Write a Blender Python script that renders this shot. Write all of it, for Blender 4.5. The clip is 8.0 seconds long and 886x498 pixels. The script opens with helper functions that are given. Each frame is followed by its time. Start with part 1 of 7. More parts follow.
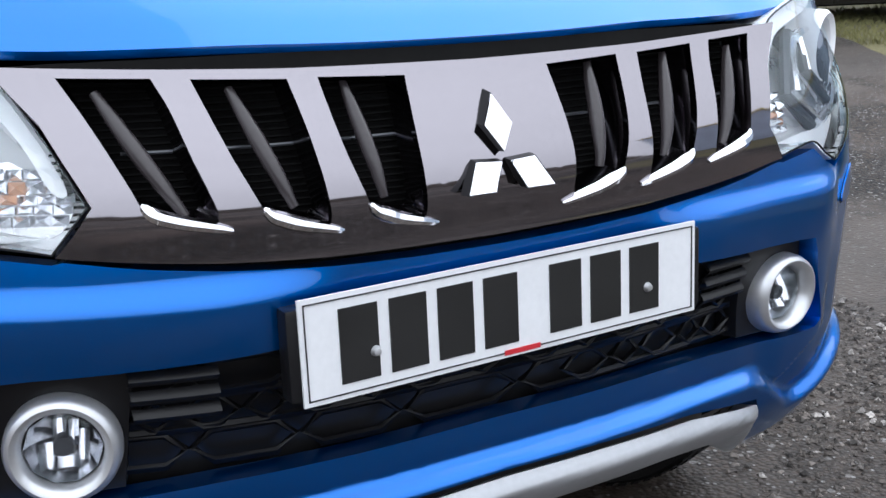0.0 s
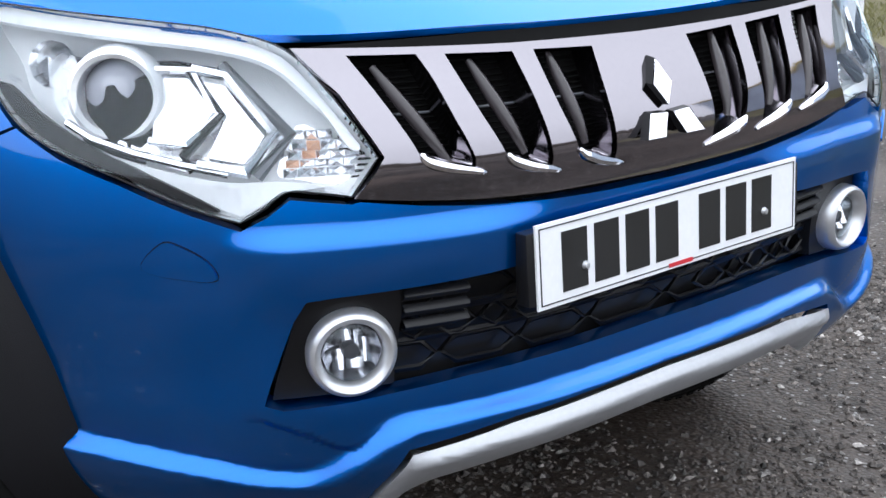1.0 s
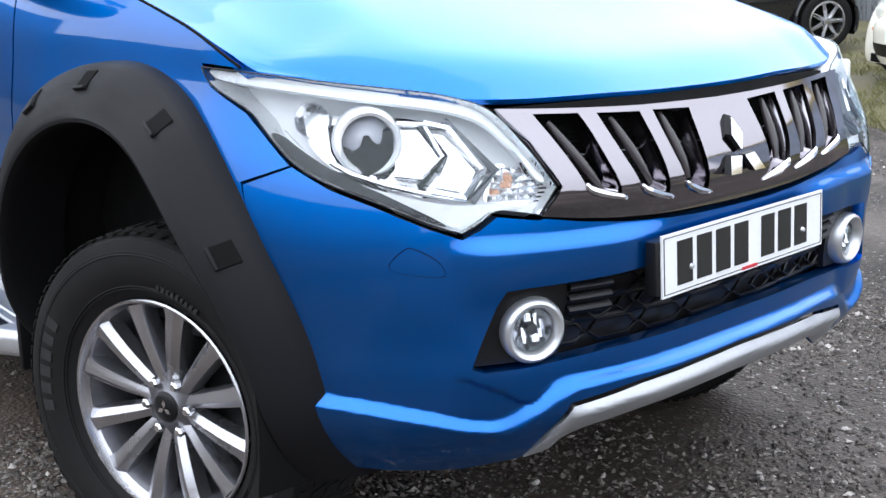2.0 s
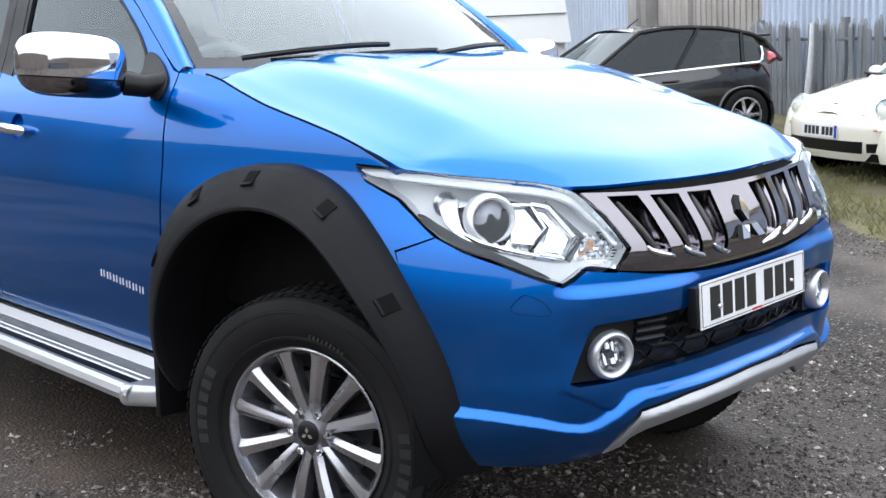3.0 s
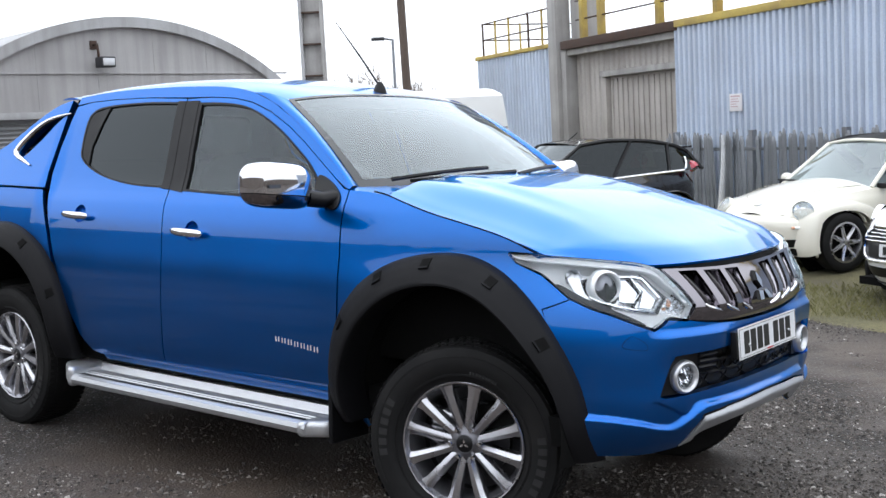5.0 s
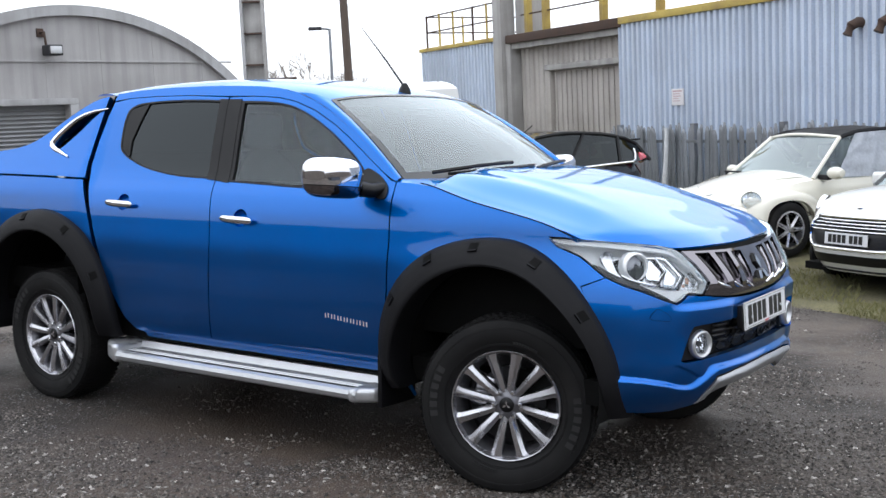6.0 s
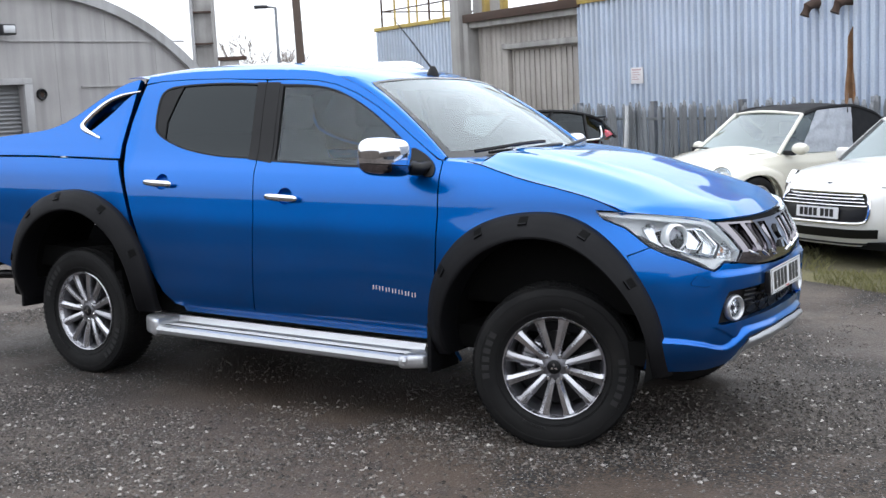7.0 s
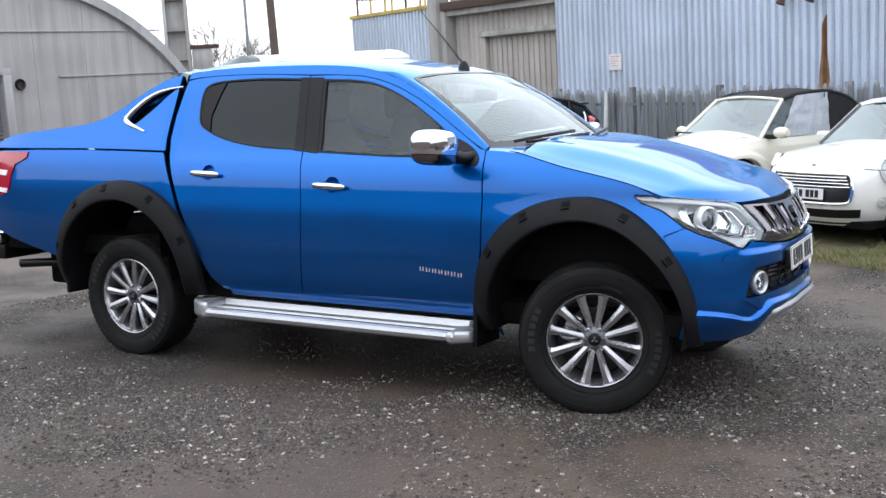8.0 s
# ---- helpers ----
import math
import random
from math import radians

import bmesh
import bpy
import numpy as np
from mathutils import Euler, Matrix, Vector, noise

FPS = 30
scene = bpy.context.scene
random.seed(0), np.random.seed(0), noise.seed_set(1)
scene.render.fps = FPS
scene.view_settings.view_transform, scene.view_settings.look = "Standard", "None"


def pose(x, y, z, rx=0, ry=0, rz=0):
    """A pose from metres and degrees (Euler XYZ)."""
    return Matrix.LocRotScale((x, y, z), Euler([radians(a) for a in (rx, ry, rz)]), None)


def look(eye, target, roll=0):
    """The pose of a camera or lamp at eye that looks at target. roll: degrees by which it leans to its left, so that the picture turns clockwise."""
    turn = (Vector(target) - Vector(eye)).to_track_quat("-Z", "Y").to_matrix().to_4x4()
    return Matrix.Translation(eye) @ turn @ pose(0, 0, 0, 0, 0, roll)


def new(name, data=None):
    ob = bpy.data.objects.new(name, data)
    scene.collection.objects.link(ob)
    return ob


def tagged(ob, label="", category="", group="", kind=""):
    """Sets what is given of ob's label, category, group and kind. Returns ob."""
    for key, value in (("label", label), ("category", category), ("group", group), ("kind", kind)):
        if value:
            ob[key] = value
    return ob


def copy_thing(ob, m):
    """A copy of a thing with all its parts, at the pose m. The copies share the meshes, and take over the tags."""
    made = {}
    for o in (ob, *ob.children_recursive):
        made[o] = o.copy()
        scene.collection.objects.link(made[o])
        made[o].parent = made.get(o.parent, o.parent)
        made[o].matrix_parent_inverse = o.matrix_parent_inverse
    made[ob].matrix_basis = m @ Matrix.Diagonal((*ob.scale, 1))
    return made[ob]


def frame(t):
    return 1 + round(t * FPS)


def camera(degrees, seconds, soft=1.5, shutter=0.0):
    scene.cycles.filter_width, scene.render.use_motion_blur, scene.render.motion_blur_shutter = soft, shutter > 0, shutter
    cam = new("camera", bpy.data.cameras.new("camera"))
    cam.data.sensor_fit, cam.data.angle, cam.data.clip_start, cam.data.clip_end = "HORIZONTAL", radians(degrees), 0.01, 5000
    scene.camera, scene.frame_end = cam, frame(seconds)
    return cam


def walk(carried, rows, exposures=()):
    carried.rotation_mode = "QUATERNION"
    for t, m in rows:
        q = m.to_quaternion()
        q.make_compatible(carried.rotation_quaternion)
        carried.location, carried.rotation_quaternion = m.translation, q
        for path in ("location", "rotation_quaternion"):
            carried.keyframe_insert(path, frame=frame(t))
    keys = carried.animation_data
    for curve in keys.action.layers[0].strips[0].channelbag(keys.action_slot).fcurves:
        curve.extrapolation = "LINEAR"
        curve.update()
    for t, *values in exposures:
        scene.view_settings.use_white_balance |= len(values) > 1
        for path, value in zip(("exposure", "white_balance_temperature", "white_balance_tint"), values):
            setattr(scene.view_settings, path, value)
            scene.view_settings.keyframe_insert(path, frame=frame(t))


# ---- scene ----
cam = camera(42.6, 8.0)
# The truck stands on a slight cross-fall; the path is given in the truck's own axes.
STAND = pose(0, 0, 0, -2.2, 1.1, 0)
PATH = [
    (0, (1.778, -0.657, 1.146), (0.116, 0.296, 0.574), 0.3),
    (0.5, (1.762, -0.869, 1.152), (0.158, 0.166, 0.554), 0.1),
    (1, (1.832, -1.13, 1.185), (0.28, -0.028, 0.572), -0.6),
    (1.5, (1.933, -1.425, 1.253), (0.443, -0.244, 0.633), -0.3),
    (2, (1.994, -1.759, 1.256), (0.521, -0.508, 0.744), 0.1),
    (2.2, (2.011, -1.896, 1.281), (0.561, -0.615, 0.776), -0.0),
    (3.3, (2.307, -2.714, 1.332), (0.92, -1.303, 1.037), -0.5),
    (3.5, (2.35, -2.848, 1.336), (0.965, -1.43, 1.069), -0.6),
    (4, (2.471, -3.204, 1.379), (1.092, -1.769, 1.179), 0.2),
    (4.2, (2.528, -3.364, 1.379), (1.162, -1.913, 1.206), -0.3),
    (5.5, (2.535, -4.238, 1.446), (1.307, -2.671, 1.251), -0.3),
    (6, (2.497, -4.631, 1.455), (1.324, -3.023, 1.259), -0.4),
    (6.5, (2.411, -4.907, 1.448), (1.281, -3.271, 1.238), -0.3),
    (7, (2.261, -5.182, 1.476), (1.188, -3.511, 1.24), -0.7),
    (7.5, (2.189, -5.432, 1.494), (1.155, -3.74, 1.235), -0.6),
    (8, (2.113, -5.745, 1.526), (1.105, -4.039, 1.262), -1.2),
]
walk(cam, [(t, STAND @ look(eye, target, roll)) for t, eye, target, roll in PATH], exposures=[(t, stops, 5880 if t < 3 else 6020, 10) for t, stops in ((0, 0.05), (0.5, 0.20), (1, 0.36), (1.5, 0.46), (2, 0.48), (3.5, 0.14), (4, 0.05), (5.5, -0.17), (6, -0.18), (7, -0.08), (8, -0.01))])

# ---- light: a bright overcast sky ----
SKY_STRENGTH, CLOUD, SUN_STRENGTH, EXPOSURE = 0.10, 17.0, 0.75, 0.0
SUN_ELEV, SUN_AZ = 46.0, 113.0
world = bpy.data.worlds.new("overcast_sky")
scene.world = world
world.use_nodes = True
wn, wl = world.node_tree.nodes, world.node_tree.links
sky = wn.new("ShaderNodeTexSky")
sky.sky_type, sky.sun_disc = "NISHITA", False
sky.sun_elevation, sky.sun_rotation = radians(SUN_ELEV), radians(90 - SUN_AZ)
sky.air_density, sky.dust_density, sky.ozone_density = 1.0, 1.0, 1.0
pale = wn.new("ShaderNodeHueSaturation")
pale.inputs["Saturation"].default_value = 0.22
wl.new(sky.outputs[0], pale.inputs["Color"])
# overcast: brighter overhead than at the horizon
where = wn.new("ShaderNodeTexCoord")
axes = wn.new("ShaderNodeSeparateXYZ")
wl.new(where.outputs["Generated"], axes.inputs[0])
rise = wn.new("ShaderNodeMapRange")
rise.inputs["From Min"].default_value, rise.inputs["From Max"].default_value = 0.0, 1.0
rise.inputs["To Min"].default_value, rise.inputs["To Max"].default_value = CLOUD, CLOUD * 1.7
wl.new(axes.outputs["Z"], rise.inputs["Value"])
cloud = wn.new("ShaderNodeMix")
cloud.data_type = "RGBA"
cloud.inputs["Factor"].default_value = 0.85
wl.new(pale.outputs[0], cloud.inputs["A"])
wl.new(rise.outputs[0], cloud.inputs["B"])
wl.new(cloud.outputs["Result"], wn["Background"].inputs["Color"])
wn["Background"].inputs["Strength"].default_value = SKY_STRENGTH
scene.view_settings.exposure = EXPOSURE

sun_data = bpy.data.lights.new("sun", "SUN")
sun_data.energy, sun_data.angle, sun_data.color = SUN_STRENGTH, radians(62), (1.0, 0.97, 0.93)
sun = new("sun", sun_data)
sa, se = radians(SUN_AZ), radians(SUN_ELEV)
sun.matrix_world = look((20 * math.cos(sa) * math.cos(se), 20 * math.sin(sa) * math.cos(se), 20 * math.sin(se)), (0, 0, 0))

# ---- materials ----
def material(name, color, rough=0.5, metal=0.0, spread=0.12, scale=8.0, fine=120.0, bump=0.0, coat=0.0, dirt=None, dirt_amount=0.0, spec=0.5, per_piece=0.0, bump_scale=None):
    """A principled surface with variation at two scales, optional dirt patches and fine relief."""
    m = bpy.data.materials.new(name)
    m.use_nodes = True
    n, l = m.node_tree.nodes, m.node_tree.links
    p = n["Principled BSDF"]
    p.inputs["Metallic"].default_value = metal
    p.inputs["Coat Weight"].default_value = coat
    p.inputs["Coat Roughness"].default_value = 0.03
    p.inputs["Specular IOR Level"].default_value = spec
    tc = n.new("ShaderNodeTexCoord")
    big = n.new("ShaderNodeTexNoise")
    big.inputs["Scale"].default_value, big.inputs["Detail"].default_value = scale, 4
    small = n.new("ShaderNodeTexNoise")
    small.inputs["Scale"].default_value, small.inputs["Detail"].default_value = fine, 3
    for t in (big, small):
        l.new(tc.outputs["Object"], t.inputs["Vector"])
    mean = n.new("ShaderNodeMath")
    mean.operation = "ADD"
    l.new(big.outputs["Fac"], mean.inputs[0])
    l.new(small.outputs["Fac"], mean.inputs[1])
    ramp = n.new("ShaderNodeMapRange")
    ramp.inputs["From Min"].default_value, ramp.inputs["From Max"].default_value = 0.7, 1.3
    ramp.inputs["To Min"].default_value, ramp.inputs["To Max"].default_value = 1 - spread, 1 + spread
    l.new(mean.outputs[0], ramp.inputs["Value"])
    shade = n.new("ShaderNodeMix")
    shade.data_type, shade.blend_type = "RGBA", "MULTIPLY"
    shade.inputs["Factor"].default_value = 1.0
    shade.inputs["A"].default_value = (*color, 1)
    l.new(ramp.outputs[0], shade.inputs["B"])
    out = shade.outputs["Result"]
    if per_piece:
        info = n.new("ShaderNodeObjectInfo")
        pr = n.new("ShaderNodeMapRange")
        pr.inputs["To Min"].default_value, pr.inputs["To Max"].default_value = 1 - per_piece, 1 + per_piece
        l.new(info.outputs["Random"], pr.inputs["Value"])
        pm = n.new("ShaderNodeMix")
        pm.data_type, pm.blend_type = "RGBA", "MULTIPLY"
        pm.inputs["Factor"].default_value = 1.0
        l.new(out, pm.inputs["A"])
        l.new(pr.outputs[0], pm.inputs["B"])
        out = pm.outputs["Result"]
    if dirt:
        dn = n.new("ShaderNodeTexNoise")
        dn.inputs["Scale"].default_value, dn.inputs["Detail"].default_value = scale * 0.6, 8
        l.new(tc.outputs["Object"], dn.inputs["Vector"])
        dr = n.new("ShaderNodeMapRange")
        dr.inputs["From Min"].default_value, dr.inputs["From Max"].default_value = 0.45, 0.72
        dr.inputs["To Max"].default_value = dirt_amount
        l.new(dn.outputs["Fac"], dr.inputs["Value"])
        dm = n.new("ShaderNodeMix")
        dm.data_type = "RGBA"
        l.new(dr.outputs[0], dm.inputs["Factor"])
        l.new(out, dm.inputs["A"])
        dm.inputs["B"].default_value = (*dirt, 1)
        out = dm.outputs["Result"]
    l.new(out, p.inputs["Base Color"])
    rr = n.new("ShaderNodeMapRange")
    rr.inputs["From Min"].default_value, rr.inputs["From Max"].default_value = 0.3, 0.7
    rr.inputs["To Min"].default_value, rr.inputs["To Max"].default_value = max(0.01, rough * 0.88), min(1, rough * 1.12)
    l.new(big.outputs["Fac"], rr.inputs["Value"])
    l.new(rr.outputs[0], p.inputs["Roughness"])
    if bump:
        b = n.new("ShaderNodeBump")
        b.inputs["Strength"].default_value, b.inputs["Distance"].default_value = 0.6, bump
        src = small
        if bump_scale:
            src = n.new("ShaderNodeTexNoise")
            src.inputs["Scale"].default_value, src.inputs["Detail"].default_value = bump_scale, 5
            l.new(tc.outputs["Object"], src.inputs["Vector"])
        l.new(src.outputs["Fac"], b.inputs["Height"])
        l.new(b.outputs[0], p.inputs["Normal"])
    return m


def glass(name, tint, gloss=1.0, rough=0.01, ior=1.5):
    """A thin pane: tinted see-through with a mirror sheen that grows at grazing angles."""
    m = bpy.data.materials.new(name)
    m.use_nodes = True
    n, l = m.node_tree.nodes, m.node_tree.links
    n.remove(n["Principled BSDF"])
    tr = n.new("ShaderNodeBsdfTransparent")
    tr.inputs[0].default_value = (*tint, 1)
    gl = n.new("ShaderNodeBsdfGlossy")
    gl.inputs["Roughness"].default_value = rough
    gl.inputs["Color"].default_value = (gloss * 0.88, gloss * 0.96, gloss, 1)
    fr = n.new("ShaderNodeFresnel")
    fr.inputs["IOR"].default_value = ior
    mix = n.new("ShaderNodeMixShader")
    l.new(fr.outputs[0], mix.inputs[0])
    l.new(tr.outputs[0], mix.inputs[1])
    l.new(gl.outputs[0], mix.inputs[2])
    l.new(mix.outputs[0], n["Material Output"].inputs[0])
    return m


def streaked(m, color, amount):
    """Rain streaks that run down a wall."""
    n, l = m.node_tree.nodes, m.node_tree.links
    p = n["Principled BSDF"]
    base = p.inputs["Base Color"].links[0].from_socket
    tc = n.new("ShaderNodeTexCoord")
    stretch = n.new("ShaderNodeMapping")
    stretch.inputs["Scale"].default_value = (3.5, 3.5, 0.22)
    l.new(tc.outputs["Object"], stretch.inputs["Vector"])
    runs = n.new("ShaderNodeTexNoise")
    runs.inputs["Scale"].default_value, runs.inputs["Detail"].default_value = 1.6, 7
    l.new(stretch.outputs[0], runs.inputs["Vector"])
    share = n.new("ShaderNodeMapRange")
    share.inputs["From Min"].default_value, share.inputs["From Max"].default_value = 0.42, 0.68
    share.inputs["To Max"].default_value = amount
    l.new(runs.outputs["Fac"], share.inputs["Value"])
    mix = n.new("ShaderNodeMix")
    mix.data_type = "RGBA"
    l.new(share.outputs[0], mix.inputs["Factor"])
    l.new(base, mix.inputs["A"])
    mix.inputs["B"].default_value = (*color, 1)
    l.new(mix.outputs["Result"], p.inputs["Base Color"])
    return m


def sky_veiled(m, share):
    """A thin pale film over a pane, in place of the bright sky that it mirrors."""
    n, l = m.node_tree.nodes, m.node_tree.links
    end = n["Material Output"].inputs[0]
    pane = end.links[0].from_socket
    sky_veil = n.new("ShaderNodeBsdfDiffuse")
    sky_veil.inputs["Color"].default_value = (0.76, 0.85, 0.88, 1)
    spots = n.new("ShaderNodeTexNoise")
    spots.inputs["Scale"].default_value, spots.inputs["Detail"].default_value = 2.5, 6
    amount = n.new("ShaderNodeMapRange")
    amount.inputs["To Min"].default_value, amount.inputs["To Max"].default_value = share * 0.5, share * 1.5
    l.new(spots.outputs["Fac"], amount.inputs["Value"])
    mix = n.new("ShaderNodeMixShader")
    l.new(amount.outputs[0], mix.inputs[0])
    l.new(pane, mix.inputs[1])
    l.new(sky_veil.outputs[0], mix.inputs[2])
    l.new(mix.outputs[0], end)
    return m


def film(name, color, share):
    """Thin cloudy plastic: part white sheet, part see-through."""
    m = material(name, color, rough=0.3, spread=0.15, scale=5, fine=30, bump=0.02, bump_scale=9)
    n, l = m.node_tree.nodes, m.node_tree.links
    tr = n.new("ShaderNodeBsdfTransparent")
    mix = n.new("ShaderNodeMixShader")
    mix.inputs[0].default_value = share
    l.new(tr.outputs[0], mix.inputs[1])
    l.new(n["Principled BSDF"].outputs[0], mix.inputs[2])
    l.new(mix.outputs[0], n["Material Output"].inputs[0])
    return m


def ground_material():
    """Damp compacted soil with crushed stone: dark brown earth patches, grey chippings, pale chips."""
    m = material("gravel_ground", (0.038, 0.0265, 0.0195), rough=0.85, spread=0.4, scale=1.3, fine=80)
    n, l = m.node_tree.nodes, m.node_tree.links
    p = n["Principled BSDF"]
    tc = n.new("ShaderNodeTexCoord")

    def node(kind, **values):
        q = n.new(kind)
        for key, v in values.items():
            q.inputs[key].default_value = v
        return q

    def noisy(scale, detail):
        q = node("ShaderNodeTexNoise", Scale=scale, Detail=detail)
        l.new(tc.outputs["Object"], q.inputs["Vector"])
        return q.outputs["Fac"]

    def remap(src, lo, hi, a=0.0, b=1.0):
        q = n.new("ShaderNodeMapRange")
        for key, v in (("From Min", lo), ("From Max", hi), ("To Min", a), ("To Max", b)):
            q.inputs[key].default_value = v
        l.new(src, q.inputs["Value"])
        return q.outputs[0]

    def mixed(fac, a, b):
        q = n.new("ShaderNodeMix")
        q.data_type = "RGBA"
        l.new(fac, q.inputs["Factor"])
        l.new(a, q.inputs["A"])
        if isinstance(b, tuple):
            q.inputs["B"].default_value = (*b, 1)
        else:
            l.new(b, q.inputs["B"])
        return q.outputs["Result"]

    def math_node(op, a, b):
        q = n.new("ShaderNodeMath")
        q.operation = op
        l.new(a, q.inputs[0])
        if isinstance(b, float):
            q.inputs[1].default_value = b
        else:
            l.new(b, q.inputs[1])
        return q.outputs[0]

    def cells(scale):
        q = node("ShaderNodeTexVoronoi", Scale=scale)
        l.new(tc.outputs["Object"], q.inputs["Vector"])
        s_ = n.new("ShaderNodeSeparateColor")
        l.new(q.outputs["Color"], s_.inputs[0])
        return q.outputs["Distance"], s_.outputs[0], s_.outputs[1]
    soil = p.inputs["Base Color"].links[0].from_socket
    gravel_zone = remap(noisy(0.75, 7), 0.45, 0.60)
    d1, r1, g1 = cells(85)
    d2, r2, g2 = cells(38)
    # dry trodden earth in broad patches
    soil = mixed(remap(noisy(0.25, 6), 0.43, 0.60), soil, (0.078, 0.054, 0.038))
    soil = mixed(remap(noisy(9.0, 6), 0.52, 0.70, 0.0, 0.55), soil, (0.016, 0.013, 0.0115))
    # grey chippings, each its own tone, with shade between them put into the colour
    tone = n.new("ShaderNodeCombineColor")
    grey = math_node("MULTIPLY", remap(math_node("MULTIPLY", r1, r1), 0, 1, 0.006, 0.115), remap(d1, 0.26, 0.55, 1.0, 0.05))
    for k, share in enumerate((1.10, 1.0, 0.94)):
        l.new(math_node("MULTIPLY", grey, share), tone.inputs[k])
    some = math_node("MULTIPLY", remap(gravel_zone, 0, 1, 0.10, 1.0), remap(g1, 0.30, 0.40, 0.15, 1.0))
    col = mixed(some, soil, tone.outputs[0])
    pale = math_node("MULTIPLY", remap(r2, 0.91, 0.92), remap(d2, 0.36, 0.30))
    pale = math_node("MULTIPLY", pale, remap(gravel_zone, 0, 1, 0.25, 1.0))
    col = mixed(pale, col, (0.20, 0.195, 0.19))
    tiny = math_node("MULTIPLY", remap(g1, 0.91, 0.92), remap(d1, 0.42, 0.34))
    tiny = math_node("MULTIPLY", tiny, remap(gravel_zone, 0, 1, 0.3, 1.0))
    col = mixed(tiny, col, (0.34, 0.335, 0.33))
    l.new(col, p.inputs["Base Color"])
    height = math_node("ADD", d1, math_node("MULTIPLY", d2, 0.4))
    strength = remap(gravel_zone, 0, 1, 0.50, 1.0)
    b = node("ShaderNodeBump", Distance=0.008)
    b.invert = True
    l.new(strength, b.inputs["Strength"])
    l.new(height, b.inputs["Height"])
    l.new(b.outputs[0], p.inputs["Normal"])
    l.new(remap(gravel_zone, 0, 1, 0.62, 0.9), p.inputs["Roughness"])
    return m


PAINT = material("blue_metallic_paint", (0.0, 0.114, 0.465), rough=0.34, metal=0.97, spread=0.03, scale=3, fine=900, coat=1.0)
PAINT.node_tree.nodes["Principled BSDF"].inputs["Coat IOR"].default_value = 1.45
PAINT.node_tree.nodes["Principled BSDF"].inputs["Specular Tint"].default_value = (0.35, 0.72, 1.0, 1)
SKID = material("pale_silver_bar", (0.40, 0.41, 0.43), rough=0.40, metal=0.55, spread=0.06, scale=12)
FIN = material("glossy_dark_fin", (0.035, 0.030, 0.032), rough=0.22, spread=0.1, scale=20)
BEVEL = material("bright_grille_bevel", (0.36, 0.34, 0.37), rough=0.12, metal=1.0, spread=0.04, scale=10)
CHROME = material("chrome", (0.78, 0.78, 0.8), rough=0.07, metal=1.0, spread=0.03, scale=10)
DARK_CHROME = material("smoked_chrome", (0.27, 0.255, 0.275), rough=0.08, metal=1.0, spread=0.015, scale=10)
SILVER = material("silver_satin", (0.58, 0.59, 0.61), rough=0.36, metal=0.75, spread=0.05, scale=12)
ALLOY = material("machined_alloy", (0.52, 0.52, 0.55), rough=0.27, metal=0.95, spread=0.015, scale=6, fine=600)
# Lamp housings; on the wheels, shade behind the spokes put into the colour.
ALLOY_DARK = material("dark_grey_and_wheel_shade", (0.045, 0.045, 0.05), rough=0.45, metal=0.5, spread=0.1, scale=30)
HUB = material("cast_hub_grey", (0.17, 0.17, 0.185), rough=0.35, metal=0.8, spread=0.08, scale=30)
FLARE = material("black_textured_plastic", (0.005, 0.005, 0.0062), rough=0.58, spec=0.16, spread=0.12, scale=6, fine=700, bump=0.0006)
FRIT = material("ceramic_screen_edge", (0.03, 0.033, 0.036), rough=0.25, spread=0.1, scale=10)
BLACK = material("black_plastic", (0.006, 0.006, 0.007), rough=0.4, spec=0.3, spread=0.15, scale=12)
PILLAR = material("black_window_trim", (0.006, 0.006, 0.007), rough=0.45, spec=0.25, spread=0.12, scale=12)
DARK = material("dark_cavity", (0.005, 0.005, 0.005), rough=0.9, spec=0.1, spread=0.2, scale=10)
RUBBER = material("tyre_rubber", (0.0065, 0.0065, 0.007), rough=0.7, spec=0.25, spread=0.2, scale=9, fine=300, bump=0.0006, dirt=(0.03, 0.028, 0.026), dirt_amount=0.3)
LETTERING = material("raised_rubber", (0.013, 0.013, 0.0135), rough=0.7, spread=0.1, scale=30)
GLASS_CLEAR = glass("clear_glass", (0.84, 0.95, 0.95), 1.0, ior=2.05)
GLASS_TINT = glass("light_tinted_glass", (0.80, 0.88, 0.86), 0.95, ior=1.68)
GLASS_DARK = glass("privacy_glass", (0.05, 0.045, 0.05), 0.85, ior=1.5)
LENS = glass("lamp_lens", (0.95, 0.96, 0.98), 1.0)
COVER = glass("lamp_cover_glass", (0.98, 0.99, 1.0), 1.0, ior=1.48)
REFLECTOR = material("lamp_reflector", (0.86, 0.87, 0.9), rough=0.24, metal=1.0, spread=0.05, scale=40)
# White of lamp parts; inside the headlamps it stands for the sky's glare on chrome.
LAMP_WHITE = material("lamp_white_and_sky_glare", (0.93, 0.94, 0.95), rough=0.3, metal=0.0, spread=0.05, scale=30)
LAMP_SILVER = material("lamp_silver_chamber", (0.90, 0.91, 0.93), rough=0.28, metal=0.85, spread=0.08, scale=30)
LAMP_GREY = material("lamp_grey_bezel", (0.085, 0.09, 0.10), rough=0.3, metal=0.4, spread=0.08, scale=30)
AMBER = material("amber_lens", (0.72, 0.38, 0.22), rough=0.15, spread=0.15, scale=60, coat=1.0)
RED = material("red_lens", (0.40, 0.0, 0.025), rough=0.15, spread=0.06, scale=30, coat=1.0)
PLATE = material("number_plate_white", (0.74, 0.75, 0.77), rough=0.35, spread=0.03, scale=15)
INK = material("plate_black", (0.012, 0.012, 0.012), rough=0.4, spread=0.05, scale=20)
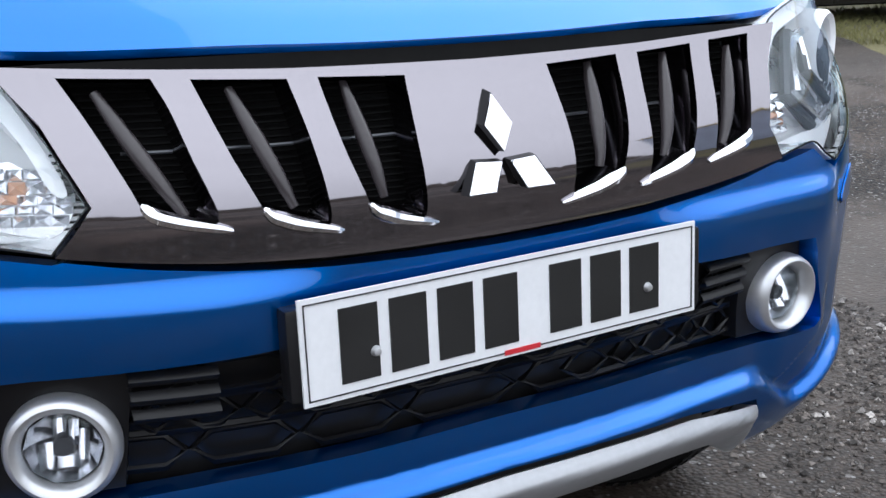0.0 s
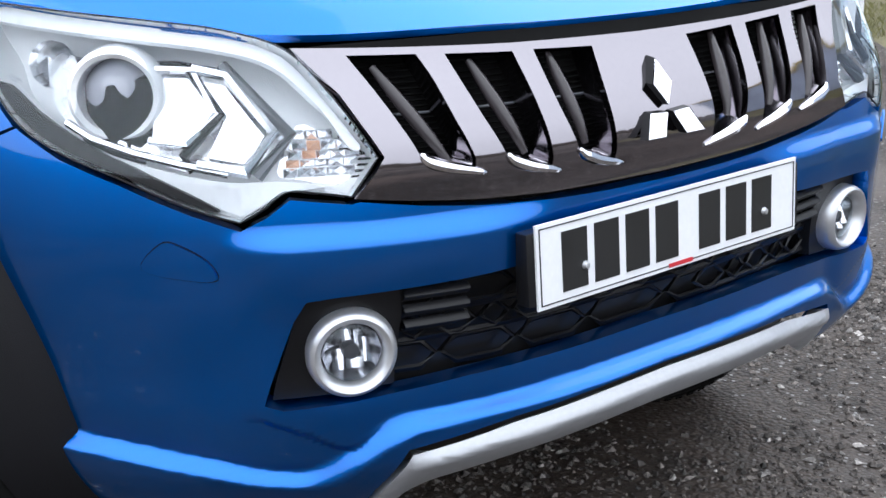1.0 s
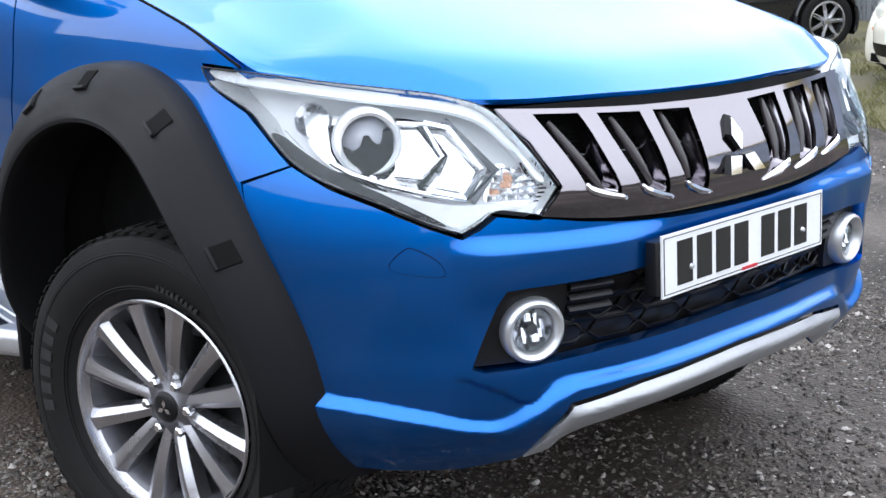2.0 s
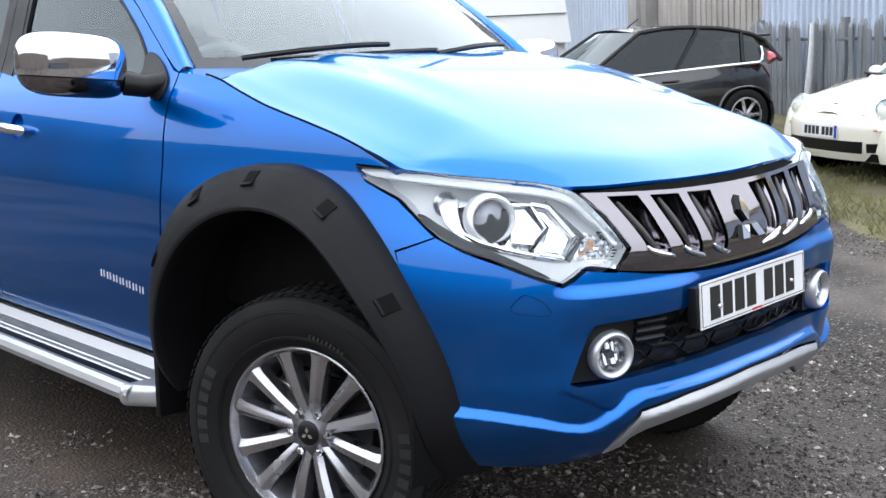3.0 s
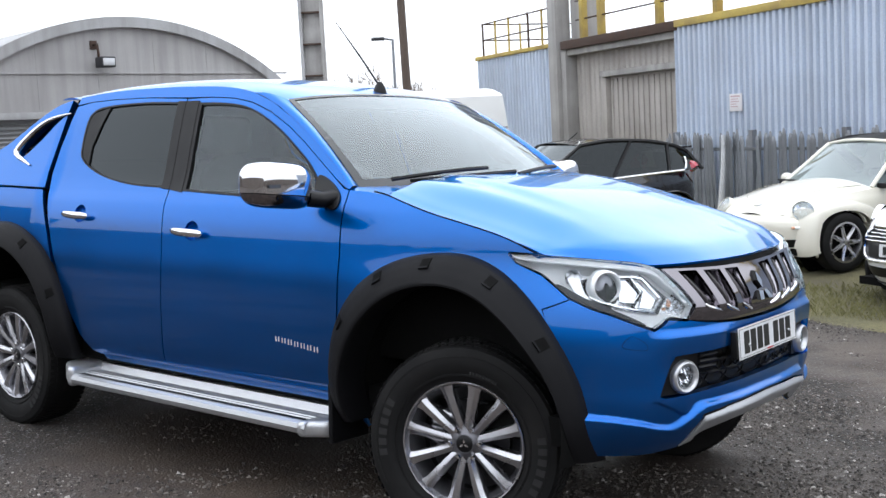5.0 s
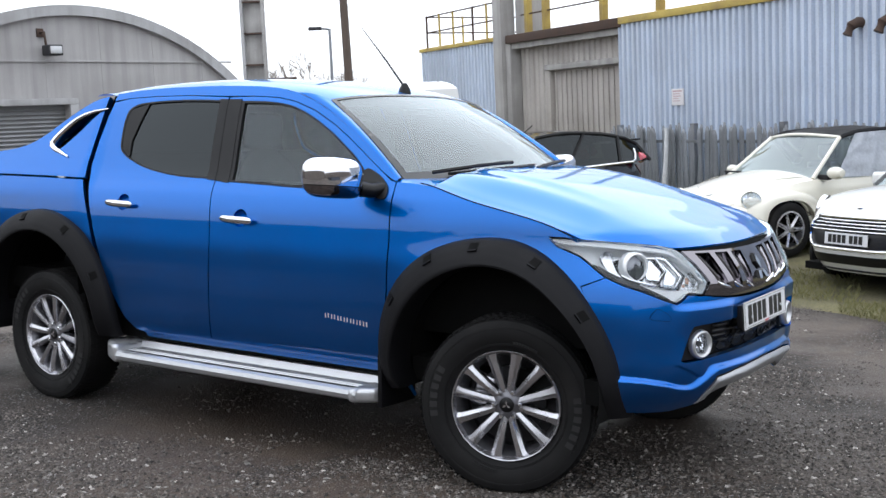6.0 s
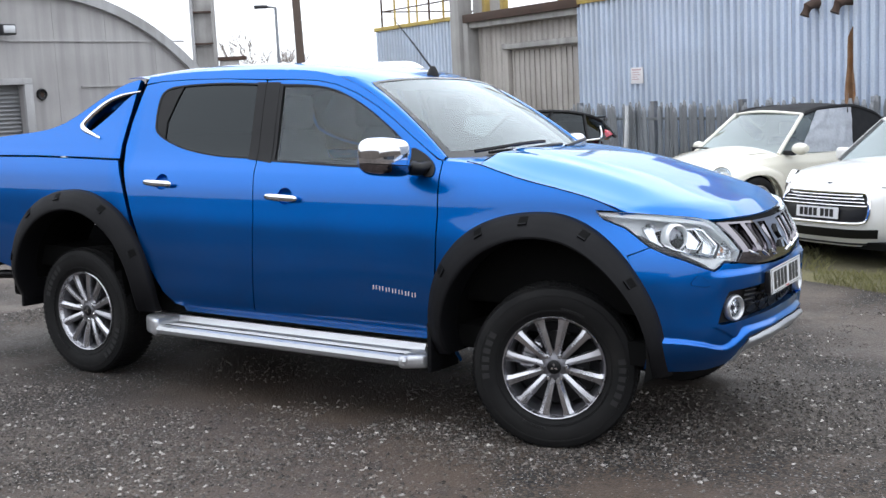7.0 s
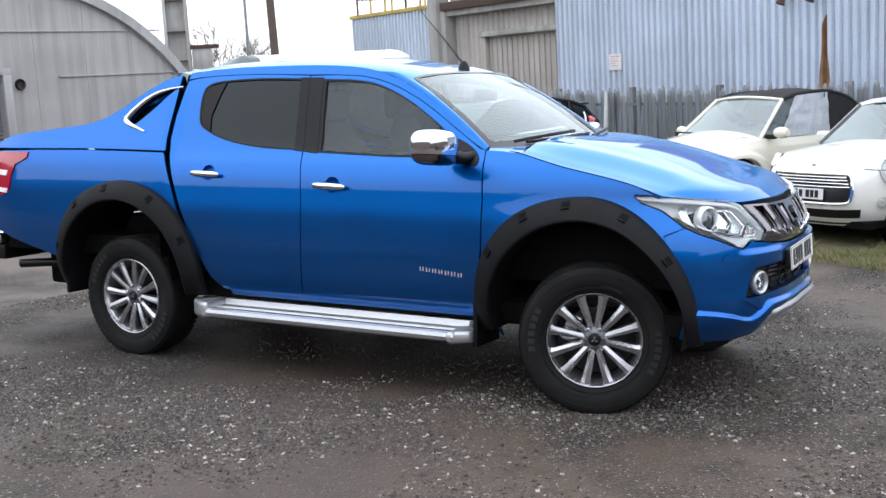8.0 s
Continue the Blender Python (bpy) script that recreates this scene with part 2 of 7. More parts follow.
PLATE_RED = material("plate_red", (0.5, 0.02, 0.03), rough=0.4, spread=0.05, scale=20)
TRIM = material("interior_grey", (0.15, 0.15, 0.155), rough=0.7, spread=0.15, scale=10, fine=250, bump=0.001)
SEAT = material("seat_fabric", (0.07, 0.07, 0.073), rough=0.85, spread=0.2, scale=14, fine=400, bump=0.001)
BADGE = material("bright_badge", (0.72, 0.73, 0.75), rough=0.3, metal=0.2, spread=0.03, scale=20)
STONE = material("loose_stone", (0.076, 0.067, 0.060), rough=0.85, spread=0.5, scale=25, fine=200)
PALE_STONE = material("pale_stone", (0.31, 0.29, 0.27), rough=0.85, spread=0.5, scale=30, fine=200)
GROUND = ground_material()


def each_its_tone(m, low, high):
    """Every loose piece of a joined mesh gets its own lightness."""
    n, l = m.node_tree.nodes, m.node_tree.links
    p = n["Principled BSDF"]
    base = p.inputs["Base Color"].links[0].from_socket
    geo = n.new("ShaderNodeNewGeometry")
    span = n.new("ShaderNodeMapRange")
    span.inputs["To Min"].default_value, span.inputs["To Max"].default_value = low, high
    l.new(geo.outputs["Random Per Island"], span.inputs["Value"])
    mul = n.new("ShaderNodeMix")
    mul.data_type, mul.blend_type = "RGBA", "MULTIPLY"
    mul.inputs["Factor"].default_value = 1.0
    l.new(base, mul.inputs["A"])
    l.new(span.outputs[0], mul.inputs["B"])
    l.new(mul.outputs["Result"], p.inputs["Base Color"])


each_its_tone(STONE, 0.25, 2.2)
each_its_tone(PALE_STONE, 0.45, 1.5)

# ---- mesh tools ----
from mathutils.geometry import tessellate_polygon


def hermite(knots):
    """A smooth curve through (x, y) knots, as a function of x."""
    xs = [k[0] for k in knots]
    ys = [k[1] for k in knots]
    sl = [(ys[i + 1] - ys[i]) / (xs[i + 1] - xs[i]) for i in range(len(xs) - 1)]
    tan = [sl[0]] + [0.0 if sl[i - 1] * sl[i] <= 0 else 2 * sl[i - 1] * sl[i] / (sl[i - 1] + sl[i]) for i in range(1, len(sl))] + [sl[-1]]

    def f(x):
        if x <= xs[0]:
            return ys[0]
        if x >= xs[-1]:
            return ys[-1]
        i = 0
        while x > xs[i + 1]:
            i += 1
        h = xs[i + 1] - xs[i]
        t = (x - xs[i]) / h
        return ((1 + 2 * t) * (1 - t) ** 2 * ys[i] + t * (1 - t) ** 2 * h * tan[i] + t * t * (3 - 2 * t) * ys[i + 1] + t * t * (t - 1) * h * tan[i + 1])
    return f


def ease(a, b, x):
    t = min(1.0, max(0.0, (x - a) / (b - a)))
    return t * t * (3 - 2 * t)


def spline(pts, n=6, closed=True):
    """Rounds an outline; a point with a third value stays a corner."""
    out, count = [], len(pts)
    last = count if closed else count - 1
    for i in range(last):
        p1, p2 = pts[i], pts[(i + 1) % count]
        p0 = p1 if len(p1) > 2 or (not closed and i == 0) else pts[i - 1]
        p3 = p2 if len(p2) > 2 or (not closed and i + 2 >= count) else pts[(i + 2) % count]
        for k in range(n):
            t = k / n
            out.append(tuple(0.5 * (2 * p1[j] + (p2[j] - p0[j]) * t + (2 * p0[j] - 5 * p1[j] + 4 * p2[j] - p3[j]) * t * t + (3 * p1[j] - p0[j] - 3 * p2[j] + p3[j]) * t ** 3) for j in (0, 1)))
    if not closed:
        out.append(tuple(pts[-1][:2]))
    return out


def part(name, bm, mat, parent, label="", smooth=True, angle=38):
    """Links a bmesh as one mesh object under a thing or a part; frees the bmesh."""
    bmesh.ops.recalc_face_normals(bm, faces=bm.faces)
    me = bpy.data.meshes.new(name)
    lay, own = bm.verts.layers.float_vector.get("surface_normal"), bm.faces.layers.int.get("on_surface")
    curved = []
    if lay and own and smooth:
        # pressed panels take their shading from the surface that they lie on
        for fc in bm.faces:
            for lp in fc.loops:
                n = Vector(lp.vert[lay]) if fc[own] else fc.normal
                curved.append(tuple(n if n.dot(fc.normal) > 0 else -n) if n.length > 0.1 else tuple(fc.normal))
    if lay:
        bm.verts.layers.float_vector.remove(lay)
    if own:
        bm.faces.layers.int.remove(own)
    bm.to_mesh(me)
    bm.free()
    me.materials.append(mat)
    if smooth:
        me.shade_smooth()
        if curved:
            me.normals_split_custom_set(curved)
        else:
            me.set_sharp_from_angle(angle=radians(angle))
    ob = new(name, me)
    ob.parent = parent
    if label:
        ob["label"] = label
    return ob


def thing(name, m, label, category, group="", kind=""):
    ob = new(name)
    ob.empty_display_size = 0.2
    ob.matrix_basis = m
    return tagged(ob, label, category, group, kind)


def moved(bm, m, start=0):
    bm.verts.ensure_lookup_table()
    bmesh.ops.transform(bm, matrix=m, verts=bm.verts[start:])
    return bm


def box(x0, x1, y0, y1, z0, z1, bevel=0.0, segments=2, bm=None):
    """A box, with rounded edges where asked."""
    own = bmesh.new()
    bmesh.ops.create_cube(own, size=1)
    moved(own, Matrix.Translation(((x0 + x1) / 2, (y0 + y1) / 2, (z0 + z1) / 2)) @ Matrix.Diagonal((x1 - x0, y1 - y0, z1 - z0, 1)))
    if bevel:
        bmesh.ops.bevel(own, geom=own.edges[:], offset=bevel, segments=segments, profile=0.6, affect="EDGES")
    return joined(bm, own)


def joined(bm, own):
    if bm is None:
        return own
    me = bpy.data.meshes.new("tmp")
    own.to_mesh(me)
    own.free()
    bm.from_mesh(me)
    bpy.data.meshes.remove(me)
    return bm


def grid(f, nu, nv, closed_u=False, bm=None):
    """A sheet f(a, b), a and b from 0 to 1."""
    own = bmesh.new()
    rows = [[own.verts.new(f(i / nu, j / nv)) for j in range(nv + 1)] for i in range(nu + (0 if closed_u else 1))]
    for i in range(nu):
        r0, r1 = rows[i], rows[(i + 1) % len(rows)]
        for j in range(nv):
            try:
                own.faces.new((r0[j], r1[j], r1[j + 1], r0[j + 1]))
            except ValueError:
                pass
    bmesh.ops.remove_doubles(own, verts=own.verts, dist=1e-5)
    return joined(bm, own)


def lathe(profile, steps=48, axis="y", bm=None):
    """Turns a profile of (radius, along) round an axis through the origin."""
    def f(a, b):
        i = min(len(profile) - 1, round(b * (len(profile) - 1)))
        r, y = profile[i]
        w = 2 * math.pi * a
        c, s = r * math.cos(w), r * math.sin(w)
        return {"y": (c, y, s), "z": (c, s, y), "x": (y, c, s)}[axis]
    return grid(f, steps, len(profile) - 1, True, bm)


def tube(path, r, sides=8, bm=None, closed=False):
    """A round bar along a path."""
    own = bmesh.new()
    pts = [Vector(p) for p in path]
    rings = []
    for i, p in enumerate(pts):
        a = pts[i - 1] if i or closed else p
        b = pts[(i + 1) % len(pts)] if i + 1 < len(pts) or closed else p
        d = (b - a).normalized()
        side = d.cross(Vector((0, 0, 1)) if abs(d.z) < 0.9 else Vector((1, 0, 0))).normalized()
        up = side.cross(d)
        rad = r[i] if isinstance(r, (list, tuple)) else r
        rings.append([own.verts.new(p + rad * (math.cos(2 * math.pi * k / sides) * side + math.sin(2 * math.pi * k / sides) * up)) for k in range(sides)])
    for i in range(len(rings) if closed else len(rings) - 1):
        r0, r1 = rings[i], rings[(i + 1) % len(rings)]
        for k in range(sides):
            own.faces.new((r0[k], r0[(k + 1) % sides], r1[(k + 1) % sides], r1[k]))
    if not closed:
        own.faces.new(rings[0])
        own.faces.new(rings[-1][::-1])
    return joined(bm, own)


def sheet(outlines, surf, du=0.04, dv=0.04, depth=0.012, mirror=False, side=1, offset=0.0, hem=True, centre=0.0):
    """A panel: outlines (the first outer, the rest holes) in the two coordinates of a surface, laid on it, with its edges turned in.
    mirror: joined to its mirror image across y = 0. side = -1: the left-hand twin."""
    loops = [[Vector((p[0], p[1], 0)) for p in o] for o in outlines]
    flat = [v for o in loops for v in o]
    bm = bmesh.new()
    lay = bm.verts.layers.float_vector.new("surface_normal")
    own = bm.faces.layers.int.new("on_surface")
    vs = [bm.verts.new(v) for v in flat]
    for tri in tessellate_polygon(loops):
        try:
            bm.faces.new([vs[i] for i in tri])
        except ValueError:
            pass
    for k, step in ((0, du), (1, dv)):
        lo, hi = min(v[k] for v in flat), max(v[k] for v in flat)
        c = math.floor(lo / step) * step + step
        while c < hi - 1e-6:
            no = Vector((1, 0, 0)) if k == 0 else Vector((0, 1, 0))
            bmesh.ops.bisect_plane(bm, geom=bm.verts[:] + bm.edges[:] + bm.faces[:], dist=1e-6, plane_co=no * c, plane_no=no)
            c += step
    bmesh.ops.remove_doubles(bm, verts=bm.verts, dist=1e-5)
    rim = {v for e in bm.edges if e.is_boundary for v in e.verts}
    normals = {}
    h = 1e-3
    for fc in bm.faces:
        fc[own] = 1
    for v in bm.verts:
        u, w = v.co.x, v.co.y
        p = Vector(surf(u, w))
        n = (Vector(surf(u + h, w)) - Vector(surf(u - h, w))).cross(Vector(surf(u, w + h)) - Vector(surf(u, w - h)))
        n = n.normalized() if n.length > 1e-12 else Vector((0, -1, 0))
        normals[v] = n
        v[lay] = n
        v.co = p + n * offset
    if hem:
        edges = [e for e in bm.edges if e.is_boundary and not (mirror and all(abs(v.co.y) < 2e-3 for v in e.verts))]
        ext = bmesh.ops.extrude_edge_only(bm, edges=edges)
        for g in ext["geom"]:
            if isinstance(g, bmesh.types.BMFace):
                g[own] = 0
        for v in [g for g in ext["geom"] if isinstance(g, bmesh.types.BMVert)]:
            near = min(rim, key=lambda q: (q.co - v.co).length_squared)
            v.co = v.co - normals[near] * depth
    if mirror:
        for v in bm.verts:
            if abs(v.co.y) < 2e-3:
                v.co.y = 0
        twin = bmesh.ops.duplicate(bm, geom=bm.verts[:] + bm.edges[:] + bm.faces[:])
        for g in twin["geom"]:
            if isinstance(g, bmesh.types.BMVert):
                g.co.y = -g.co.y
                g[lay] = (g[lay][0], -g[lay][1], g[lay][2])
        for v in bm.verts:
            if abs(v.co.y) < 1e-4:
                v[lay] = (v[lay][0], 0.0, v[lay][2])
        bmesh.ops.remove_doubles(bm, verts=[v for v in bm.verts if abs(v.co.y) < 1e-4], dist=1e-4)
    if side < 0:
        for v in bm.verts:
            v.co.y = -v.co.y
            v[lay] = (v[lay][0], -v[lay][1], v[lay][2])
    return bm


def flip(bm, side):
    if side < 0:
        for v in bm.verts:
            v.co.y = -v.co.y
    return bm

# ---- ground ----


def ground_z(x, y):
    """Level yard that follows the truck's cross-fall where it stands."""
    near = -math.tan(radians(2.2)) * 3.2 * math.tanh(y / 3.2) - math.tan(radians(1.1)) * 9 * math.tanh(x / 9)
    return near + 0.016 * math.exp(-(x + 1.5) ** 2 / 16 - y * y / 9) + 0.11 * ease(4.6, 6.6, y)


def build_ground():
    xs = sorted(set([-900, -300, -120, -60, -40, -30, -24] + [-20 + 0.5 * k for k in range(61)] + [-5 + 0.125 * k for k in range(81)] + [14, 20, 40, 120, 400, 900]))
    ys = sorted(set([-900, -300, -100, -50, -30, -20] + [-14 + 0.5 * k for k in range(65)] + [-5 + 0.125 * k for k in range(85)] + [20, 26, 40, 90, 300, 900]))
    bm = bmesh.new()
    rows = [[bm.verts.new((x, y, ground_z(x, y) + (0.012 * noise.noise(Vector((x * 0.7, y * 0.7, 0))) if abs(x) < 22 and abs(y) < 20 else 0))) for y in ys] for x in xs]
    for i in range(len(xs) - 1):
        for j in range(len(ys) - 1):
            bm.faces.new((rows[i][j], rows[i + 1][j], rows[i + 1][j + 1], rows[i][j + 1]))
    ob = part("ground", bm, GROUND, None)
    tagged(ob, "dark damp crushed-stone yard", "ground", kind="structure")


build_ground()

# ---- the pickup truck, in its own axes: x ahead from the front axle, y to its left ----
DOOR = hermite([(0.30, 0.72), (0.38, 0.780), (0.45, 0.823), (0.52, 0.844), (0.60, 0.853), (0.75, 0.860), (0.90, 0.857), (1.02, 0.845), (1.10, 0.834), (1.18, 0.812), (1.25, 0.775), (1.30, 0.752), (1.45, 0.700), (1.63, 0.635), (1.74, 0.585)])
BED = hermite([(0.30, 0.70), (0.45, 0.80), (0.60, 0.850), (0.80, 0.862), (1.00, 0.858), (1.15, 0.840), (1.25, 0.812), (1.32, 0.78), (1.45, 0.72), (1.63, 0.645), (1.74, 0.59)])
NOSE = hermite([(0.30, 0.66), (0.36, 0.71), (0.42, 0.765), (0.50, 0.806), (0.56, 0.809), (0.62, 0.806), (0.70, 0.807), (0.78, 0.804), (0.84, 0.797), (0.88, 0.789), (0.91, 0.775), (0.94, 0.757), (0.97, 0.738), (1.02, 0.709), (1.08, 0.67)])
LEDGE = hermite([(0.42, 0.540), (0.50, 0.533), (0.616, 0.523), (0.728, 0.503), (0.80, 0.484), (0.845, 0.478), (0.875, 0.484), (0.915, 0.510), (0.955, 0.536), (0.990, 0.545), (1.06, 0.548), (1.188, 0.551), (1.30, 0.553)])
UNDER_FOG = hermite([(0.80, 0.566), (0.852, 0.541), (0.90, 0.517), (0.94, 0.540)])
POWER = 2.25


def flank(x, z):
    door = DOOR(z) - 0.045 * ease(-0.7, 0.3, x) * ease(0.75, 1.06, z)
    k = ease(-2.75, -2.60, x)
    y = k * door + (1 - k) * BED(z)
    return y - 0.05 * ease(-3.75, -4.35, x) ** 2


def skin(u, z):
    """The outer skin: along the flank by x, then round the corner to the middle of the nose at u = 1.3."""
    if u <= 0.2:
        return (u, -flank(u, z), z)
    th = radians(90 * (1 - min(u, 1.2999) / 1.1 + 0.2 / 1.1))
    soft = 0.009 * ease(0.83, 0.88, u) * (1 - ease(0.95, 1.0, u))
    lip = 0.021 * (1 - ease(LEDGE(u) - 0.015 - soft, LEDGE(u) + 0.007 + soft, z)) * ease(0.36, 0.50, u)
    # rounded edge under the fog lamp's recess
    lip += 0.006 * ease(UNDER_FOG(u) - 0.010, UNDER_FOG(u) + 0.002, z) * (1 - ease(0.60, 0.70, z)) * ease(0.77, 0.82, u) * (1 - ease(0.90, 0.96, u))
    # shoulder under the lamp's tip
    lip += 0.014 * ease(0.806, 0.778, z) * ease(0.60, 0.778, z) * ease(0.76, 0.86, u) * (1 - ease(1.05, 1.18, u))
    w, a = flank(0.2, z) + lip, NOSE(z) - 0.2 + lip
    return (0.2 + a * max(math.cos(th), 0) ** (2 / POWER), -w * max(math.sin(th), 0) ** (2 / POWER), z)


def skin_y(x, z):
    """Half-width of the skin at x, z."""
    if x <= 0.2:
        return flank(x, z)
    a = NOSE(z) - 0.2
    return flank(0.2, z) * max(0.0, 1 - min(1, (x - 0.2) / a) ** POWER) ** (1 / POWER)


truck = thing("pickup_truck", STAND, "metallic blue double-cab pickup truck with black arch flares on gravel", "pickup truck")
SIDES = (1, -1)
RAIL = [(-0.565, 1.270), (-0.66, 1.345), (-0.756, 1.410), (-0.88, 1.488), (-0.997, 1.555), (-1.14, 1.625), (-1.283, 1.672), (-1.42, 1.698), (-1.56, 1.711), (-1.85, 1.722), (-2.18, 1.724), (-2.45, 1.716), (-2.63, 1.702)]
rail_z = hermite(sorted(RAIL))

HL = [(0.214, 1.057, 1), (0.338, 1.056), (0.443, 1.053), (0.586, 1.044), (0.697, 1.035), (0.787, 1.024), (0.863, 1.000), (0.912, 0.946), (0.953, 0.878, 1), (0.923, 0.835, 1), (0.885, 0.842), (0.850, 0.845), (0.822, 0.826), (0.796, 0.812, 1), (0.739, 0.829), (0.644, 0.864), (0.560, 0.889), (0.489, 0.918), (0.418, 0.967), (0.370, 0.996), (0.253, 1.030)]
HL_LOW = [(0.486, 0.912), (0.560, 0.881), (0.644, 0.856), (0.739, 0.821), (0.796, 0.802), (0.826, 0.816), (0.853, 0.836), (0.923, 0.826)]


def arch(cx, cz, r, a0, a1, n=24):
    return [(cx + r * math.cos(radians(a0 + (a1 - a0) * i / n)), cz + r * math.sin(radians(a0 + (a1 - a0) * i / n))) for i in range(n + 1)]


def build_front():
    # bumper skin, one piece round the nose
    low = [(1.3, 0.537), (1.22, 0.534), (1.10, 0.527), (0.972, 0.508), (0.935, 0.450), (0.905, 0.388), (0.80, 0.372), (0.65, 0.375), (0.50, 0.385), (0.455, 0.395)]
    front = [(0.47, 0.50), (0.462, 0.60), (0.44, 0.70), (0.41, 0.79), (0.378, 0.877)]
    top = HL_LOW + [(0.932, 0.828), (1.0, 0.817), (1.067, 0.809), (1.158, 0.802), (1.23, 0.799), (1.3, 0.798)]
    mouth = [(1.3, 0.728), (1.122, 0.727), (1.013, 0.722), (0.90, 0.718), (0.868, 0.715), (0.852, 0.69), (0.815, 0.60), (0.808, 0.582), (0.83, 0.574), (0.951, 0.580), (1.05, 0.588), (1.127, 0.591), (1.3, 0.594)]
    bumper = part("bumper", sheet([top + mouth + low + front], skin, 0.008, 0.0055, 0.035, True), PAINT, truck, "blue painted front bumper")
    # dark mouth behind it
    back = [(1.3, 0.75), (0.86, 0.74), (0.79, 0.57), (1.3, 0.575)]
    part("bumper_mouth", sheet([back], skin, 0.05, 0.04, 0.01, True, offset=-0.055), BLACK, bumper, "black plastic lower intake")
    # honeycomb bars
    hexes = bmesh.new()
    for row in range(3):
        zc = 0.612 + row * 0.040
        for col in range(7):
            uc = 0.985 + (col + 0.5 * (row % 2)) * 0.098
            pts = [(uc - 0.046, zc), (uc - 0.028, zc + 0.018), (uc + 0.028, zc + 0.018), (uc + 0.046, zc), (uc + 0.028, zc - 0.018), (uc - 0.028, zc - 0.018)]
            for s in SIDES:
                ring = []
                for u, z in pts:
                    p = Vector(skin(min(u, 1.3), z))
                    if u > 1.3:
                        p = Vector(skin(2.6 - u, z))
                        p.y = -p.y
                    ring.append((p.x - 0.038, p.y * s, p.z))
                if col < 3 or s > 0 or row % 2:
                    tube(ring, 0.0045, 5, hexes, True)
    part("honeycomb_grille", hexes, BLACK, bumper, "black honeycomb mesh", angle=60)
    for s in SIDES:
        # three ribs beside the plate
        ribs = bmesh.new()
        for k in range(3):
            z = 0.712 - 0.021 * k
            grid(lambda a, b: (lambda p: (p[0] - 0.022 + 0.008 * math.sin(math.pi * b), p[1] * s, p[2] - 0.016 * b))(skin(0.985 + 0.075 * a, z)), 4, 4, bm=ribs)
        part("intake_rib", ribs, BLACK, bumper)
        # fog lamp surround and lamp
        fs = [(0.864, 0.712, 1), (0.985, 0.714, 1), (0.965, 0.585, 1), (0.815, 0.580, 1)]
        fog_u = 0.915 if s > 0 else 0.898
        fog_hole = [(fog_u + 0.050 * math.cos(k * math.pi / 12), 0.638 + 0.047 * math.sin(k * math.pi / 12)) for k in range(24)]
        part("fog_lamp_surround", sheet([[p[:2] for p in fs], fog_hole], skin, 0.03, 0.03, 0.03, side=s, offset=-0.022), BLACK, bumper, "black fog lamp surround")
        c = Vector(skin(fog_u, 0.638))
        aim = Matrix.Translation((c.x - 0.012, c.y * s * 0.985, c.z)) @ pose(0, 0, 0, 0, 0, 70 if s > 0 else 110)
        fog = part("fog_lamp", moved(lathe([(0.0385, 0.02), (0.039, 0.0), (0.0405, -0.008), (0.044, -0.0135), (0.049, -0.0155), (0.0535, -0.013), (0.057, -0.006), (0.058, 0.004), (0.056, 0.02)], 48), aim), SILVER, bumper, "round fog lamp with silver ring")
        part("reflector", moved(lathe([(0.0, 0.030), (0.012, 0.029), (0.024, 0.022), (0.033, 0.012), (0.0385, 0.0)], 10), aim), REFLECTOR, fog, smooth=False)
        for dx, dz, hw, hh in ((-0.017, -0.012, 0.006, 0.012), (-0.004, 0.008, 0.005, 0.016), (0.010, 0.012, 0.004, 0.012), (0.019, -0.002, 0.0045, 0.014), (0.004, -0.017, 0.009, 0.006)):
            facet = grid(lambda a, b: (dx + 1.25 * hw * (2 * a - 1), 0.001 + 0.004 * math.sin(3 * a + 20 * dx) + 0.45 * hh * 2 * b, dz + hh * (2 * b - 1)), 4, 4)
            part("reflector_facet", moved(facet, aim), REFLECTOR, fog)
        part("bulb_shield", moved(lathe([(0.0, 0.0), (0.010, 0.002), (0.012, 0.012), (0.010, 0.026)], 16), aim), LAMP_GREY, fog)
        part("lens", moved(lathe([(0.0, -0.006), (0.020, -0.005), (0.034, -0.002), (0.0405, 0.003)], 32), aim), LENS, fog).visible_shadow = False
        # washer cover on the bumper, with its joint
        flap = [(0.676, 0.758), (0.700, 0.788), (0.722, 0.787), (0.756, 0.768), (0.766, 0.746), (0.735, 0.745)]
        part("washer_cover", sheet([spline(flap, 4)], skin, 0.015, 0.015, 0.014, side=s, offset=0.0030), PAINT, bumper)
        joint = spline([(0.709 + (u - 0.709) * 1.03, 0.770 + (z - 0.770) * 1.04) for u, z in flap], 4)
        part("cover_joint", tube([(lambda p: (p[0], p[1] * s, p[2]))(skin(*q)) for q in joint], 0.0007, 5, None, True), DARK, bumper)
    # silver skid bar
    bar = [(1.3, 0.530), (1.22, 0.527), (1.10, 0.520), (0.975, 0.501), (0.942, 0.445), (0.910, 0.392), (0.95, 0.408), (1.016, 0.444), (1.108, 0.463), (1.22, 0.472), (1.3, 0.476)]
    crest = hermite([(0.90, 0.40), (0.945, 0.432), (0.975, 0.482), (1.10, 0.501), (1.22, 0.508), (1.30, 0.511)])

    def folded(u, z):
        p = skin(u, z)
        k = 0.016 * ease(0.024, 0.0, z - crest(min(u, 1.3))) - 0.62 * max(0.0, crest(min(u, 1.3)) - z)
        k *= ease(0.92, 1.01, u)
        return (p[0] + k * 0.9, p[1] * (1 + 0.3 * k), p[2])
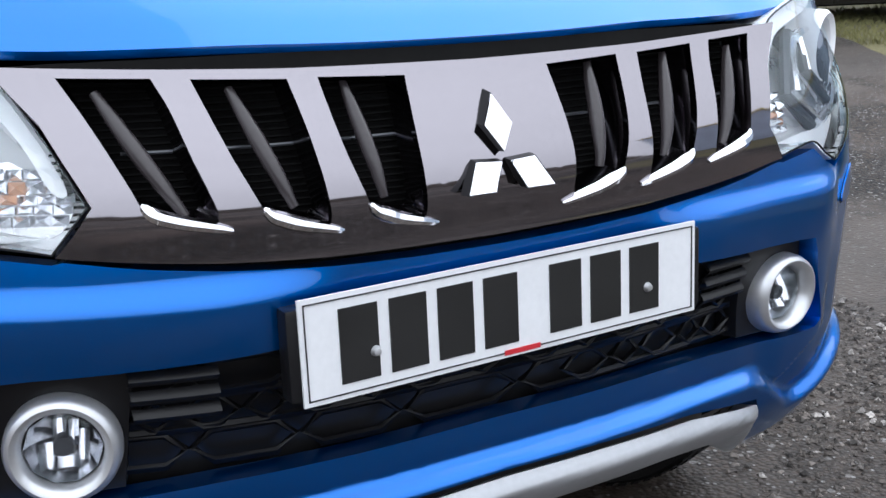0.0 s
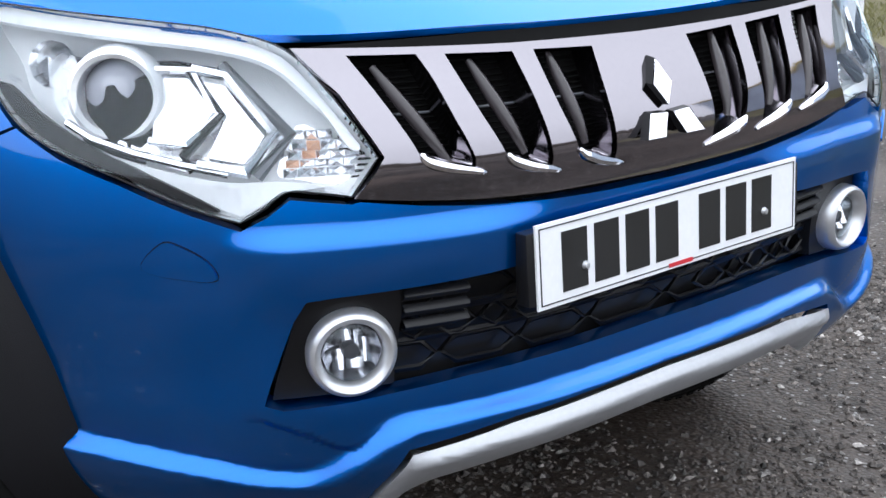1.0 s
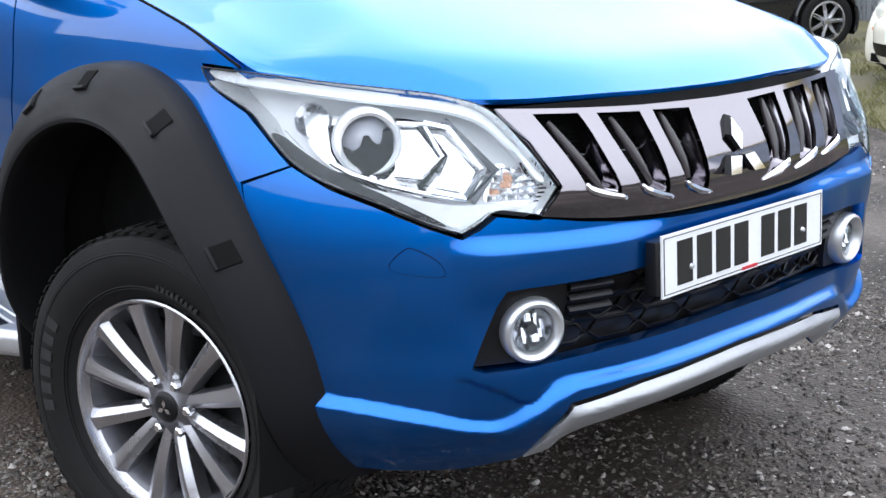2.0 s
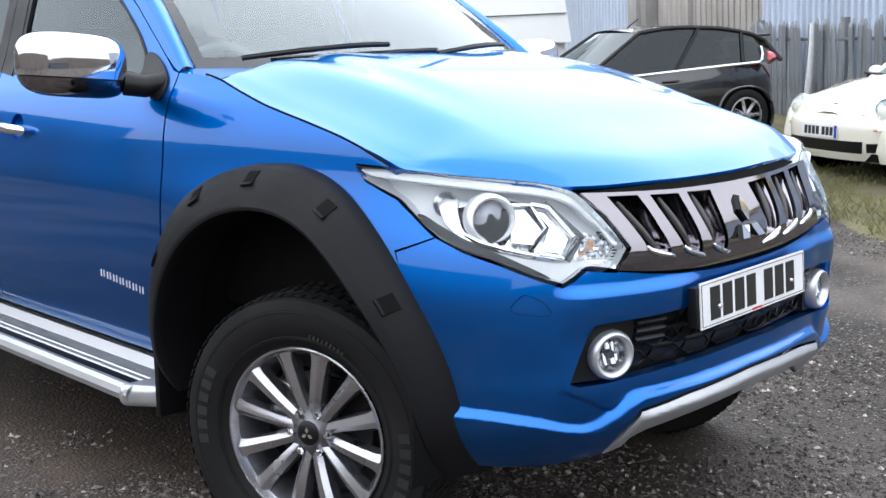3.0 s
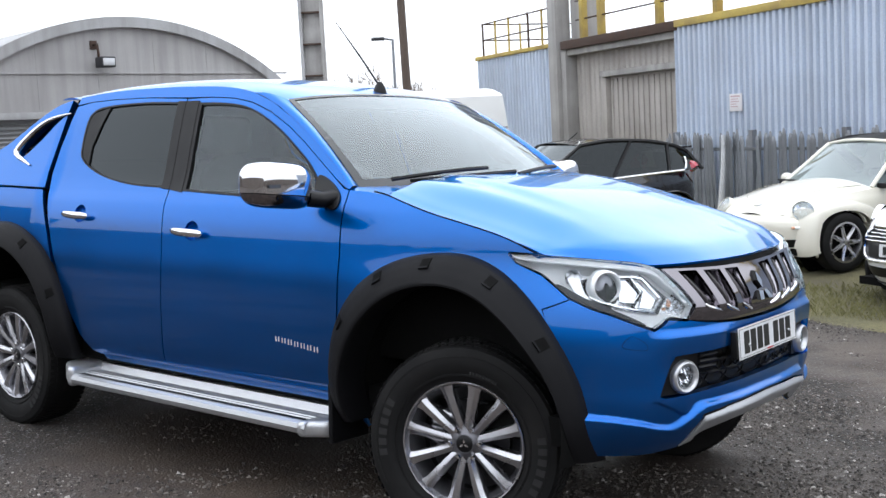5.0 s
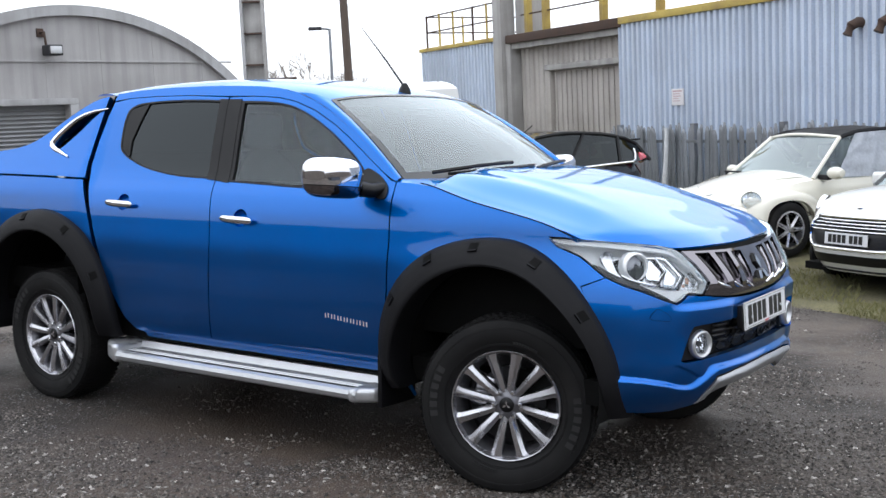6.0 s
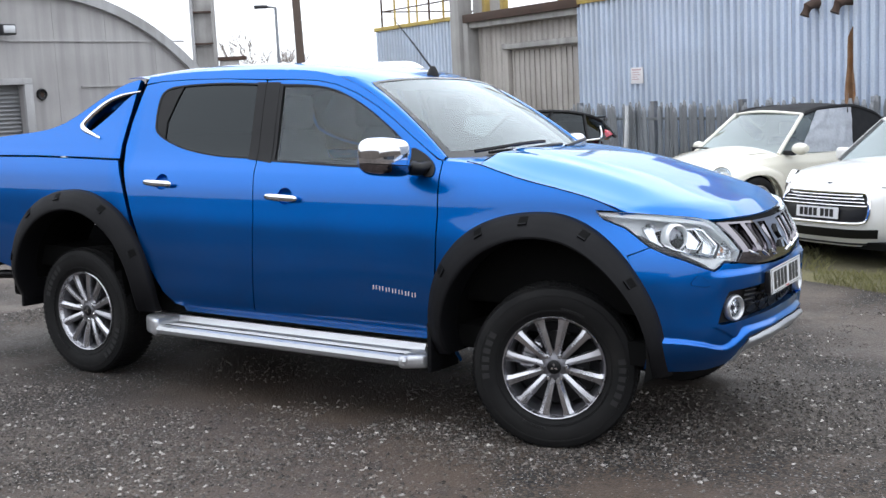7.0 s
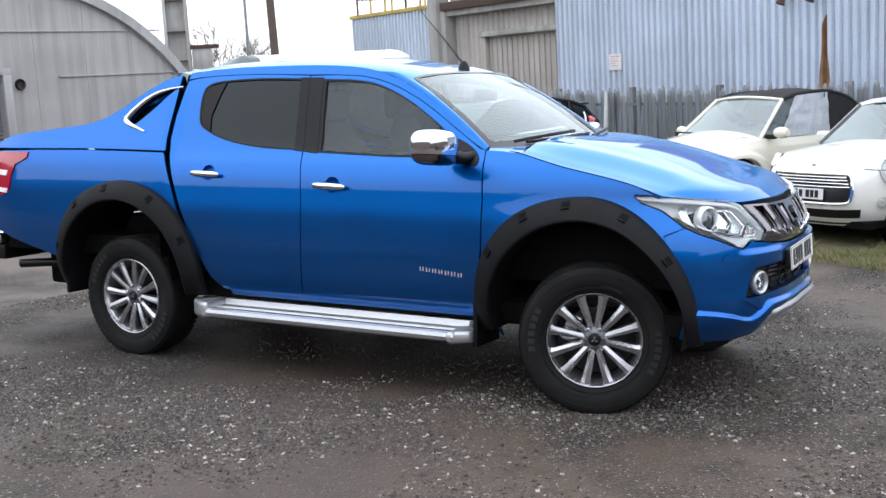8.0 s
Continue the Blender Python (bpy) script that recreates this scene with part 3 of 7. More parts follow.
    part("skid_bar", sheet([bar], folded, 0.025, 0.006, 0.03, True, offset=0.003), SKID, bumper, "silver grey skid bar")
    under = [(1.3, 0.49), (1.0, 0.45), (0.90, 0.385), (0.60, 0.38), (0.5, 0.33), (1.3, 0.36)]
    part("engine_shield", box(0.05, 0.36, -0.52, 0.52, 0.36, 0.46, 0.03, 3), BLACK, bumper, "black plastic shield under the engine")
    part("under_tray", sheet([under], skin, 0.06, 0.04, 0.01, True, offset=-0.06), BLACK, bumper)


def build_grille():
    edge = [(1.3, 0.985), (1.13, 0.988), (0.993, 0.993), (0.868, 0.998), (0.917, 0.946), (0.958, 0.877), (0.929, 0.835), (1.0, 0.825), (1.067, 0.817), (1.158, 0.810), (1.3, 0.806)]
    slots = [
        [(0.932, 0.987, 1), (1.014, 0.984, 1), (1.028, 0.955), (1.044, 0.908), (1.060, 0.868, 1), (1.054, 0.857), (0.998, 0.875, 1), (0.976, 0.916), (0.955, 0.952)],
        [(1.048, 0.982, 1), (1.132, 0.978, 1), (1.142, 0.932), (1.150, 0.884), (1.155, 0.856, 1), (1.148, 0.845), (1.098, 0.864, 1), (1.080, 0.900), (1.064, 0.940)],
        [(1.160, 0.978, 1), (1.240, 0.974, 1), (1.238, 0.924), (1.238, 0.884), (1.240, 0.850, 1), (1.233, 0.839), (1.190, 0.857, 1), (1.176, 0.896), (1.167, 0.936)],
    ]

    def face(u, z):
        p = skin(u, z)
        # flat upper face, lower part tucked under
        return (p[0] - 0.016 * ease(0.872, 0.806, z), p[1], p[2])
    grille = part("grille", sheet([edge] + [spline(s, 5) for s in slots], face, 0.022, 0.012, 0.012, True, offset=0.012), DARK_CHROME, truck, "smoked chrome grille with six slanting slots")
    part("radiator", sheet([[(1.3, 1.0), (0.90, 1.0), (0.96, 0.80), (1.3, 0.79)]], skin, 0.06, 0.05, 0.01, True, offset=-0.045), DARK, grille, "dark radiator behind the slots")
    part("top_seal", sheet([[(1.3, 1.012), (1.1, 1.012), (1.0, 1.010), (0.92, 1.008), (0.868, 1.005), (0.875, 1.0), (1.0, 0.994), (1.3, 0.987)]], skin, 0.03, 0.01, 0.03, True, offset=-0.014), DARK, grille, "black rubber strip under the hood")
    for s in SIDES:
        for (ua, ub) in ((0.965, 1.035), (1.082, 1.126), (1.187, 1.206)):
            fin = bmesh.new()
            path = [skin(ua + (ub - ua) * k / 8, 0.976 - 0.112 * k / 8) for k in range(9)]
            tube([(p[0] - 0.004, p[1] * s, p[2]) for p in path], [0.005 + 0.004 * math.sin(math.pi * k / 8) for k in range(9)], 10, fin)
            part("grille_fin", fin, FIN, grille, "glossy dark fin")
        for (ua, ub) in ((0.99, 1.035), (1.075, 1.14), (1.17, 1.235)):
            cross = tube([(lambda p: (p[0] - 0.03, p[1] * s, p[2]))(skin(ua + (ub - ua) * k / 4, 0.918)) for k in range(5)], 0.0018, 5)
            part("grille_crossbar", cross, LAMP_GREY, grille)
        # bevelled walls of the slots
        for q in slots:
            ring = spline(q, 5)
            mu, mz = sum(p[0] for p in ring) / len(ring), sum(p[1] for p in ring) / len(ring)

            def wall(a, b, ring=ring, mu=mu, mz=mz):
                u, z = ring[round(a * len(ring)) % len(ring)]
                low = ease(0.90, 0.86, z) * 0.35
                out = 1 + 0.055 * (1 - b)
                p = face(mu + (u - mu) * (out - 0.16 * b), mz + (z - mz) * (1 - (0.05 + 0.16 * low) * b + 0.03 * (1 - b)))
                return (p[0] + 0.0145 - 0.040 * b - 0.003 * (1 - b), p[1] * s, p[2])
            part("slot_bevel", grid(wall, len(ring), 3), BEVEL, grille, "bright bevelled slot edge")
            # bright lip that catches the sky along the slot's foot
            (u1, z1), (u0, z0) = q[4][:2], q[6][:2]
            foot = [(u0 - 0.003, z0 + 0.006), (u0 + 0.003, z0 - 0.002), (u0 + 0.012, z0 - 0.007), (u0 + 0.5 * (u1 - u0), 0.5 * (z0 + z1) - 0.010), (u1 - 0.002, z1 - 0.014), (u1 + 0.010, z1 - 0.018)]
            track = spline(foot, 4, False)
            lip = tube([(lambda p: (p[0] + 0.013, p[1] * s, p[2]))(face(*k)) for k in track], [0.0018 + 0.0062 * math.sin(math.pi * (i / len(track)) ** 0.8) for i in range(len(track))], 8)
            part("slot_lip", lip, CHROME, grille, "chrome lip at the slot's foot")
    # close-set cooling fins of the radiator
    core = bmesh.new()
    for s in SIDES:
        for k in range(22):
            z = 0.835 + 0.0068 * k
            tube([(lambda p: (p[0] - 0.042, p[1] * s, p[2]))(skin(0.93 + 0.37 * j / 8, z)) for j in range(9)], 0.0016, 4, core)
    tagged(part("radiator_fin", core, DARK, grille, smooth=False), kind="stuff")
    # three-rhomb badge
    badge, side_walls = bmesh.new(), bmesh.new()
    cx, cz, long, half = skin(1.2999, 0.90)[0] + 0.012, 0.894, 0.067, 0.0195
    for ang in (90, 210, 330):
        d = Vector((0, math.cos(radians(ang)), math.sin(radians(ang))))
        e = Vector((0, -d.z, d.y))
        ring = [d * 0.004, d * (long / 2) + e * half, d * long, d * (long / 2) - e * half]
        mid = d * (long / 2)
        def at(p, lift, shrink):
            q = mid + (p - mid) * shrink
            return Vector((cx + lift - 0.5 * q.z, 0, cz)) + Vector((0, q.y, q.z))
        low = [side_walls.verts.new(at(p, 0, 1.0)) for p in ring]
        high = [side_walls.verts.new(at(p, 0.015, 0.94)) for p in ring]
        for k in range(4):
            side_walls.faces.new((low[k], low[(k + 1) % 4], high[(k + 1) % 4], high[k]))
        # each face falls away from the middle of the badge
        tip = 0.0 if ang == 90 else 0.020
        top = [badge.verts.new(at(p, 0.0165 - tip * (p.length / long) ** 1.5 * (1.6 if ang == 330 else 0.4), 0.90)) for p in ring]
        if ang == 90:
            badge.faces.new(top)
        else:
            badge.faces.new(top[:3])
            badge.faces.new((top[0], top[2], top[3]))
        badge.faces.new([badge.verts.new(at(p, 0.0142, 0.90)) for p in ring][::-1])
    emblem = part("badge", badge, CHROME, grille, "chrome badge of three rhombs", smooth=False)
    part("badge_side", side_walls, BLACK, emblem, "black badge sides", smooth=False)


def build_lamp(s):
    def back(u, z):
        p = Vector(skin(u, z))
        h = 1e-3
        n = (Vector(skin(u + h, z)) - Vector(skin(u - h, z))).cross(Vector(skin(u, z + h)) - Vector(skin(u, z - h))).normalized()
        return p - n * (0.040 + 0.24 * (z - 0.862))
    # backing painted white, for chrome that mirrors the bright sky
    lamp = part("headlamp", sheet([spline(HL, 5)], back, 0.03, 0.025, 0.03, side=s), LAMP_WHITE, truck, "clear headlamp with chrome inside")

    def on(u, z, d):
        p = Vector(skin(u, z))
        h = 1e-3
        n = (Vector(skin(u + h, z)) - Vector(skin(u - h, z))).cross(Vector(skin(u, z + h)) - Vector(skin(u, z - h))).normalized()
        q = p + n * d
        return Vector((q.x, q.y * s, q.z))

    ring = spline(HL, 4)
    part("lamp_wall", grid(lambda a, b: on(*ring[round(a * len(ring)) % len(ring)], -0.004 - (0.044 + 0.24 * (ring[round(a * len(ring)) % len(ring)][1] - 0.862)) * b), len(ring), 3), LAMP_WHITE, lamp)

    def piece(name, pts, d, mat, label="", n=4, depth=0.012):
        part(name, sheet([spline(pts, n)], skin, 0.03, 0.025, depth, side=s, offset=d), mat, lamp, label)

    def line(name, pts, d, r, mat, closed=False):
        part(name, tube([on(u, z, d) for u, z in pts], r, 6, None, closed), mat, lamp)
    # silver chamber, pale shelf, dark band along the lower edge and a bright brow along the upper edge
    def sloping(u, z):
        p, q = on(u, z, 0.0), on(u, z, -1.0)
        r = p + (q - p) * (0.029 + 0.20 * (z - 0.866))
        return (r.x, r.y * s, r.z)
    chamber = [(0.47, 1.008, 1), (0.60, 1.002), (0.70, 0.995), (0.775, 0.985, 1), (0.84, 0.925), (0.852, 0.893, 1), (0.81, 0.866, 1), (0.73, 0.873), (0.64, 0.893), (0.56, 0.918), (0.50, 0.955)]
    part("chamber", sheet([spline(chamber, 4)], sloping, 0.03, 0.025, 0.012, side=s), LAMP_SILVER, lamp, "silver lamp chamber")
    piece("lower_shelf", [(0.45, 0.972), (0.54, 0.918), (0.62, 0.892), (0.70, 0.872), (0.78, 0.858), (0.84, 0.857), (0.905, 0.848, 1), (0.865, 0.845), (0.845, 0.844), (0.822, 0.829), (0.797, 0.816, 1), (0.745, 0.836), (0.66, 0.868), (0.58, 0.897), (0.50, 0.942)], -0.020, LAMP_WHITE, "pale lower shelf")
    piece("lower_band", [(0.430, 0.960), (0.489, 0.921), (0.560, 0.892), (0.644, 0.867), (0.739, 0.832), (0.770, 0.824), (0.745, 0.839), (0.66, 0.876), (0.58, 0.906), (0.50, 0.940), (0.45, 0.962)], -0.010, BLACK, "dark lower band")
    brow = [(0.225, 1.053), (0.338, 1.053), (0.443, 1.050), (0.586, 1.041), (0.697, 1.032), (0.787, 1.021), (0.858, 0.999), (0.906, 0.946), (0.935, 0.895), (0.922, 0.893), (0.893, 0.940), (0.845, 0.984), (0.78, 1.003), (0.69, 1.014), (0.58, 1.023), (0.44, 1.032), (0.33, 1.037), (0.27, 1.040)]
    lower = hermite([(0.22, 1.045), (0.33, 1.036), (0.44, 1.031), (0.58, 1.022), (0.69, 1.013), (0.78, 1.002), (0.845, 0.983), (0.893, 0.940), (0.93, 0.893)])

    def leaning(u, z):
        # slopes back towards its top
        p = Vector(skin(u, z))
        h = 1e-3
        n = (Vector(skin(u + h, z)) - Vector(skin(u - h, z))).cross(Vector(skin(u, z + h)) - Vector(skin(u, z - h))).normalized()
        return p - n * (0.006 + 0.62 * max(0.0, z - lower(u)))
    # brow in the same white, with the sky's glare in its colour
    part("brow", sheet([spline(brow, 4)], leaning, 0.03, 0.015, 0.006, side=s), LAMP_WHITE, lamp, "pale upper brow")
    # projector
    c = on(0.632, 0.962, -0.026)
    facing = Matrix.Translation(c) @ (Vector((0.86, -0.5 * s, 0.02))).to_track_quat("-Y", "Z").to_matrix().to_4x4()
    part("projector_ring", moved(lathe([(0.040, 0.02), (0.044, -0.020), (0.050, -0.026), (0.055, -0.020), (0.057, 0.02)], 32), facing), LAMP_WHITE, lamp)
    part("projector_lens", moved(lathe([(0.0, -0.022), (0.015, -0.020), (0.028, -0.012), (0.036, 0.0), (0.041, 0.012)], 32), facing), material("projector_glass", (0.42, 0.42, 0.47), 0.12, 0.0, 0.05, 30, coat=1.0) if s > 0 else bpy.data.materials["projector_glass"], lamp, "grey projector lens")
    c2 = on(0.50, 0.995, -0.052)
    part("side_bowl", moved(lathe([(0.0, 0.03), (0.014, 0.02), (0.026, 0.0), (0.030, -0.014)], 12), Matrix.Translation(c2) @ (Vector((0.8, -0.6 * s, 0.05))).to_track_quat("-Y", "Z").to_matrix().to_4x4()), REFLECTOR, lamp, smooth=False)
    # hexagonal frames
    h1 = [(0.692, 0.986), (0.742, 0.985), (0.770, 0.938), (0.730, 0.903), (0.680, 0.908)]
    h2 = [(0.742, 0.986), (0.786, 0.978), (0.838, 0.915), (0.802, 0.868), (0.742, 0.880)]
    piece("inner_bowl", [(*p, 1) for p in h1], -0.026, REFLECTOR, n=1)
    piece("outer_bowl", [(0.750, 0.975, 1), (0.782, 0.970, 1), (0.826, 0.914, 1), (0.798, 0.880, 1), (0.752, 0.890, 1), (0.782, 0.938, 1)], -0.024, REFLECTOR, n=1)
    line("inner_frame", h1, -0.016, 0.0055, CHROME)
    line("outer_frame", h2, -0.014, 0.007, REFLECTOR)
    line("inner_shadow_line", [(0.735, 0.988), (0.774, 0.938), (0.724, 0.890), (0.736, 0.872)], -0.018, 0.0065, BLACK)
    line("outer_shadow_line", [(0.780, 0.990), (0.858, 0.912), (0.814, 0.863)], -0.018, 0.008, LAMP_GREY)
    line("drl_strip", [(0.56, 0.925), (0.60, 0.908), (0.66, 0.893), (0.72, 0.880), (0.78, 0.868)], -0.014, 0.005, CHROME)
    for k in range(5):
        piece("led_cell", [(0.60 + 0.026 * k, 0.920 - 0.008 * k, 1), (0.620 + 0.026 * k, 0.914 - 0.008 * k, 1), (0.622 + 0.026 * k, 0.903 - 0.008 * k, 1), (0.602 + 0.026 * k, 0.909 - 0.008 * k, 1)], -0.022, REFLECTOR, n=1)
    # faceted indicator bowl at the grille end
    piece("indicator", [(0.868, 0.928), (0.910, 0.908), (0.936, 0.880), (0.918, 0.848), (0.868, 0.856), (0.838, 0.868)], -0.036, LAMP_SILVER, "clear faceted indicator with amber glints")
    rng = random.Random(7)
    for r in range(5):
        for k in range(5):
            u0, z0 = 0.846 + 0.0175 * k + 0.003 * r * (1 if r < 3 else -0.5), 0.860 + 0.0125 * r
            if u0 > 0.926 or (r == 4 and k > 3):
                continue
            lo, tip = -0.032 + rng.uniform(-0.003, 0.003), rng.uniform(0.004, 0.013)
            cell = bmesh.new()
            mid = cell.verts.new(on(u0 + 0.008, z0 + 0.0055, lo + tip))
            ring = [cell.verts.new(on(u0 + du, z0 + dz, lo)) for du, dz in ((0, 0), (0.0165, 0), (0.0165, 0.0115), (0, 0.0115))]
            for i in range(4):
                cell.faces.new((ring[i], ring[(i + 1) % 4], mid))
            part("indicator_facet", cell, AMBER if (r, k) in ((2, 1), (1, 0), (3, 2)) else REFLECTOR, lamp, smooth=False)
    cover = part("lamp_cover", sheet([spline(HL, 5)], skin, 0.03, 0.025, 0.02, side=s, offset=0.002), COVER, lamp, "clear lamp cover")
    cover.visible_shadow = False
    rim = tube([on(u, z, 0.0) for u, z in spline(HL, 4)], 0.0013, 6, None, True)
    part("lamp_seal", rim, BLACK, lamp)


HOOD_LINE = [(-0.372, 1.246), (-0.253, 1.213), (-0.132, 1.182), (0.02, 1.150), (0.15, 1.121), (0.26, 1.090), (0.345, 1.062)]
hood_line = hermite(HOOD_LINE)


def hood_surface_edge(zf, zr, a):
    return zf + (zr - zf) * (1 - (1 - a) ** 1.55) - 0.012


def hood_surface(a, v):
    """a: 0 at the front edge, 1 at the windscreen; v: 0 in the middle, 1 at the side."""
    w = 0.738 + 0.030 * ease(0.0, 1.0, a)
    y = v * w
    reach = NOSE(1.045) - 0.2 + 0.012
    xf = 0.2 + reach * max(0.0, 1 - min(1.0, y / 0.768) ** POWER) ** (1 / POWER) if v < 1 else 0.345
    xf = max(xf, 0.345)
    xr = -0.375 - 0.02 * (1 - v * v)
    zf = 1.020 + 0.032 * v ** 2
    zr = 1.287 - 0.035 * v ** 6
    x = xf + (xr - xf) * a
    z = zf + (zr - zf) * (1 - (1 - a) ** 1.55)
    z += 0.012 * (1 - ease(0.36, 0.47, y)) * ease(0.25, 0.7, a)
    z += 0.014 * ease(0, 0.05, a) * (1 - ease(0.7, 1.0, v))
    z -= 0.012 * ease(0.90, 1.0, v) ** 2
    # rolls down to the lamps
    z -= (0.009 + 0.011 * ease(0.30, 0.70, v)) * (1 - ease(0.0, 0.10, a)) * (1 - 0.7 * ease(0.95, 1.0, v))
    # the side edge meets the wing's top line
    k = ease(0.90 - 0.20 * ease(0.0, 0.30, a), 1.0, v)
    line = hood_line(x)
    side = hood_surface_edge(zf, zr, a)
    z += (line + 0.001 - side) * k
    y += (skin_y(x, line) - 0.007 - w) * k * v
    return Vector((x, -y, z))


def build_hood():
    bm = grid(lambda a, b: hood_surface(a, b), 36, 40)
    edges = [e for e in bm.edges if e.is_boundary and not all(abs(v.co.y) < 1e-4 for v in e.verts)]
    ext = bmesh.ops.extrude_edge_only(bm, edges=edges)
    for v in [g for g in ext["geom"] if isinstance(g, bmesh.types.BMVert)]:
        v.co.z -= 0.009 if v.co.x > 0.34 else 0.022
        v.co.x -= 0.003 if v.co.x > 0.36 else 0
    twin = bmesh.ops.duplicate(bm, geom=bm.verts[:] + bm.edges[:] + bm.faces[:])
    for g in twin["geom"]:
        if isinstance(g, bmesh.types.BMVert):
            g.co.y = -g.co.y
    bmesh.ops.remove_doubles(bm, verts=[v for v in bm.verts if abs(v.co.y) < 1e-4], dist=1e-4)
    hood = part("hood", bm, PAINT, truck, "blue hood with a raised middle", angle=50)
    for s in SIDES:
        gap = [(-0.44, 1.2585)] + HOOD_LINE
        part("hood_gap", tube([(lambda p: (p[0], p[1] * s, p[2] + 0.0015))(skin(*q)) for q in spline(gap, 5, False)], 0.0028, 6), DARK, hood, "dark shut line")


def build_fender(s):
    cut = arch(-0.02, 0.45, 0.50, 8, 195)
    top = [(-0.566, 1.262), (-0.47, 1.258)] + HOOD_LINE + [(0.214, 1.064), (0.25, 1.026), (0.368, 0.990), (0.414, 0.961), (0.480, 0.914), (0.372, 0.881), (0.42, 0.78), (0.455, 0.68), (0.470, 0.55)]
    pts = top + cut[1:] + [(-0.50, 0.40), (-0.570, 0.40), (-0.557, 0.70), (-0.550, 1.02), (-0.558, 1.15)]
    part("fender", sheet([pts], skin, 0.035, 0.03, 0.015, side=s), PAINT, truck)


FRONT_DOOR = [(-0.572, 1.262), (-0.565, 1.15), (-0.557, 1.02), (-0.562, 0.80), (-0.574, 0.60), (-0.580, 0.508), (-1.00, 0.497), (-1.40, 0.486), (-1.685, 0.478), (-1.672, 0.70), (-1.664, 0.95), (-1.675, 1.10), (-1.695, 1.25), (-1.722, 1.45), (-1.738, 1.660)]
FRONT_TOP = [(-1.56, 1.660), (-1.40, 1.649), (-1.28, 1.628), (-1.14, 1.583), (-0.997, 1.515), (-0.88, 1.447), (-0.756, 1.366), (-0.66, 1.305), (-0.60, 1.268)]
FRONT_PANE = [(-1.600, 1.246, 1), (-1.645, 1.640, 1), (-1.45, 1.632), (-1.30, 1.610), (-1.17, 1.566), (-1.04, 1.503), (-0.92, 1.430), (-0.82, 1.362), (-0.745, 1.290), (-0.72, 1.232, 1), (-1.06, 1.226), (-1.35, 1.236)]
REAR_DOOR = [(-1.691, 0.478), (-1.95, 0.468), (-2.20, 0.460), (-2.262, 0.470), (-2.34, 0.53), (-2.42, 0.65), (-2.50, 0.81), (-2.57, 0.98), (-2.615, 1.10), (-2.655, 1.22), (-2.675, 1.32), (-2.672, 1.45), (-2.652, 1.58), (-2.635, 1.655)]
REAR_TOP = [(-2.52, 1.672), (-2.30, 1.678), (-2.05, 1.676), (-1.748, 1.662)]
REAR_EDGE = [(-1.728, 1.45), (-1.701, 1.25), (-1.681, 1.10), (-1.670, 0.95), (-1.678, 0.70)]
REAR_PANE = [(-1.690, 1.258, 1), (-1.735, 1.645, 1), (-2.05, 1.656), (-2.36, 1.648), (-2.475, 1.622), (-2.505, 1.565), (-2.50, 1.46), (-2.475, 1.395), (-2.38, 1.345), (-2.22, 1.300), (-1.98, 1.268)]


FRONT_CUP, REAR_CUP = (-1.475, 1.060), (-2.350, 1.112)


def cup(x, z):
    """Round finger hollow behind a door handle."""
    return [(x + 0.01 + 0.047 * math.cos(k * math.pi / 12), z + 0.018 + 0.042 * math.sin(k * math.pi / 12)) for k in range(24)]


def handle(door, x, z, s):
    y = flank(x + 0.01, z)

    def bowl(a, b):
        u, w = cup(x, z)[round(a * 24) % 24]
        mu, mz, k = x + 0.01, z + 0.018, math.cos(math.pi * 0.5 * b)
        p = skin(mu + (u - mu) * k * 1.02, mz + (w - mz) * k * 1.02)
        return (p[0], p[1] + 0.004 + 0.034 * math.sin(math.pi * 0.5 * b), p[2])
    part("handle_recess", flip(grid(bowl, 24, 6), s), PAINT, door)
    bar = bmesh.new()

    def f(a, b):
        t = 2 * a - 1
        w = 2 * math.pi * b
        hgt = 0.0175 * (1 - 0.15 * t * t) * max(0.0, 1 - abs(t) ** 8) ** 0.5
        thick = 0.011 * max(0.0, 1 - abs(t) ** 8) ** 0.5
        px, pz = x + 0.112 * t, z + 0.012 - 0.004 * t
        return (px, -(y + 0.034 - 0.016 * t * t + thick * math.cos(w)), pz + hgt * math.sin(w))
    grid(f, 20, 12, bm=bar)
    part("door_handle", flip(bar, s), CHROME, door, "chrome pull handle")


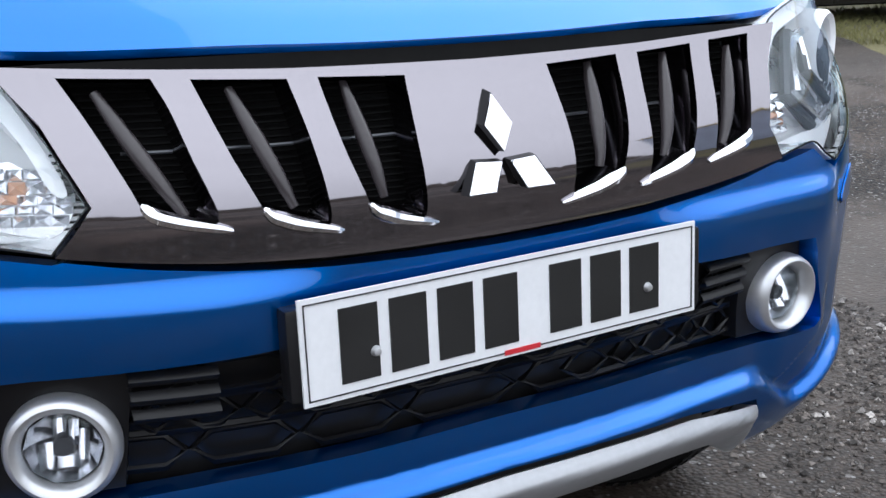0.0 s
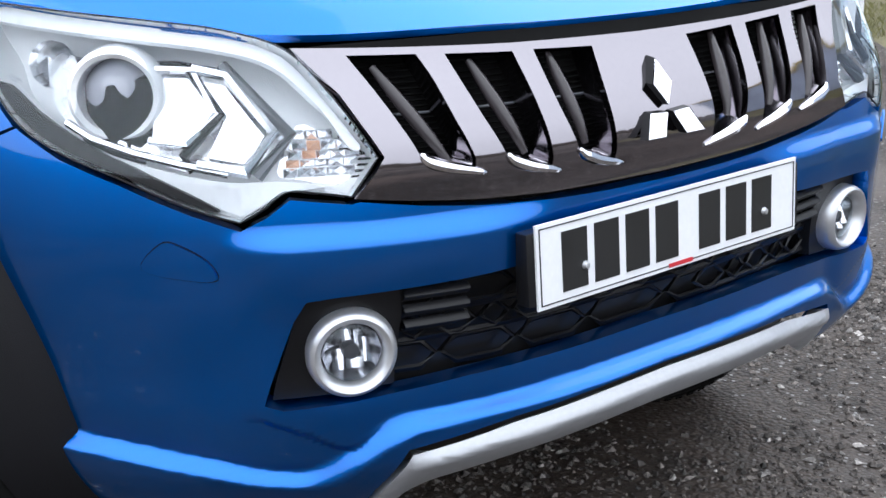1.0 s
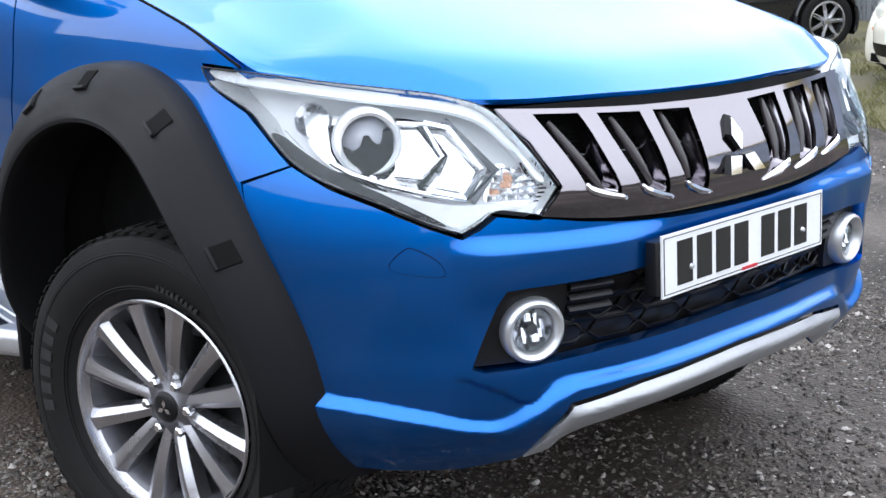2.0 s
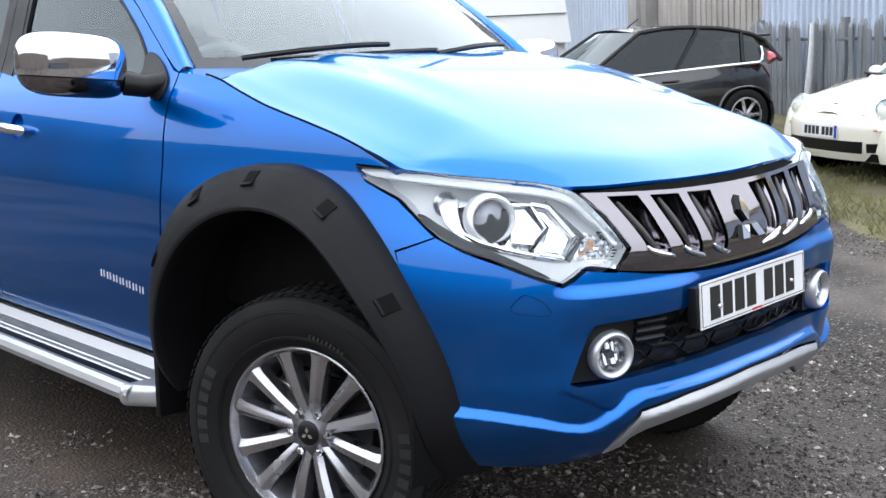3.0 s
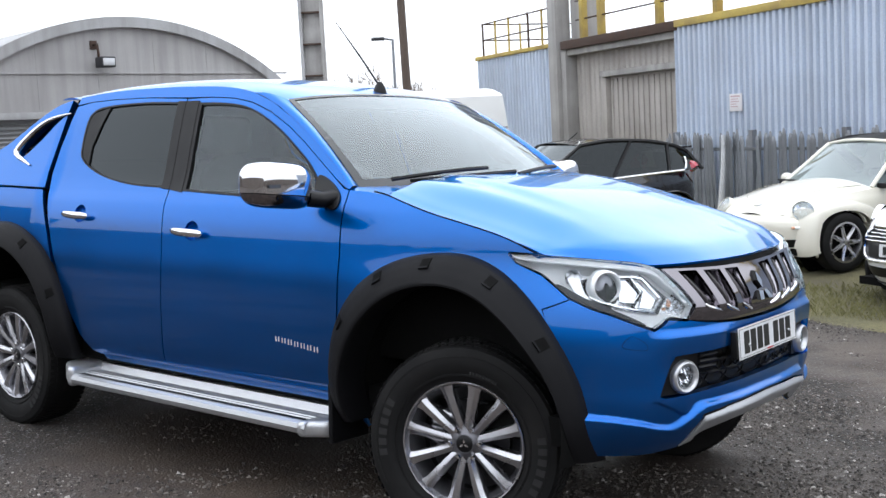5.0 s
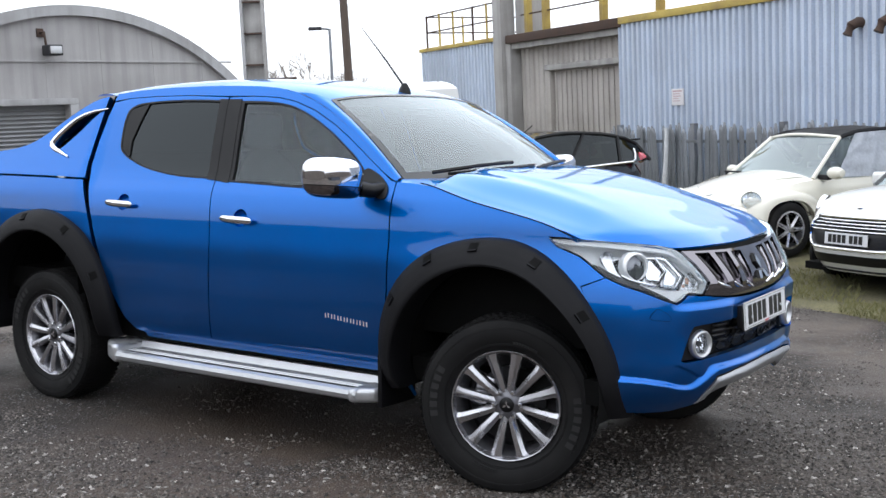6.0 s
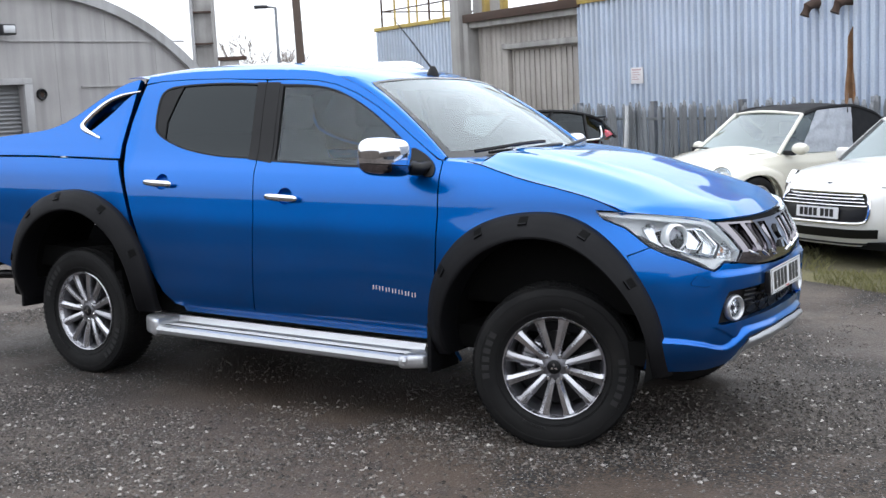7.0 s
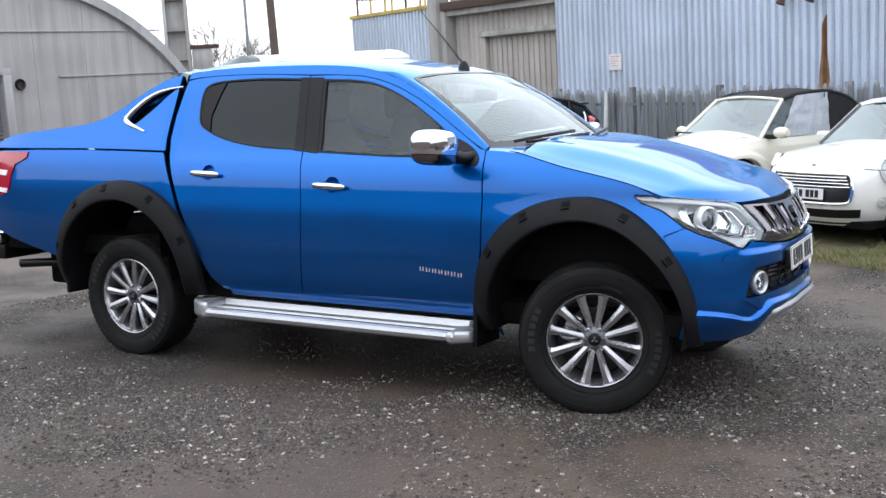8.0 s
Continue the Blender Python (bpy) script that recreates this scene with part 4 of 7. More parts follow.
def build_doors(s):
    hole = spline(FRONT_PANE, 4)
    wide = lambda pane, k: [(sum(p[0] for p in pane) / len(pane) + (u - sum(p[0] for p in pane) / len(pane)) * k, sum(p[1] for p in pane) / len(pane) + (z - sum(p[1] for p in pane) / len(pane)) * k) for u, z in pane]
    fd = part("front_door", sheet([FRONT_DOOR + FRONT_TOP, hole, cup(*FRONT_CUP)], skin, 0.04, 0.015, 0.018, side=s), PAINT, truck, "blue front door")
    rd = part("rear_door", sheet([REAR_DOOR + REAR_TOP + REAR_EDGE, spline(REAR_PANE, 4), cup(*REAR_CUP)], skin, 0.04, 0.015, 0.018, side=s), PAINT, truck, "blue rear door")
    part("window_seal", sheet([hole, wide(hole, 0.95)], skin, 0.06, 0.05, 0.01, side=s, offset=0.003), PILLAR, fd, "black rubber seal")
    part("window_glass", sheet([wide(hole, 0.985)], skin, 0.08, 0.06, 0.003, side=s, offset=-0.006), GLASS_TINT, fd, "greenish side glass").visible_shadow = False
    hole = spline(REAR_PANE, 4)
    part("window_seal", sheet([hole, wide(hole, 0.955)], skin, 0.06, 0.05, 0.01, side=s, offset=0.003), PILLAR, rd, "black rubber seal")
    part("window_glass", sheet([wide(hole, 0.985)], skin, 0.08, 0.06, 0.003, side=s, offset=-0.006), GLASS_DARK, rd, "dark privacy glass").visible_shadow = False
    quarter = [(-2.34, 1.640), (-2.475, 1.615), (-2.498, 1.565), (-2.493, 1.46), (-2.468, 1.400), (-2.40, 1.362), (-2.41, 1.45), (-2.37, 1.57)]
    part("quarter_trim", sheet([quarter], skin, 0.05, 0.05, 0.008, side=s, offset=0.001), PILLAR, rd, "black corner trim")
    part("pillar_trim", sheet([[(-1.600, 1.240), (-1.646, 1.648), (-1.737, 1.650), (-1.692, 1.250)]], skin, 0.05, 0.05, 0.008, side=s, offset=0.0045), PILLAR, fd, "black pillar trim")
    part("pillar_trim", sheet([[(-1.696, 1.251), (-1.741, 1.650), (-1.800, 1.652), (-1.757, 1.255)]], skin, 0.05, 0.05, 0.008, side=s, offset=0.0045), PILLAR, rd, "black pillar trim")
    handle(fd, *FRONT_CUP, s)
    handle(rd, *REAR_CUP, s)
    # bright trim name on the door, as plain strokes
    word = bmesh.new()
    for k in range(7):
        u0 = -0.912 + 0.037 * k
        z0 = 0.662 - 0.0035 * k
        for du, h in ((0.0, 0.021), (0.017, 0.021)):
            p = Vector(skin(u0 + du, z0))
            box(p.x - 0.0022, p.x + 0.0022, p.y - 0.0025, p.y + 0.002, p.z - h / 2, p.z + h / 2, bm=word)
    part("trim_badge", flip(word, s), BADGE, fd, "chrome trim badge", smooth=False)
    # cab side frame: sill and gap backing
    part("sill", sheet([[(-0.57, 0.495), (-1.68, 0.468), (-2.25, 0.452), (-2.25, 0.40), (-0.57, 0.40)]], skin, 0.08, 0.03, 0.03, side=s, offset=-0.035), PAINT, truck)
    inner = [(-0.54, 1.25), (-0.54, 0.42), (-2.30, 0.42), (-2.50, 0.70), (-2.63, 1.08), (-2.66, 1.22)]
    part("door_inner", sheet([inner], skin, 0.1, 0.08, 0.01, side=s, offset=-0.05), DARK, truck)
    part("door_frame_inner", sheet([[(-0.60, 1.262)] + [(x, z - 0.005) for x, z in RAIL[1:]] + [(-2.66, 1.30), (-2.50, 1.27)], wide(spline(FRONT_PANE, 3), 0.97), wide(spline(REAR_PANE, 3), 0.97)], skin, 0.08, 0.06, 0.01, side=s, offset=-0.03), DARK, truck)


def screen(a, v):
    """The windscreen: a from bottom to top, v from the middle to the side."""
    b = Vector((-0.335 - 0.235 * v ** 2.2, 0.712 * v, 1.278 - 0.008 * v * v))
    t = Vector((-1.045 - 0.045 * v ** 2, 0.600 * v, 1.668 - 0.034 * v ** 2.4))
    p = b.lerp(t, a)
    return p + Vector((0.5, 0, 0.85)) * 0.028 * math.sin(math.pi * a) * (1 - 0.4 * v * v)


roof_z = hermite([(-2.70, 1.738), (-2.4, 1.766), (-2.0, 1.775), (-1.6, 1.762), (-1.3, 1.724), (-1.15, 1.692), (-1.03, 1.663)])


def roof_surface(a, v):
    x0 = -1.052 - 0.045 * v * v
    x = x0 + (-2.662 - x0) * a
    ze = rail_z(x)
    ye = skin_y(x, ze)
    zc = roof_z(x)
    k = min(1, v)
    return Vector((x, -ye * k, zc - (zc - ze) * (0.45 * k ** 2 + 0.55 * k ** 8)))


def build_roof():
    def sym(f, nu, nv, name, mat, label="", parent=truck, drop=0.02):
        bm = grid(lambda a, b: (lambda p: (p[0], (1 if b >= 0.5 else -1) * abs(p[1]), p[2]))(f(a, abs(2 * b - 1))), nu, nv)
        return part(name, bm, mat, parent, label)
    sym(roof_surface, 30, 40, "roof", PAINT, "blue roof")
    glass_pane = sym(screen, 14, 30, "windscreen", GLASS_CLEAR, "clear windscreen")
    glass_pane.visible_shadow = False
    # black border of the screen
    def border(a0, a1, v0, v1, name="screen_border"):
        for s in SIDES:
            bm = grid(lambda a, b: (lambda p: (p[0] + 0.0015, p[1] * s, p[2] + 0.0025))(screen(a0 + (a1 - a0) * a, v0 + (v1 - v0) * b)), 12, 12)
            part(name, bm, FRIT, glass_pane)
    border(0.0, 0.07, 0.0, 1.0)
    border(0.975, 1.0, 0.0, 1.0)
    border(0.07, 0.975, 0.960, 1.0)
    for s in SIDES:
        # pillar between the screen and the door frame
        def pillar(a, b):
            i = a * 6
            k = min(5, int(i))
            x = RAIL[k][0] + (RAIL[k + 1][0] - RAIL[k][0]) * (i - k)
            z = rail_z(x)
            outer = Vector((x, -skin_y(x, z), z))
            inner = screen(a, 1.0)
            inner.y = -inner.y
            p = outer.lerp(inner, b)
            return p + Vector((0.25, -0.5, 0.6)).normalized() * 0.014 * math.sin(math.pi * b)
        part("front_pillar", flip(grid(pillar, 24, 8), s), PAINT, truck)
        # upper side frame between the door tops and the roof edge
        top = [(-0.60, 1.272)] + [(x, z) for x, z in FRONT_TOP[::-1][1:]] + [(-1.742, 1.664)] + REAR_TOP[::-1][1:] + [(-2.640, 1.66)]
        low = [(x, z + 0.004) for x, z in top]
        upper = [(x, z) for x, z in RAIL[::-1]]
        part("side_frame", sheet([low + upper + [(-0.572, 1.266)]], skin, 0.05, 0.02, 0.01, side=s), PAINT, truck)
    # cowl panel under the wipers
    for s in SIDES:
        def cowl(a, b):
            p = hood_surface(1.0, b)
            q = screen(0.02, b)
            q.y = -q.y
            r = Vector(p).lerp(q, a)
            r.z -= 0.03 * math.sin(math.pi * a) + 0.012
            return r
        part("cowl", flip(grid(cowl, 6, 20), s), BLACK, truck, "black cowl panel")
        # corner between cowl, fender and pillar
        def corner(a, b):
            outer = Vector((-0.372 - 0.193 * b, -0.766, 1.248 + 0.014 * b))
            inner = screen(0.015, 0.70 + 0.30 * b)
            inner.y = -inner.y
            inner.z -= 0.004
            return outer.lerp(inner, a) + Vector((0, 0, 0.006 * math.sin(math.pi * a)))
        part("fender_corner", flip(grid(corner, 8, 12), s), PAINT, truck)
    # wipers
    for (v0, v1, a1) in ((-0.86, 0.05, 0.115), (0.0, 0.80, 0.105)):
        w = bmesh.new()

        def pt(t, lift):
            v = v0 + (v1 - v0) * t
            p = screen(0.012 + 0.45 * a1 * t * (1.3 - 0.3 * t), abs(v))
            return Vector((p.x + 0.010 + lift * 0.5, math.copysign(p.y, v), p.z + lift * 0.8 + 0.006))
        tube([pt(t / 12, 0.022 + 0.018 * math.sin(math.pi * t / 12)) for t in range(9)], 0.009, 6, w)
        wiper = part("wiper", w, BLACK, truck, "black wiper")
        b = tube([pt(0.12 + 0.88 * t / 12, 0.006) for t in range(13)], 0.008, 6)
        part("wiper_blade", b, BLACK, wiper)
    # aerial
    base = bmesh.new()
    lathe([(0.030, 0.0), (0.028, 0.012), (0.020, 0.035), (0.010, 0.052), (0.0, 0.055)], 20, "z", base)
    moved(base, pose(-1.118, 0, roof_z(-1.118) - 0.006) @ Matrix.Diagonal((1.3, 0.8, 1, 1)))
    aerial = part("aerial", base, BLACK, truck, "black roof aerial")
    z0 = roof_z(-1.118)
    part("mast", tube([(-1.125, 0, z0 + 0.035), (-1.235, 0, z0 + 0.165), (-1.40, 0, z0 + 0.345)], [0.0055, 0.0045, 0.0015], 6), BLACK, aerial)


def build_mirror(s):
    c = Vector((-0.715, -1.000, 1.285)) if s > 0 else Vector((-0.760, -0.930, 1.262))

    def shell(a, b, z0=0.0, z1=1.0):
        # flattened superellipsoid, rounder ahead than behind
        th, ph = math.pi * (z0 + (z1 - z0) * a) - math.pi / 2, 2 * math.pi * b
        e = 0.45
        f = lambda w, k: math.copysign(abs(w) ** k, w)
        x = 0.082 * f(math.cos(th), e) * f(math.cos(ph), 0.8)
        y = 0.153 * f(math.cos(th), e) * f(math.sin(ph), 0.62)
        z = 0.087 * f(math.sin(th), 0.7)
        x += -0.018 * (y / 0.145) ** 2
        return (c.x + x, c.y + y, c.z + z - 0.012 * y / 0.145)
    mirror = part("door_mirror", flip(grid(lambda a, b: shell(a, b, 0.42, 1.0), 16, 32, False), s), CHROME, truck, "chrome door mirror")
    # lower half in darker chrome, for the ground that the chrome mirrors
    part("mirror_lower", flip(grid(lambda a, b: shell(a, b, 0.0, 0.405), 10, 32), s), DARK_CHROME, mirror)
    part("mirror_gap", flip(grid(lambda a, b: (lambda p: (c.x + (p[0] - c.x) * 0.985, c.y + (p[1] - c.y) * 0.985, p[2]))(shell(a, b, 0.40, 0.43)), 2, 32), s), BLACK, mirror)
    sig = grid(lambda a, b: (c.x + 0.0825 - 0.018 * (a - 0.25) ** 2 - 0.004, c.y - 0.115 + 0.13 * a, c.z - 0.006 + 0.014 * b), 8, 2)
    part("indicator_strip", flip(sig, s), LAMP_GREY, mirror)
    arm = tube([(-0.690, -0.87, 1.235), (-0.665, -0.82, 1.225), (-0.640, -0.765, 1.235)], [0.035, 0.032, 0.03], 12)
    part("mirror_arm", flip(arm, s), BLACK, mirror)
    sail = [(-0.745, 1.240), (-0.760, 1.300), (-0.735, 1.318), (-0.66, 1.285), (-0.605, 1.240), (-0.60, 1.195), (-0.64, 1.190)]
    part("mirror_foot", sheet([spline(sail, 4)], skin, 0.04, 0.04, 0.01, side=s, offset=0.006), BLACK, mirror, "black mirror foot")


def flare_ring(cx, cz, ro, ri, a0, a1, squash, front_trim):
    """A bolted-on wheel-arch flare; angles from the front round over the top."""
    n = 56

    def f(a, b):
        ang = radians(a0 + (a1 - a0) * a)
        k = b * 9
        c, s_ = math.cos(ang), math.sin(ang)
        outer = (ro - front_trim * max(0.0, c) ** 1.5) * (1 + squash * abs(math.sin(2 * ang)) ** 2 * (1 if c < 0 else 0.0))
        inner = ri + 0.02 * (1 - abs(s_)) * (1 if c > 0 else 0)
        stations = ((0.0, -0.004), (0.02, 0.020), (0.06, 0.034), (0.30, 0.058), (0.62, 0.078), (0.90, 0.088), (0.97, 0.086), (1.0, 0.075), (1.0, 0.040), (0.96, -0.06))
        i = min(8, int(k))
        w = k - i
        r_ = stations[i][0] + (stations[i + 1][0] - stations[i][0]) * w
        d = stations[i][1] + (stations[i + 1][1] - stations[i][1]) * w
        r = outer + (inner - outer) * r_
        x, z = cx + r * c, cz + r * s_
        return (x, -(skin_y(min(x, 0.62), max(0.3, z)) + d), z)
    return f, n


def build_flare(cx, cz, ro, ri, a0, a1, s, bolts, squash=0.0, front_trim=0.0):
    f, n = flare_ring(cx, cz, ro, ri, a0, a1, squash, front_trim)
    flare = part("arch_flare", flip(grid(f, n, 27), s), FLARE, truck, "black plastic wheel-arch flare", angle=30)
    for ang in bolts:
        a = (ang - a0) / (a1 - a0)
        p = Vector(f(a, 0.25))
        q = Vector(f(a, 0.36))
        u = (q - p).normalized()
        t = (Vector(f(a + 0.01, 0.4)) - Vector(f(a, 0.4))).normalized()
        nn = t.cross(u).normalized()
        if nn.y > 0:
            nn = -nn
        m = Matrix((t, u, nn)).transposed().to_4x4()
        m.translation = (p + q) / 2 + nn * 0.001
        # near-black block set proud, for the shade in a recess that isn't cut
        pocket = bmesh.new()
        box(-0.021, 0.021, -0.014, 0.030, -0.012, 0.0014, 0.001, 1, pocket)
        pk = part("bolt_pocket", flip(moved(pocket, m), s), DARK, flare)
        edge = box(-0.021, 0.021, 0.026, 0.033, -0.004, 0.006, 0.002, 2)
        part("pocket_edge", flip(moved(edge, m), s), FLARE, pk)
    # liner
    liner = grid(lambda a, b: (cx + (ri + 0.02) * math.cos(radians(a0 + (a1 - a0) * a)), -(0.87 - 0.45 * b), cz + (ri + 0.03) * math.sin(radians(a0 + (a1 - a0) * a))), 30, 4)
    part("arch_liner", flip(liner, s), DARK, flare)


def wheel(name, m):
    """Tyre of 0.375 m radius, seventeen-inch alloy with twelve spokes; y = 0 at the middle of the tread, outside towards -y."""
    w = thing(name, m, "", "")
    w.parent = truck
    R, half, rim = 0.364, 0.122, 0.2285
    prof = [(rim - 0.006, -0.085), (rim + 0.004, -0.100), (rim + 0.015, -0.104), (rim + 0.030, -0.113), (rim + 0.055, -0.121), (rim + 0.080, -0.1225), (rim + 0.105, -0.119), (rim + 0.122, -0.113), (R - 0.010, -0.106), (R - 0.003, -0.094), (R, -0.075), (R, -0.040), (R, 0.0), (R, 0.040), (R, 0.075), (R - 0.003, 0.094), (R - 0.012, 0.108), (rim + 0.08, 0.122), (rim + 0.01, 0.105), (rim - 0.01, 0.09)]
    bm = lathe(prof, 96)
    tyre = part("tyre", bm, RUBBER, w, "black off-road tyre")
    tread = bmesh.new()
    for k in range(72):
        a = 2 * math.pi * k / 72
        for j, (y0, y1, sh) in enumerate(((-0.108, -0.076, 0.0), (-0.070, -0.028, 0.5), (-0.022, 0.022, 0.2), (0.028, 0.070, 0.7), (0.076, 0.108, 0.35))):
            aa = a + sh * 2 * math.pi / 72
            da = 0.60 * math.pi / 72
            r0, r1 = R - 0.004, R + 0.003 if abs(y0 + y1) < 0.15 else R - 0.001
            sk = 0.012 * (1 if j % 2 else -1)
            ring = []
            for (y, dd) in ((y0, -da), (y1, -da), (y1, da), (y0, da)):
                an = aa + dd + (sk if y == y1 else 0)
                ring.append((an, y))
            lo = [tread.verts.new((r0 * math.cos(an), y, r0 * math.sin(an))) for an, y in ring]
            hi = [tread.verts.new((r1 * math.cos(an), y, r1 * math.sin(an))) for an, y in ring]
            tread.faces.new(hi)
            for i in range(4):
                tread.faces.new((lo[i], lo[(i + 1) % 4], hi[(i + 1) % 4], hi[i]))
    tagged(part("tread_block", tread, RUBBER, tyre, smooth=False), kind="stuff")
    for rr, yy in ((0.252, -0.1105), (0.2575, -0.1130), (0.322, -0.1205), (0.3275, -0.1185)):
        part("sidewall_ring", tube([(rr * math.cos(2 * math.pi * k / 72), yy, rr * math.sin(2 * math.pi * k / 72)) for k in range(72)], 0.0022, 6, None, True), RUBBER, tyre)
    # raised sidewall marks as plain strokes
    for base in (150, -30, 60, 240):
        big = base in (150, -30)
        for k in range(6 if big else 9):
            marks = bmesh.new()
            step = 7.2 if big else 2.6
            a0, a1 = radians(base + k * step), radians(base + k * step + step * 0.62)
            r0, r1 = (0.285, 0.316) if big else (0.262, 0.272)
            ends = ((r0, a0), (r1, a0), (r1, a1), (r0, a1))
            vs = [marks.verts.new((r * math.cos(a), -0.1238, r * math.sin(a))) for r, a in ends]
            vi = [marks.verts.new((r * math.cos(a), -0.117, r * math.sin(a))) for r, a in ends]
            marks.faces.new(vs)
            for i in range(4):
                marks.faces.new((vi[i], vi[(i + 1) % 4], vs[(i + 1) % 4], vs[i]))
            part("sidewall_mark", marks, LETTERING, tyre, smooth=False)
    rimo = part("rim", lathe([(rim - 0.004, -0.098), (rim + 0.001, -0.103), (rim - 0.002, -0.106), (rim - 0.006, -0.1045), (rim - 0.010, -0.094), (rim - 0.016, -0.084)], 72), ALLOY, w, "silver alloy rim")
    # well, barrel and disc darker than the rim: shade behind the spokes painted in
    part("rim_well", lathe([(rim - 0.015, -0.085), (rim - 0.028, -0.060), (rim - 0.036, 0.0), (rim - 0.03, 0.09), (rim + 0.002, 0.10)], 72), HUB, rimo)
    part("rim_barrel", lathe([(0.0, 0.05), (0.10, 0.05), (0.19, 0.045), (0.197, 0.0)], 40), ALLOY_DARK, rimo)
    disc = part("brake_disc", lathe([(0.06, -0.005), (0.145, -0.005), (0.145, 0.02), (0.06, 0.02)], 48), ALLOY_DARK, w, "steel brake disc with its shade painted in")
    cal = box(-0.165, -0.075, -0.030, 0.03, -0.07, 0.07, 0.02, 3)
    part("brake_caliper", moved(cal, pose(0, 0, 0, 0, 20, 0)), ALLOY, w, "cast brake caliper")
    for k in range(6):
        for d in (-1, 1):
            a = 2 * math.pi * (k + 0.5) / 6 + radians(3) + d * radians(13.5)

            def spoke(t, q, a=a, d=d):
                r = 0.050 + 0.166 * t
                off = d * 0.004 * t
                width = 0.0135 + 0.0085 * t + 0.006 * ease(0.90, 1.0, t)
                ph = q * 8
                lat = (-1.0, -0.92, 0.10 * d, 0.22 * d, 0.92, 1.0, 1.10, -1.10, -1.0)
                dep = (0.012, 0.009 - 0.003 * d, 0.0, 0.0, 0.009 + 0.003 * d, 0.012, 0.042, 0.042, 0.012)
                i = min(7, int(ph))
                f = ph - i
                la = lat[i] + (lat[i + 1] - lat[i]) * f
                de = dep[i] + (dep[i + 1] - dep[i]) * f
                face = -0.076 - 0.004 * math.sin(math.pi * min(1, t * 1.05)) - 0.020 * t
                x, z = r, off + la * width
                return (x * math.cos(a) - z * math.sin(a), face + de, x * math.sin(a) + z * math.cos(a))
            part("spoke", grid(spoke, 8, 16), ALLOY, rimo, angle=25)
    part("hub", lathe([(0.0, -0.082), (0.034, -0.082), (0.038, -0.078), (0.062, -0.072), (0.068, -0.060), (0.070, -0.03)], 36), HUB, rimo)
    part("centre_cap", lathe([(0.0, -0.088), (0.026, -0.087), (0.031, -0.083), (0.032, -0.076)], 28), BLACK, rimo, "black centre cap")
    cap = bmesh.new()
    for ang in (90, 210, 330):
        d = Vector((math.cos(radians(ang)), 0, math.sin(radians(ang))))
        e = Vector((-d.z, 0, d.x))
        cap.faces.new([cap.verts.new(p + Vector((0, -0.0892, 0))) for p in (d * 0.001, d * 0.010 + e * 0.0055, d * 0.019, d * 0.010 - e * 0.0055)])
    part("cap_badge", cap, CHROME, rimo, smooth=False)
    for k in range(6):
        a = 2 * math.pi * k / 6 + radians(3)
        nut = lathe([(0.0, -0.088), (0.007, -0.088), (0.0105, -0.084), (0.0105, -0.06)], 6)
        part("wheel_nut", moved(nut, Matrix.Translation((0.055 * math.cos(a), 0, 0.055 * math.sin(a)))), CHROME, rimo, smooth=False)
    return w


def build_step(s):
    # cross-section of the side step, drawn out along the sill
    sec = [(0.700, 0.385), (0.745, 0.383), (0.760, 0.352), (0.775, 0.346), (0.800, 0.347), (0.803, 0.351), (0.812, 0.351), (0.815, 0.347), (0.826, 0.347), (0.829, 0.351), (0.838, 0.351), (0.841, 0.346), (0.878, 0.345), (0.884, 0.352), (0.900, 0.354), (0.916, 0.346), (0.922, 0.328), (0.914, 0.308), (0.890, 0.296), (0.78, 0.300), (0.70, 0.32)]

    def f(a, b):
        i = round(b * (len(sec) - 1))
        y, z = sec[i]
        return (-0.69 - 1.66 * a, -y, z + 0.006)
    bm = grid(f, 12, len(sec) - 1)
    step = part("side_step", flip(bm, s), SILVER, truck, "silver side step with ribbed tread", angle=25)
    part("tread_strip", flip(box(-2.33, -0.70, -0.879, -0.846, 0.349, 0.3545, 0.001), s), BLACK, step, "black rubber tread strip")
    for x0, x1, bend in ((-0.74, -0.605, 0.05), (-2.50, -2.32, -0.05)):
        end = bmesh.new()
        box(x0, x1, -0.926, -0.70, 0.296, 0.362 if bend > 0 else 0.395, 0.030, 5, end)
        for v in end.verts:
            k = (v.co.x - x0) / (x1 - x0) if bend > 0 else (x1 - v.co.x) / (x1 - x0)
            v.co.y += 0.10 * max(0.0, k) ** 2.2 * (1 if v.co.y < -0.8 else 0)
        part("end_cap", flip(end, s), SILVER, step)


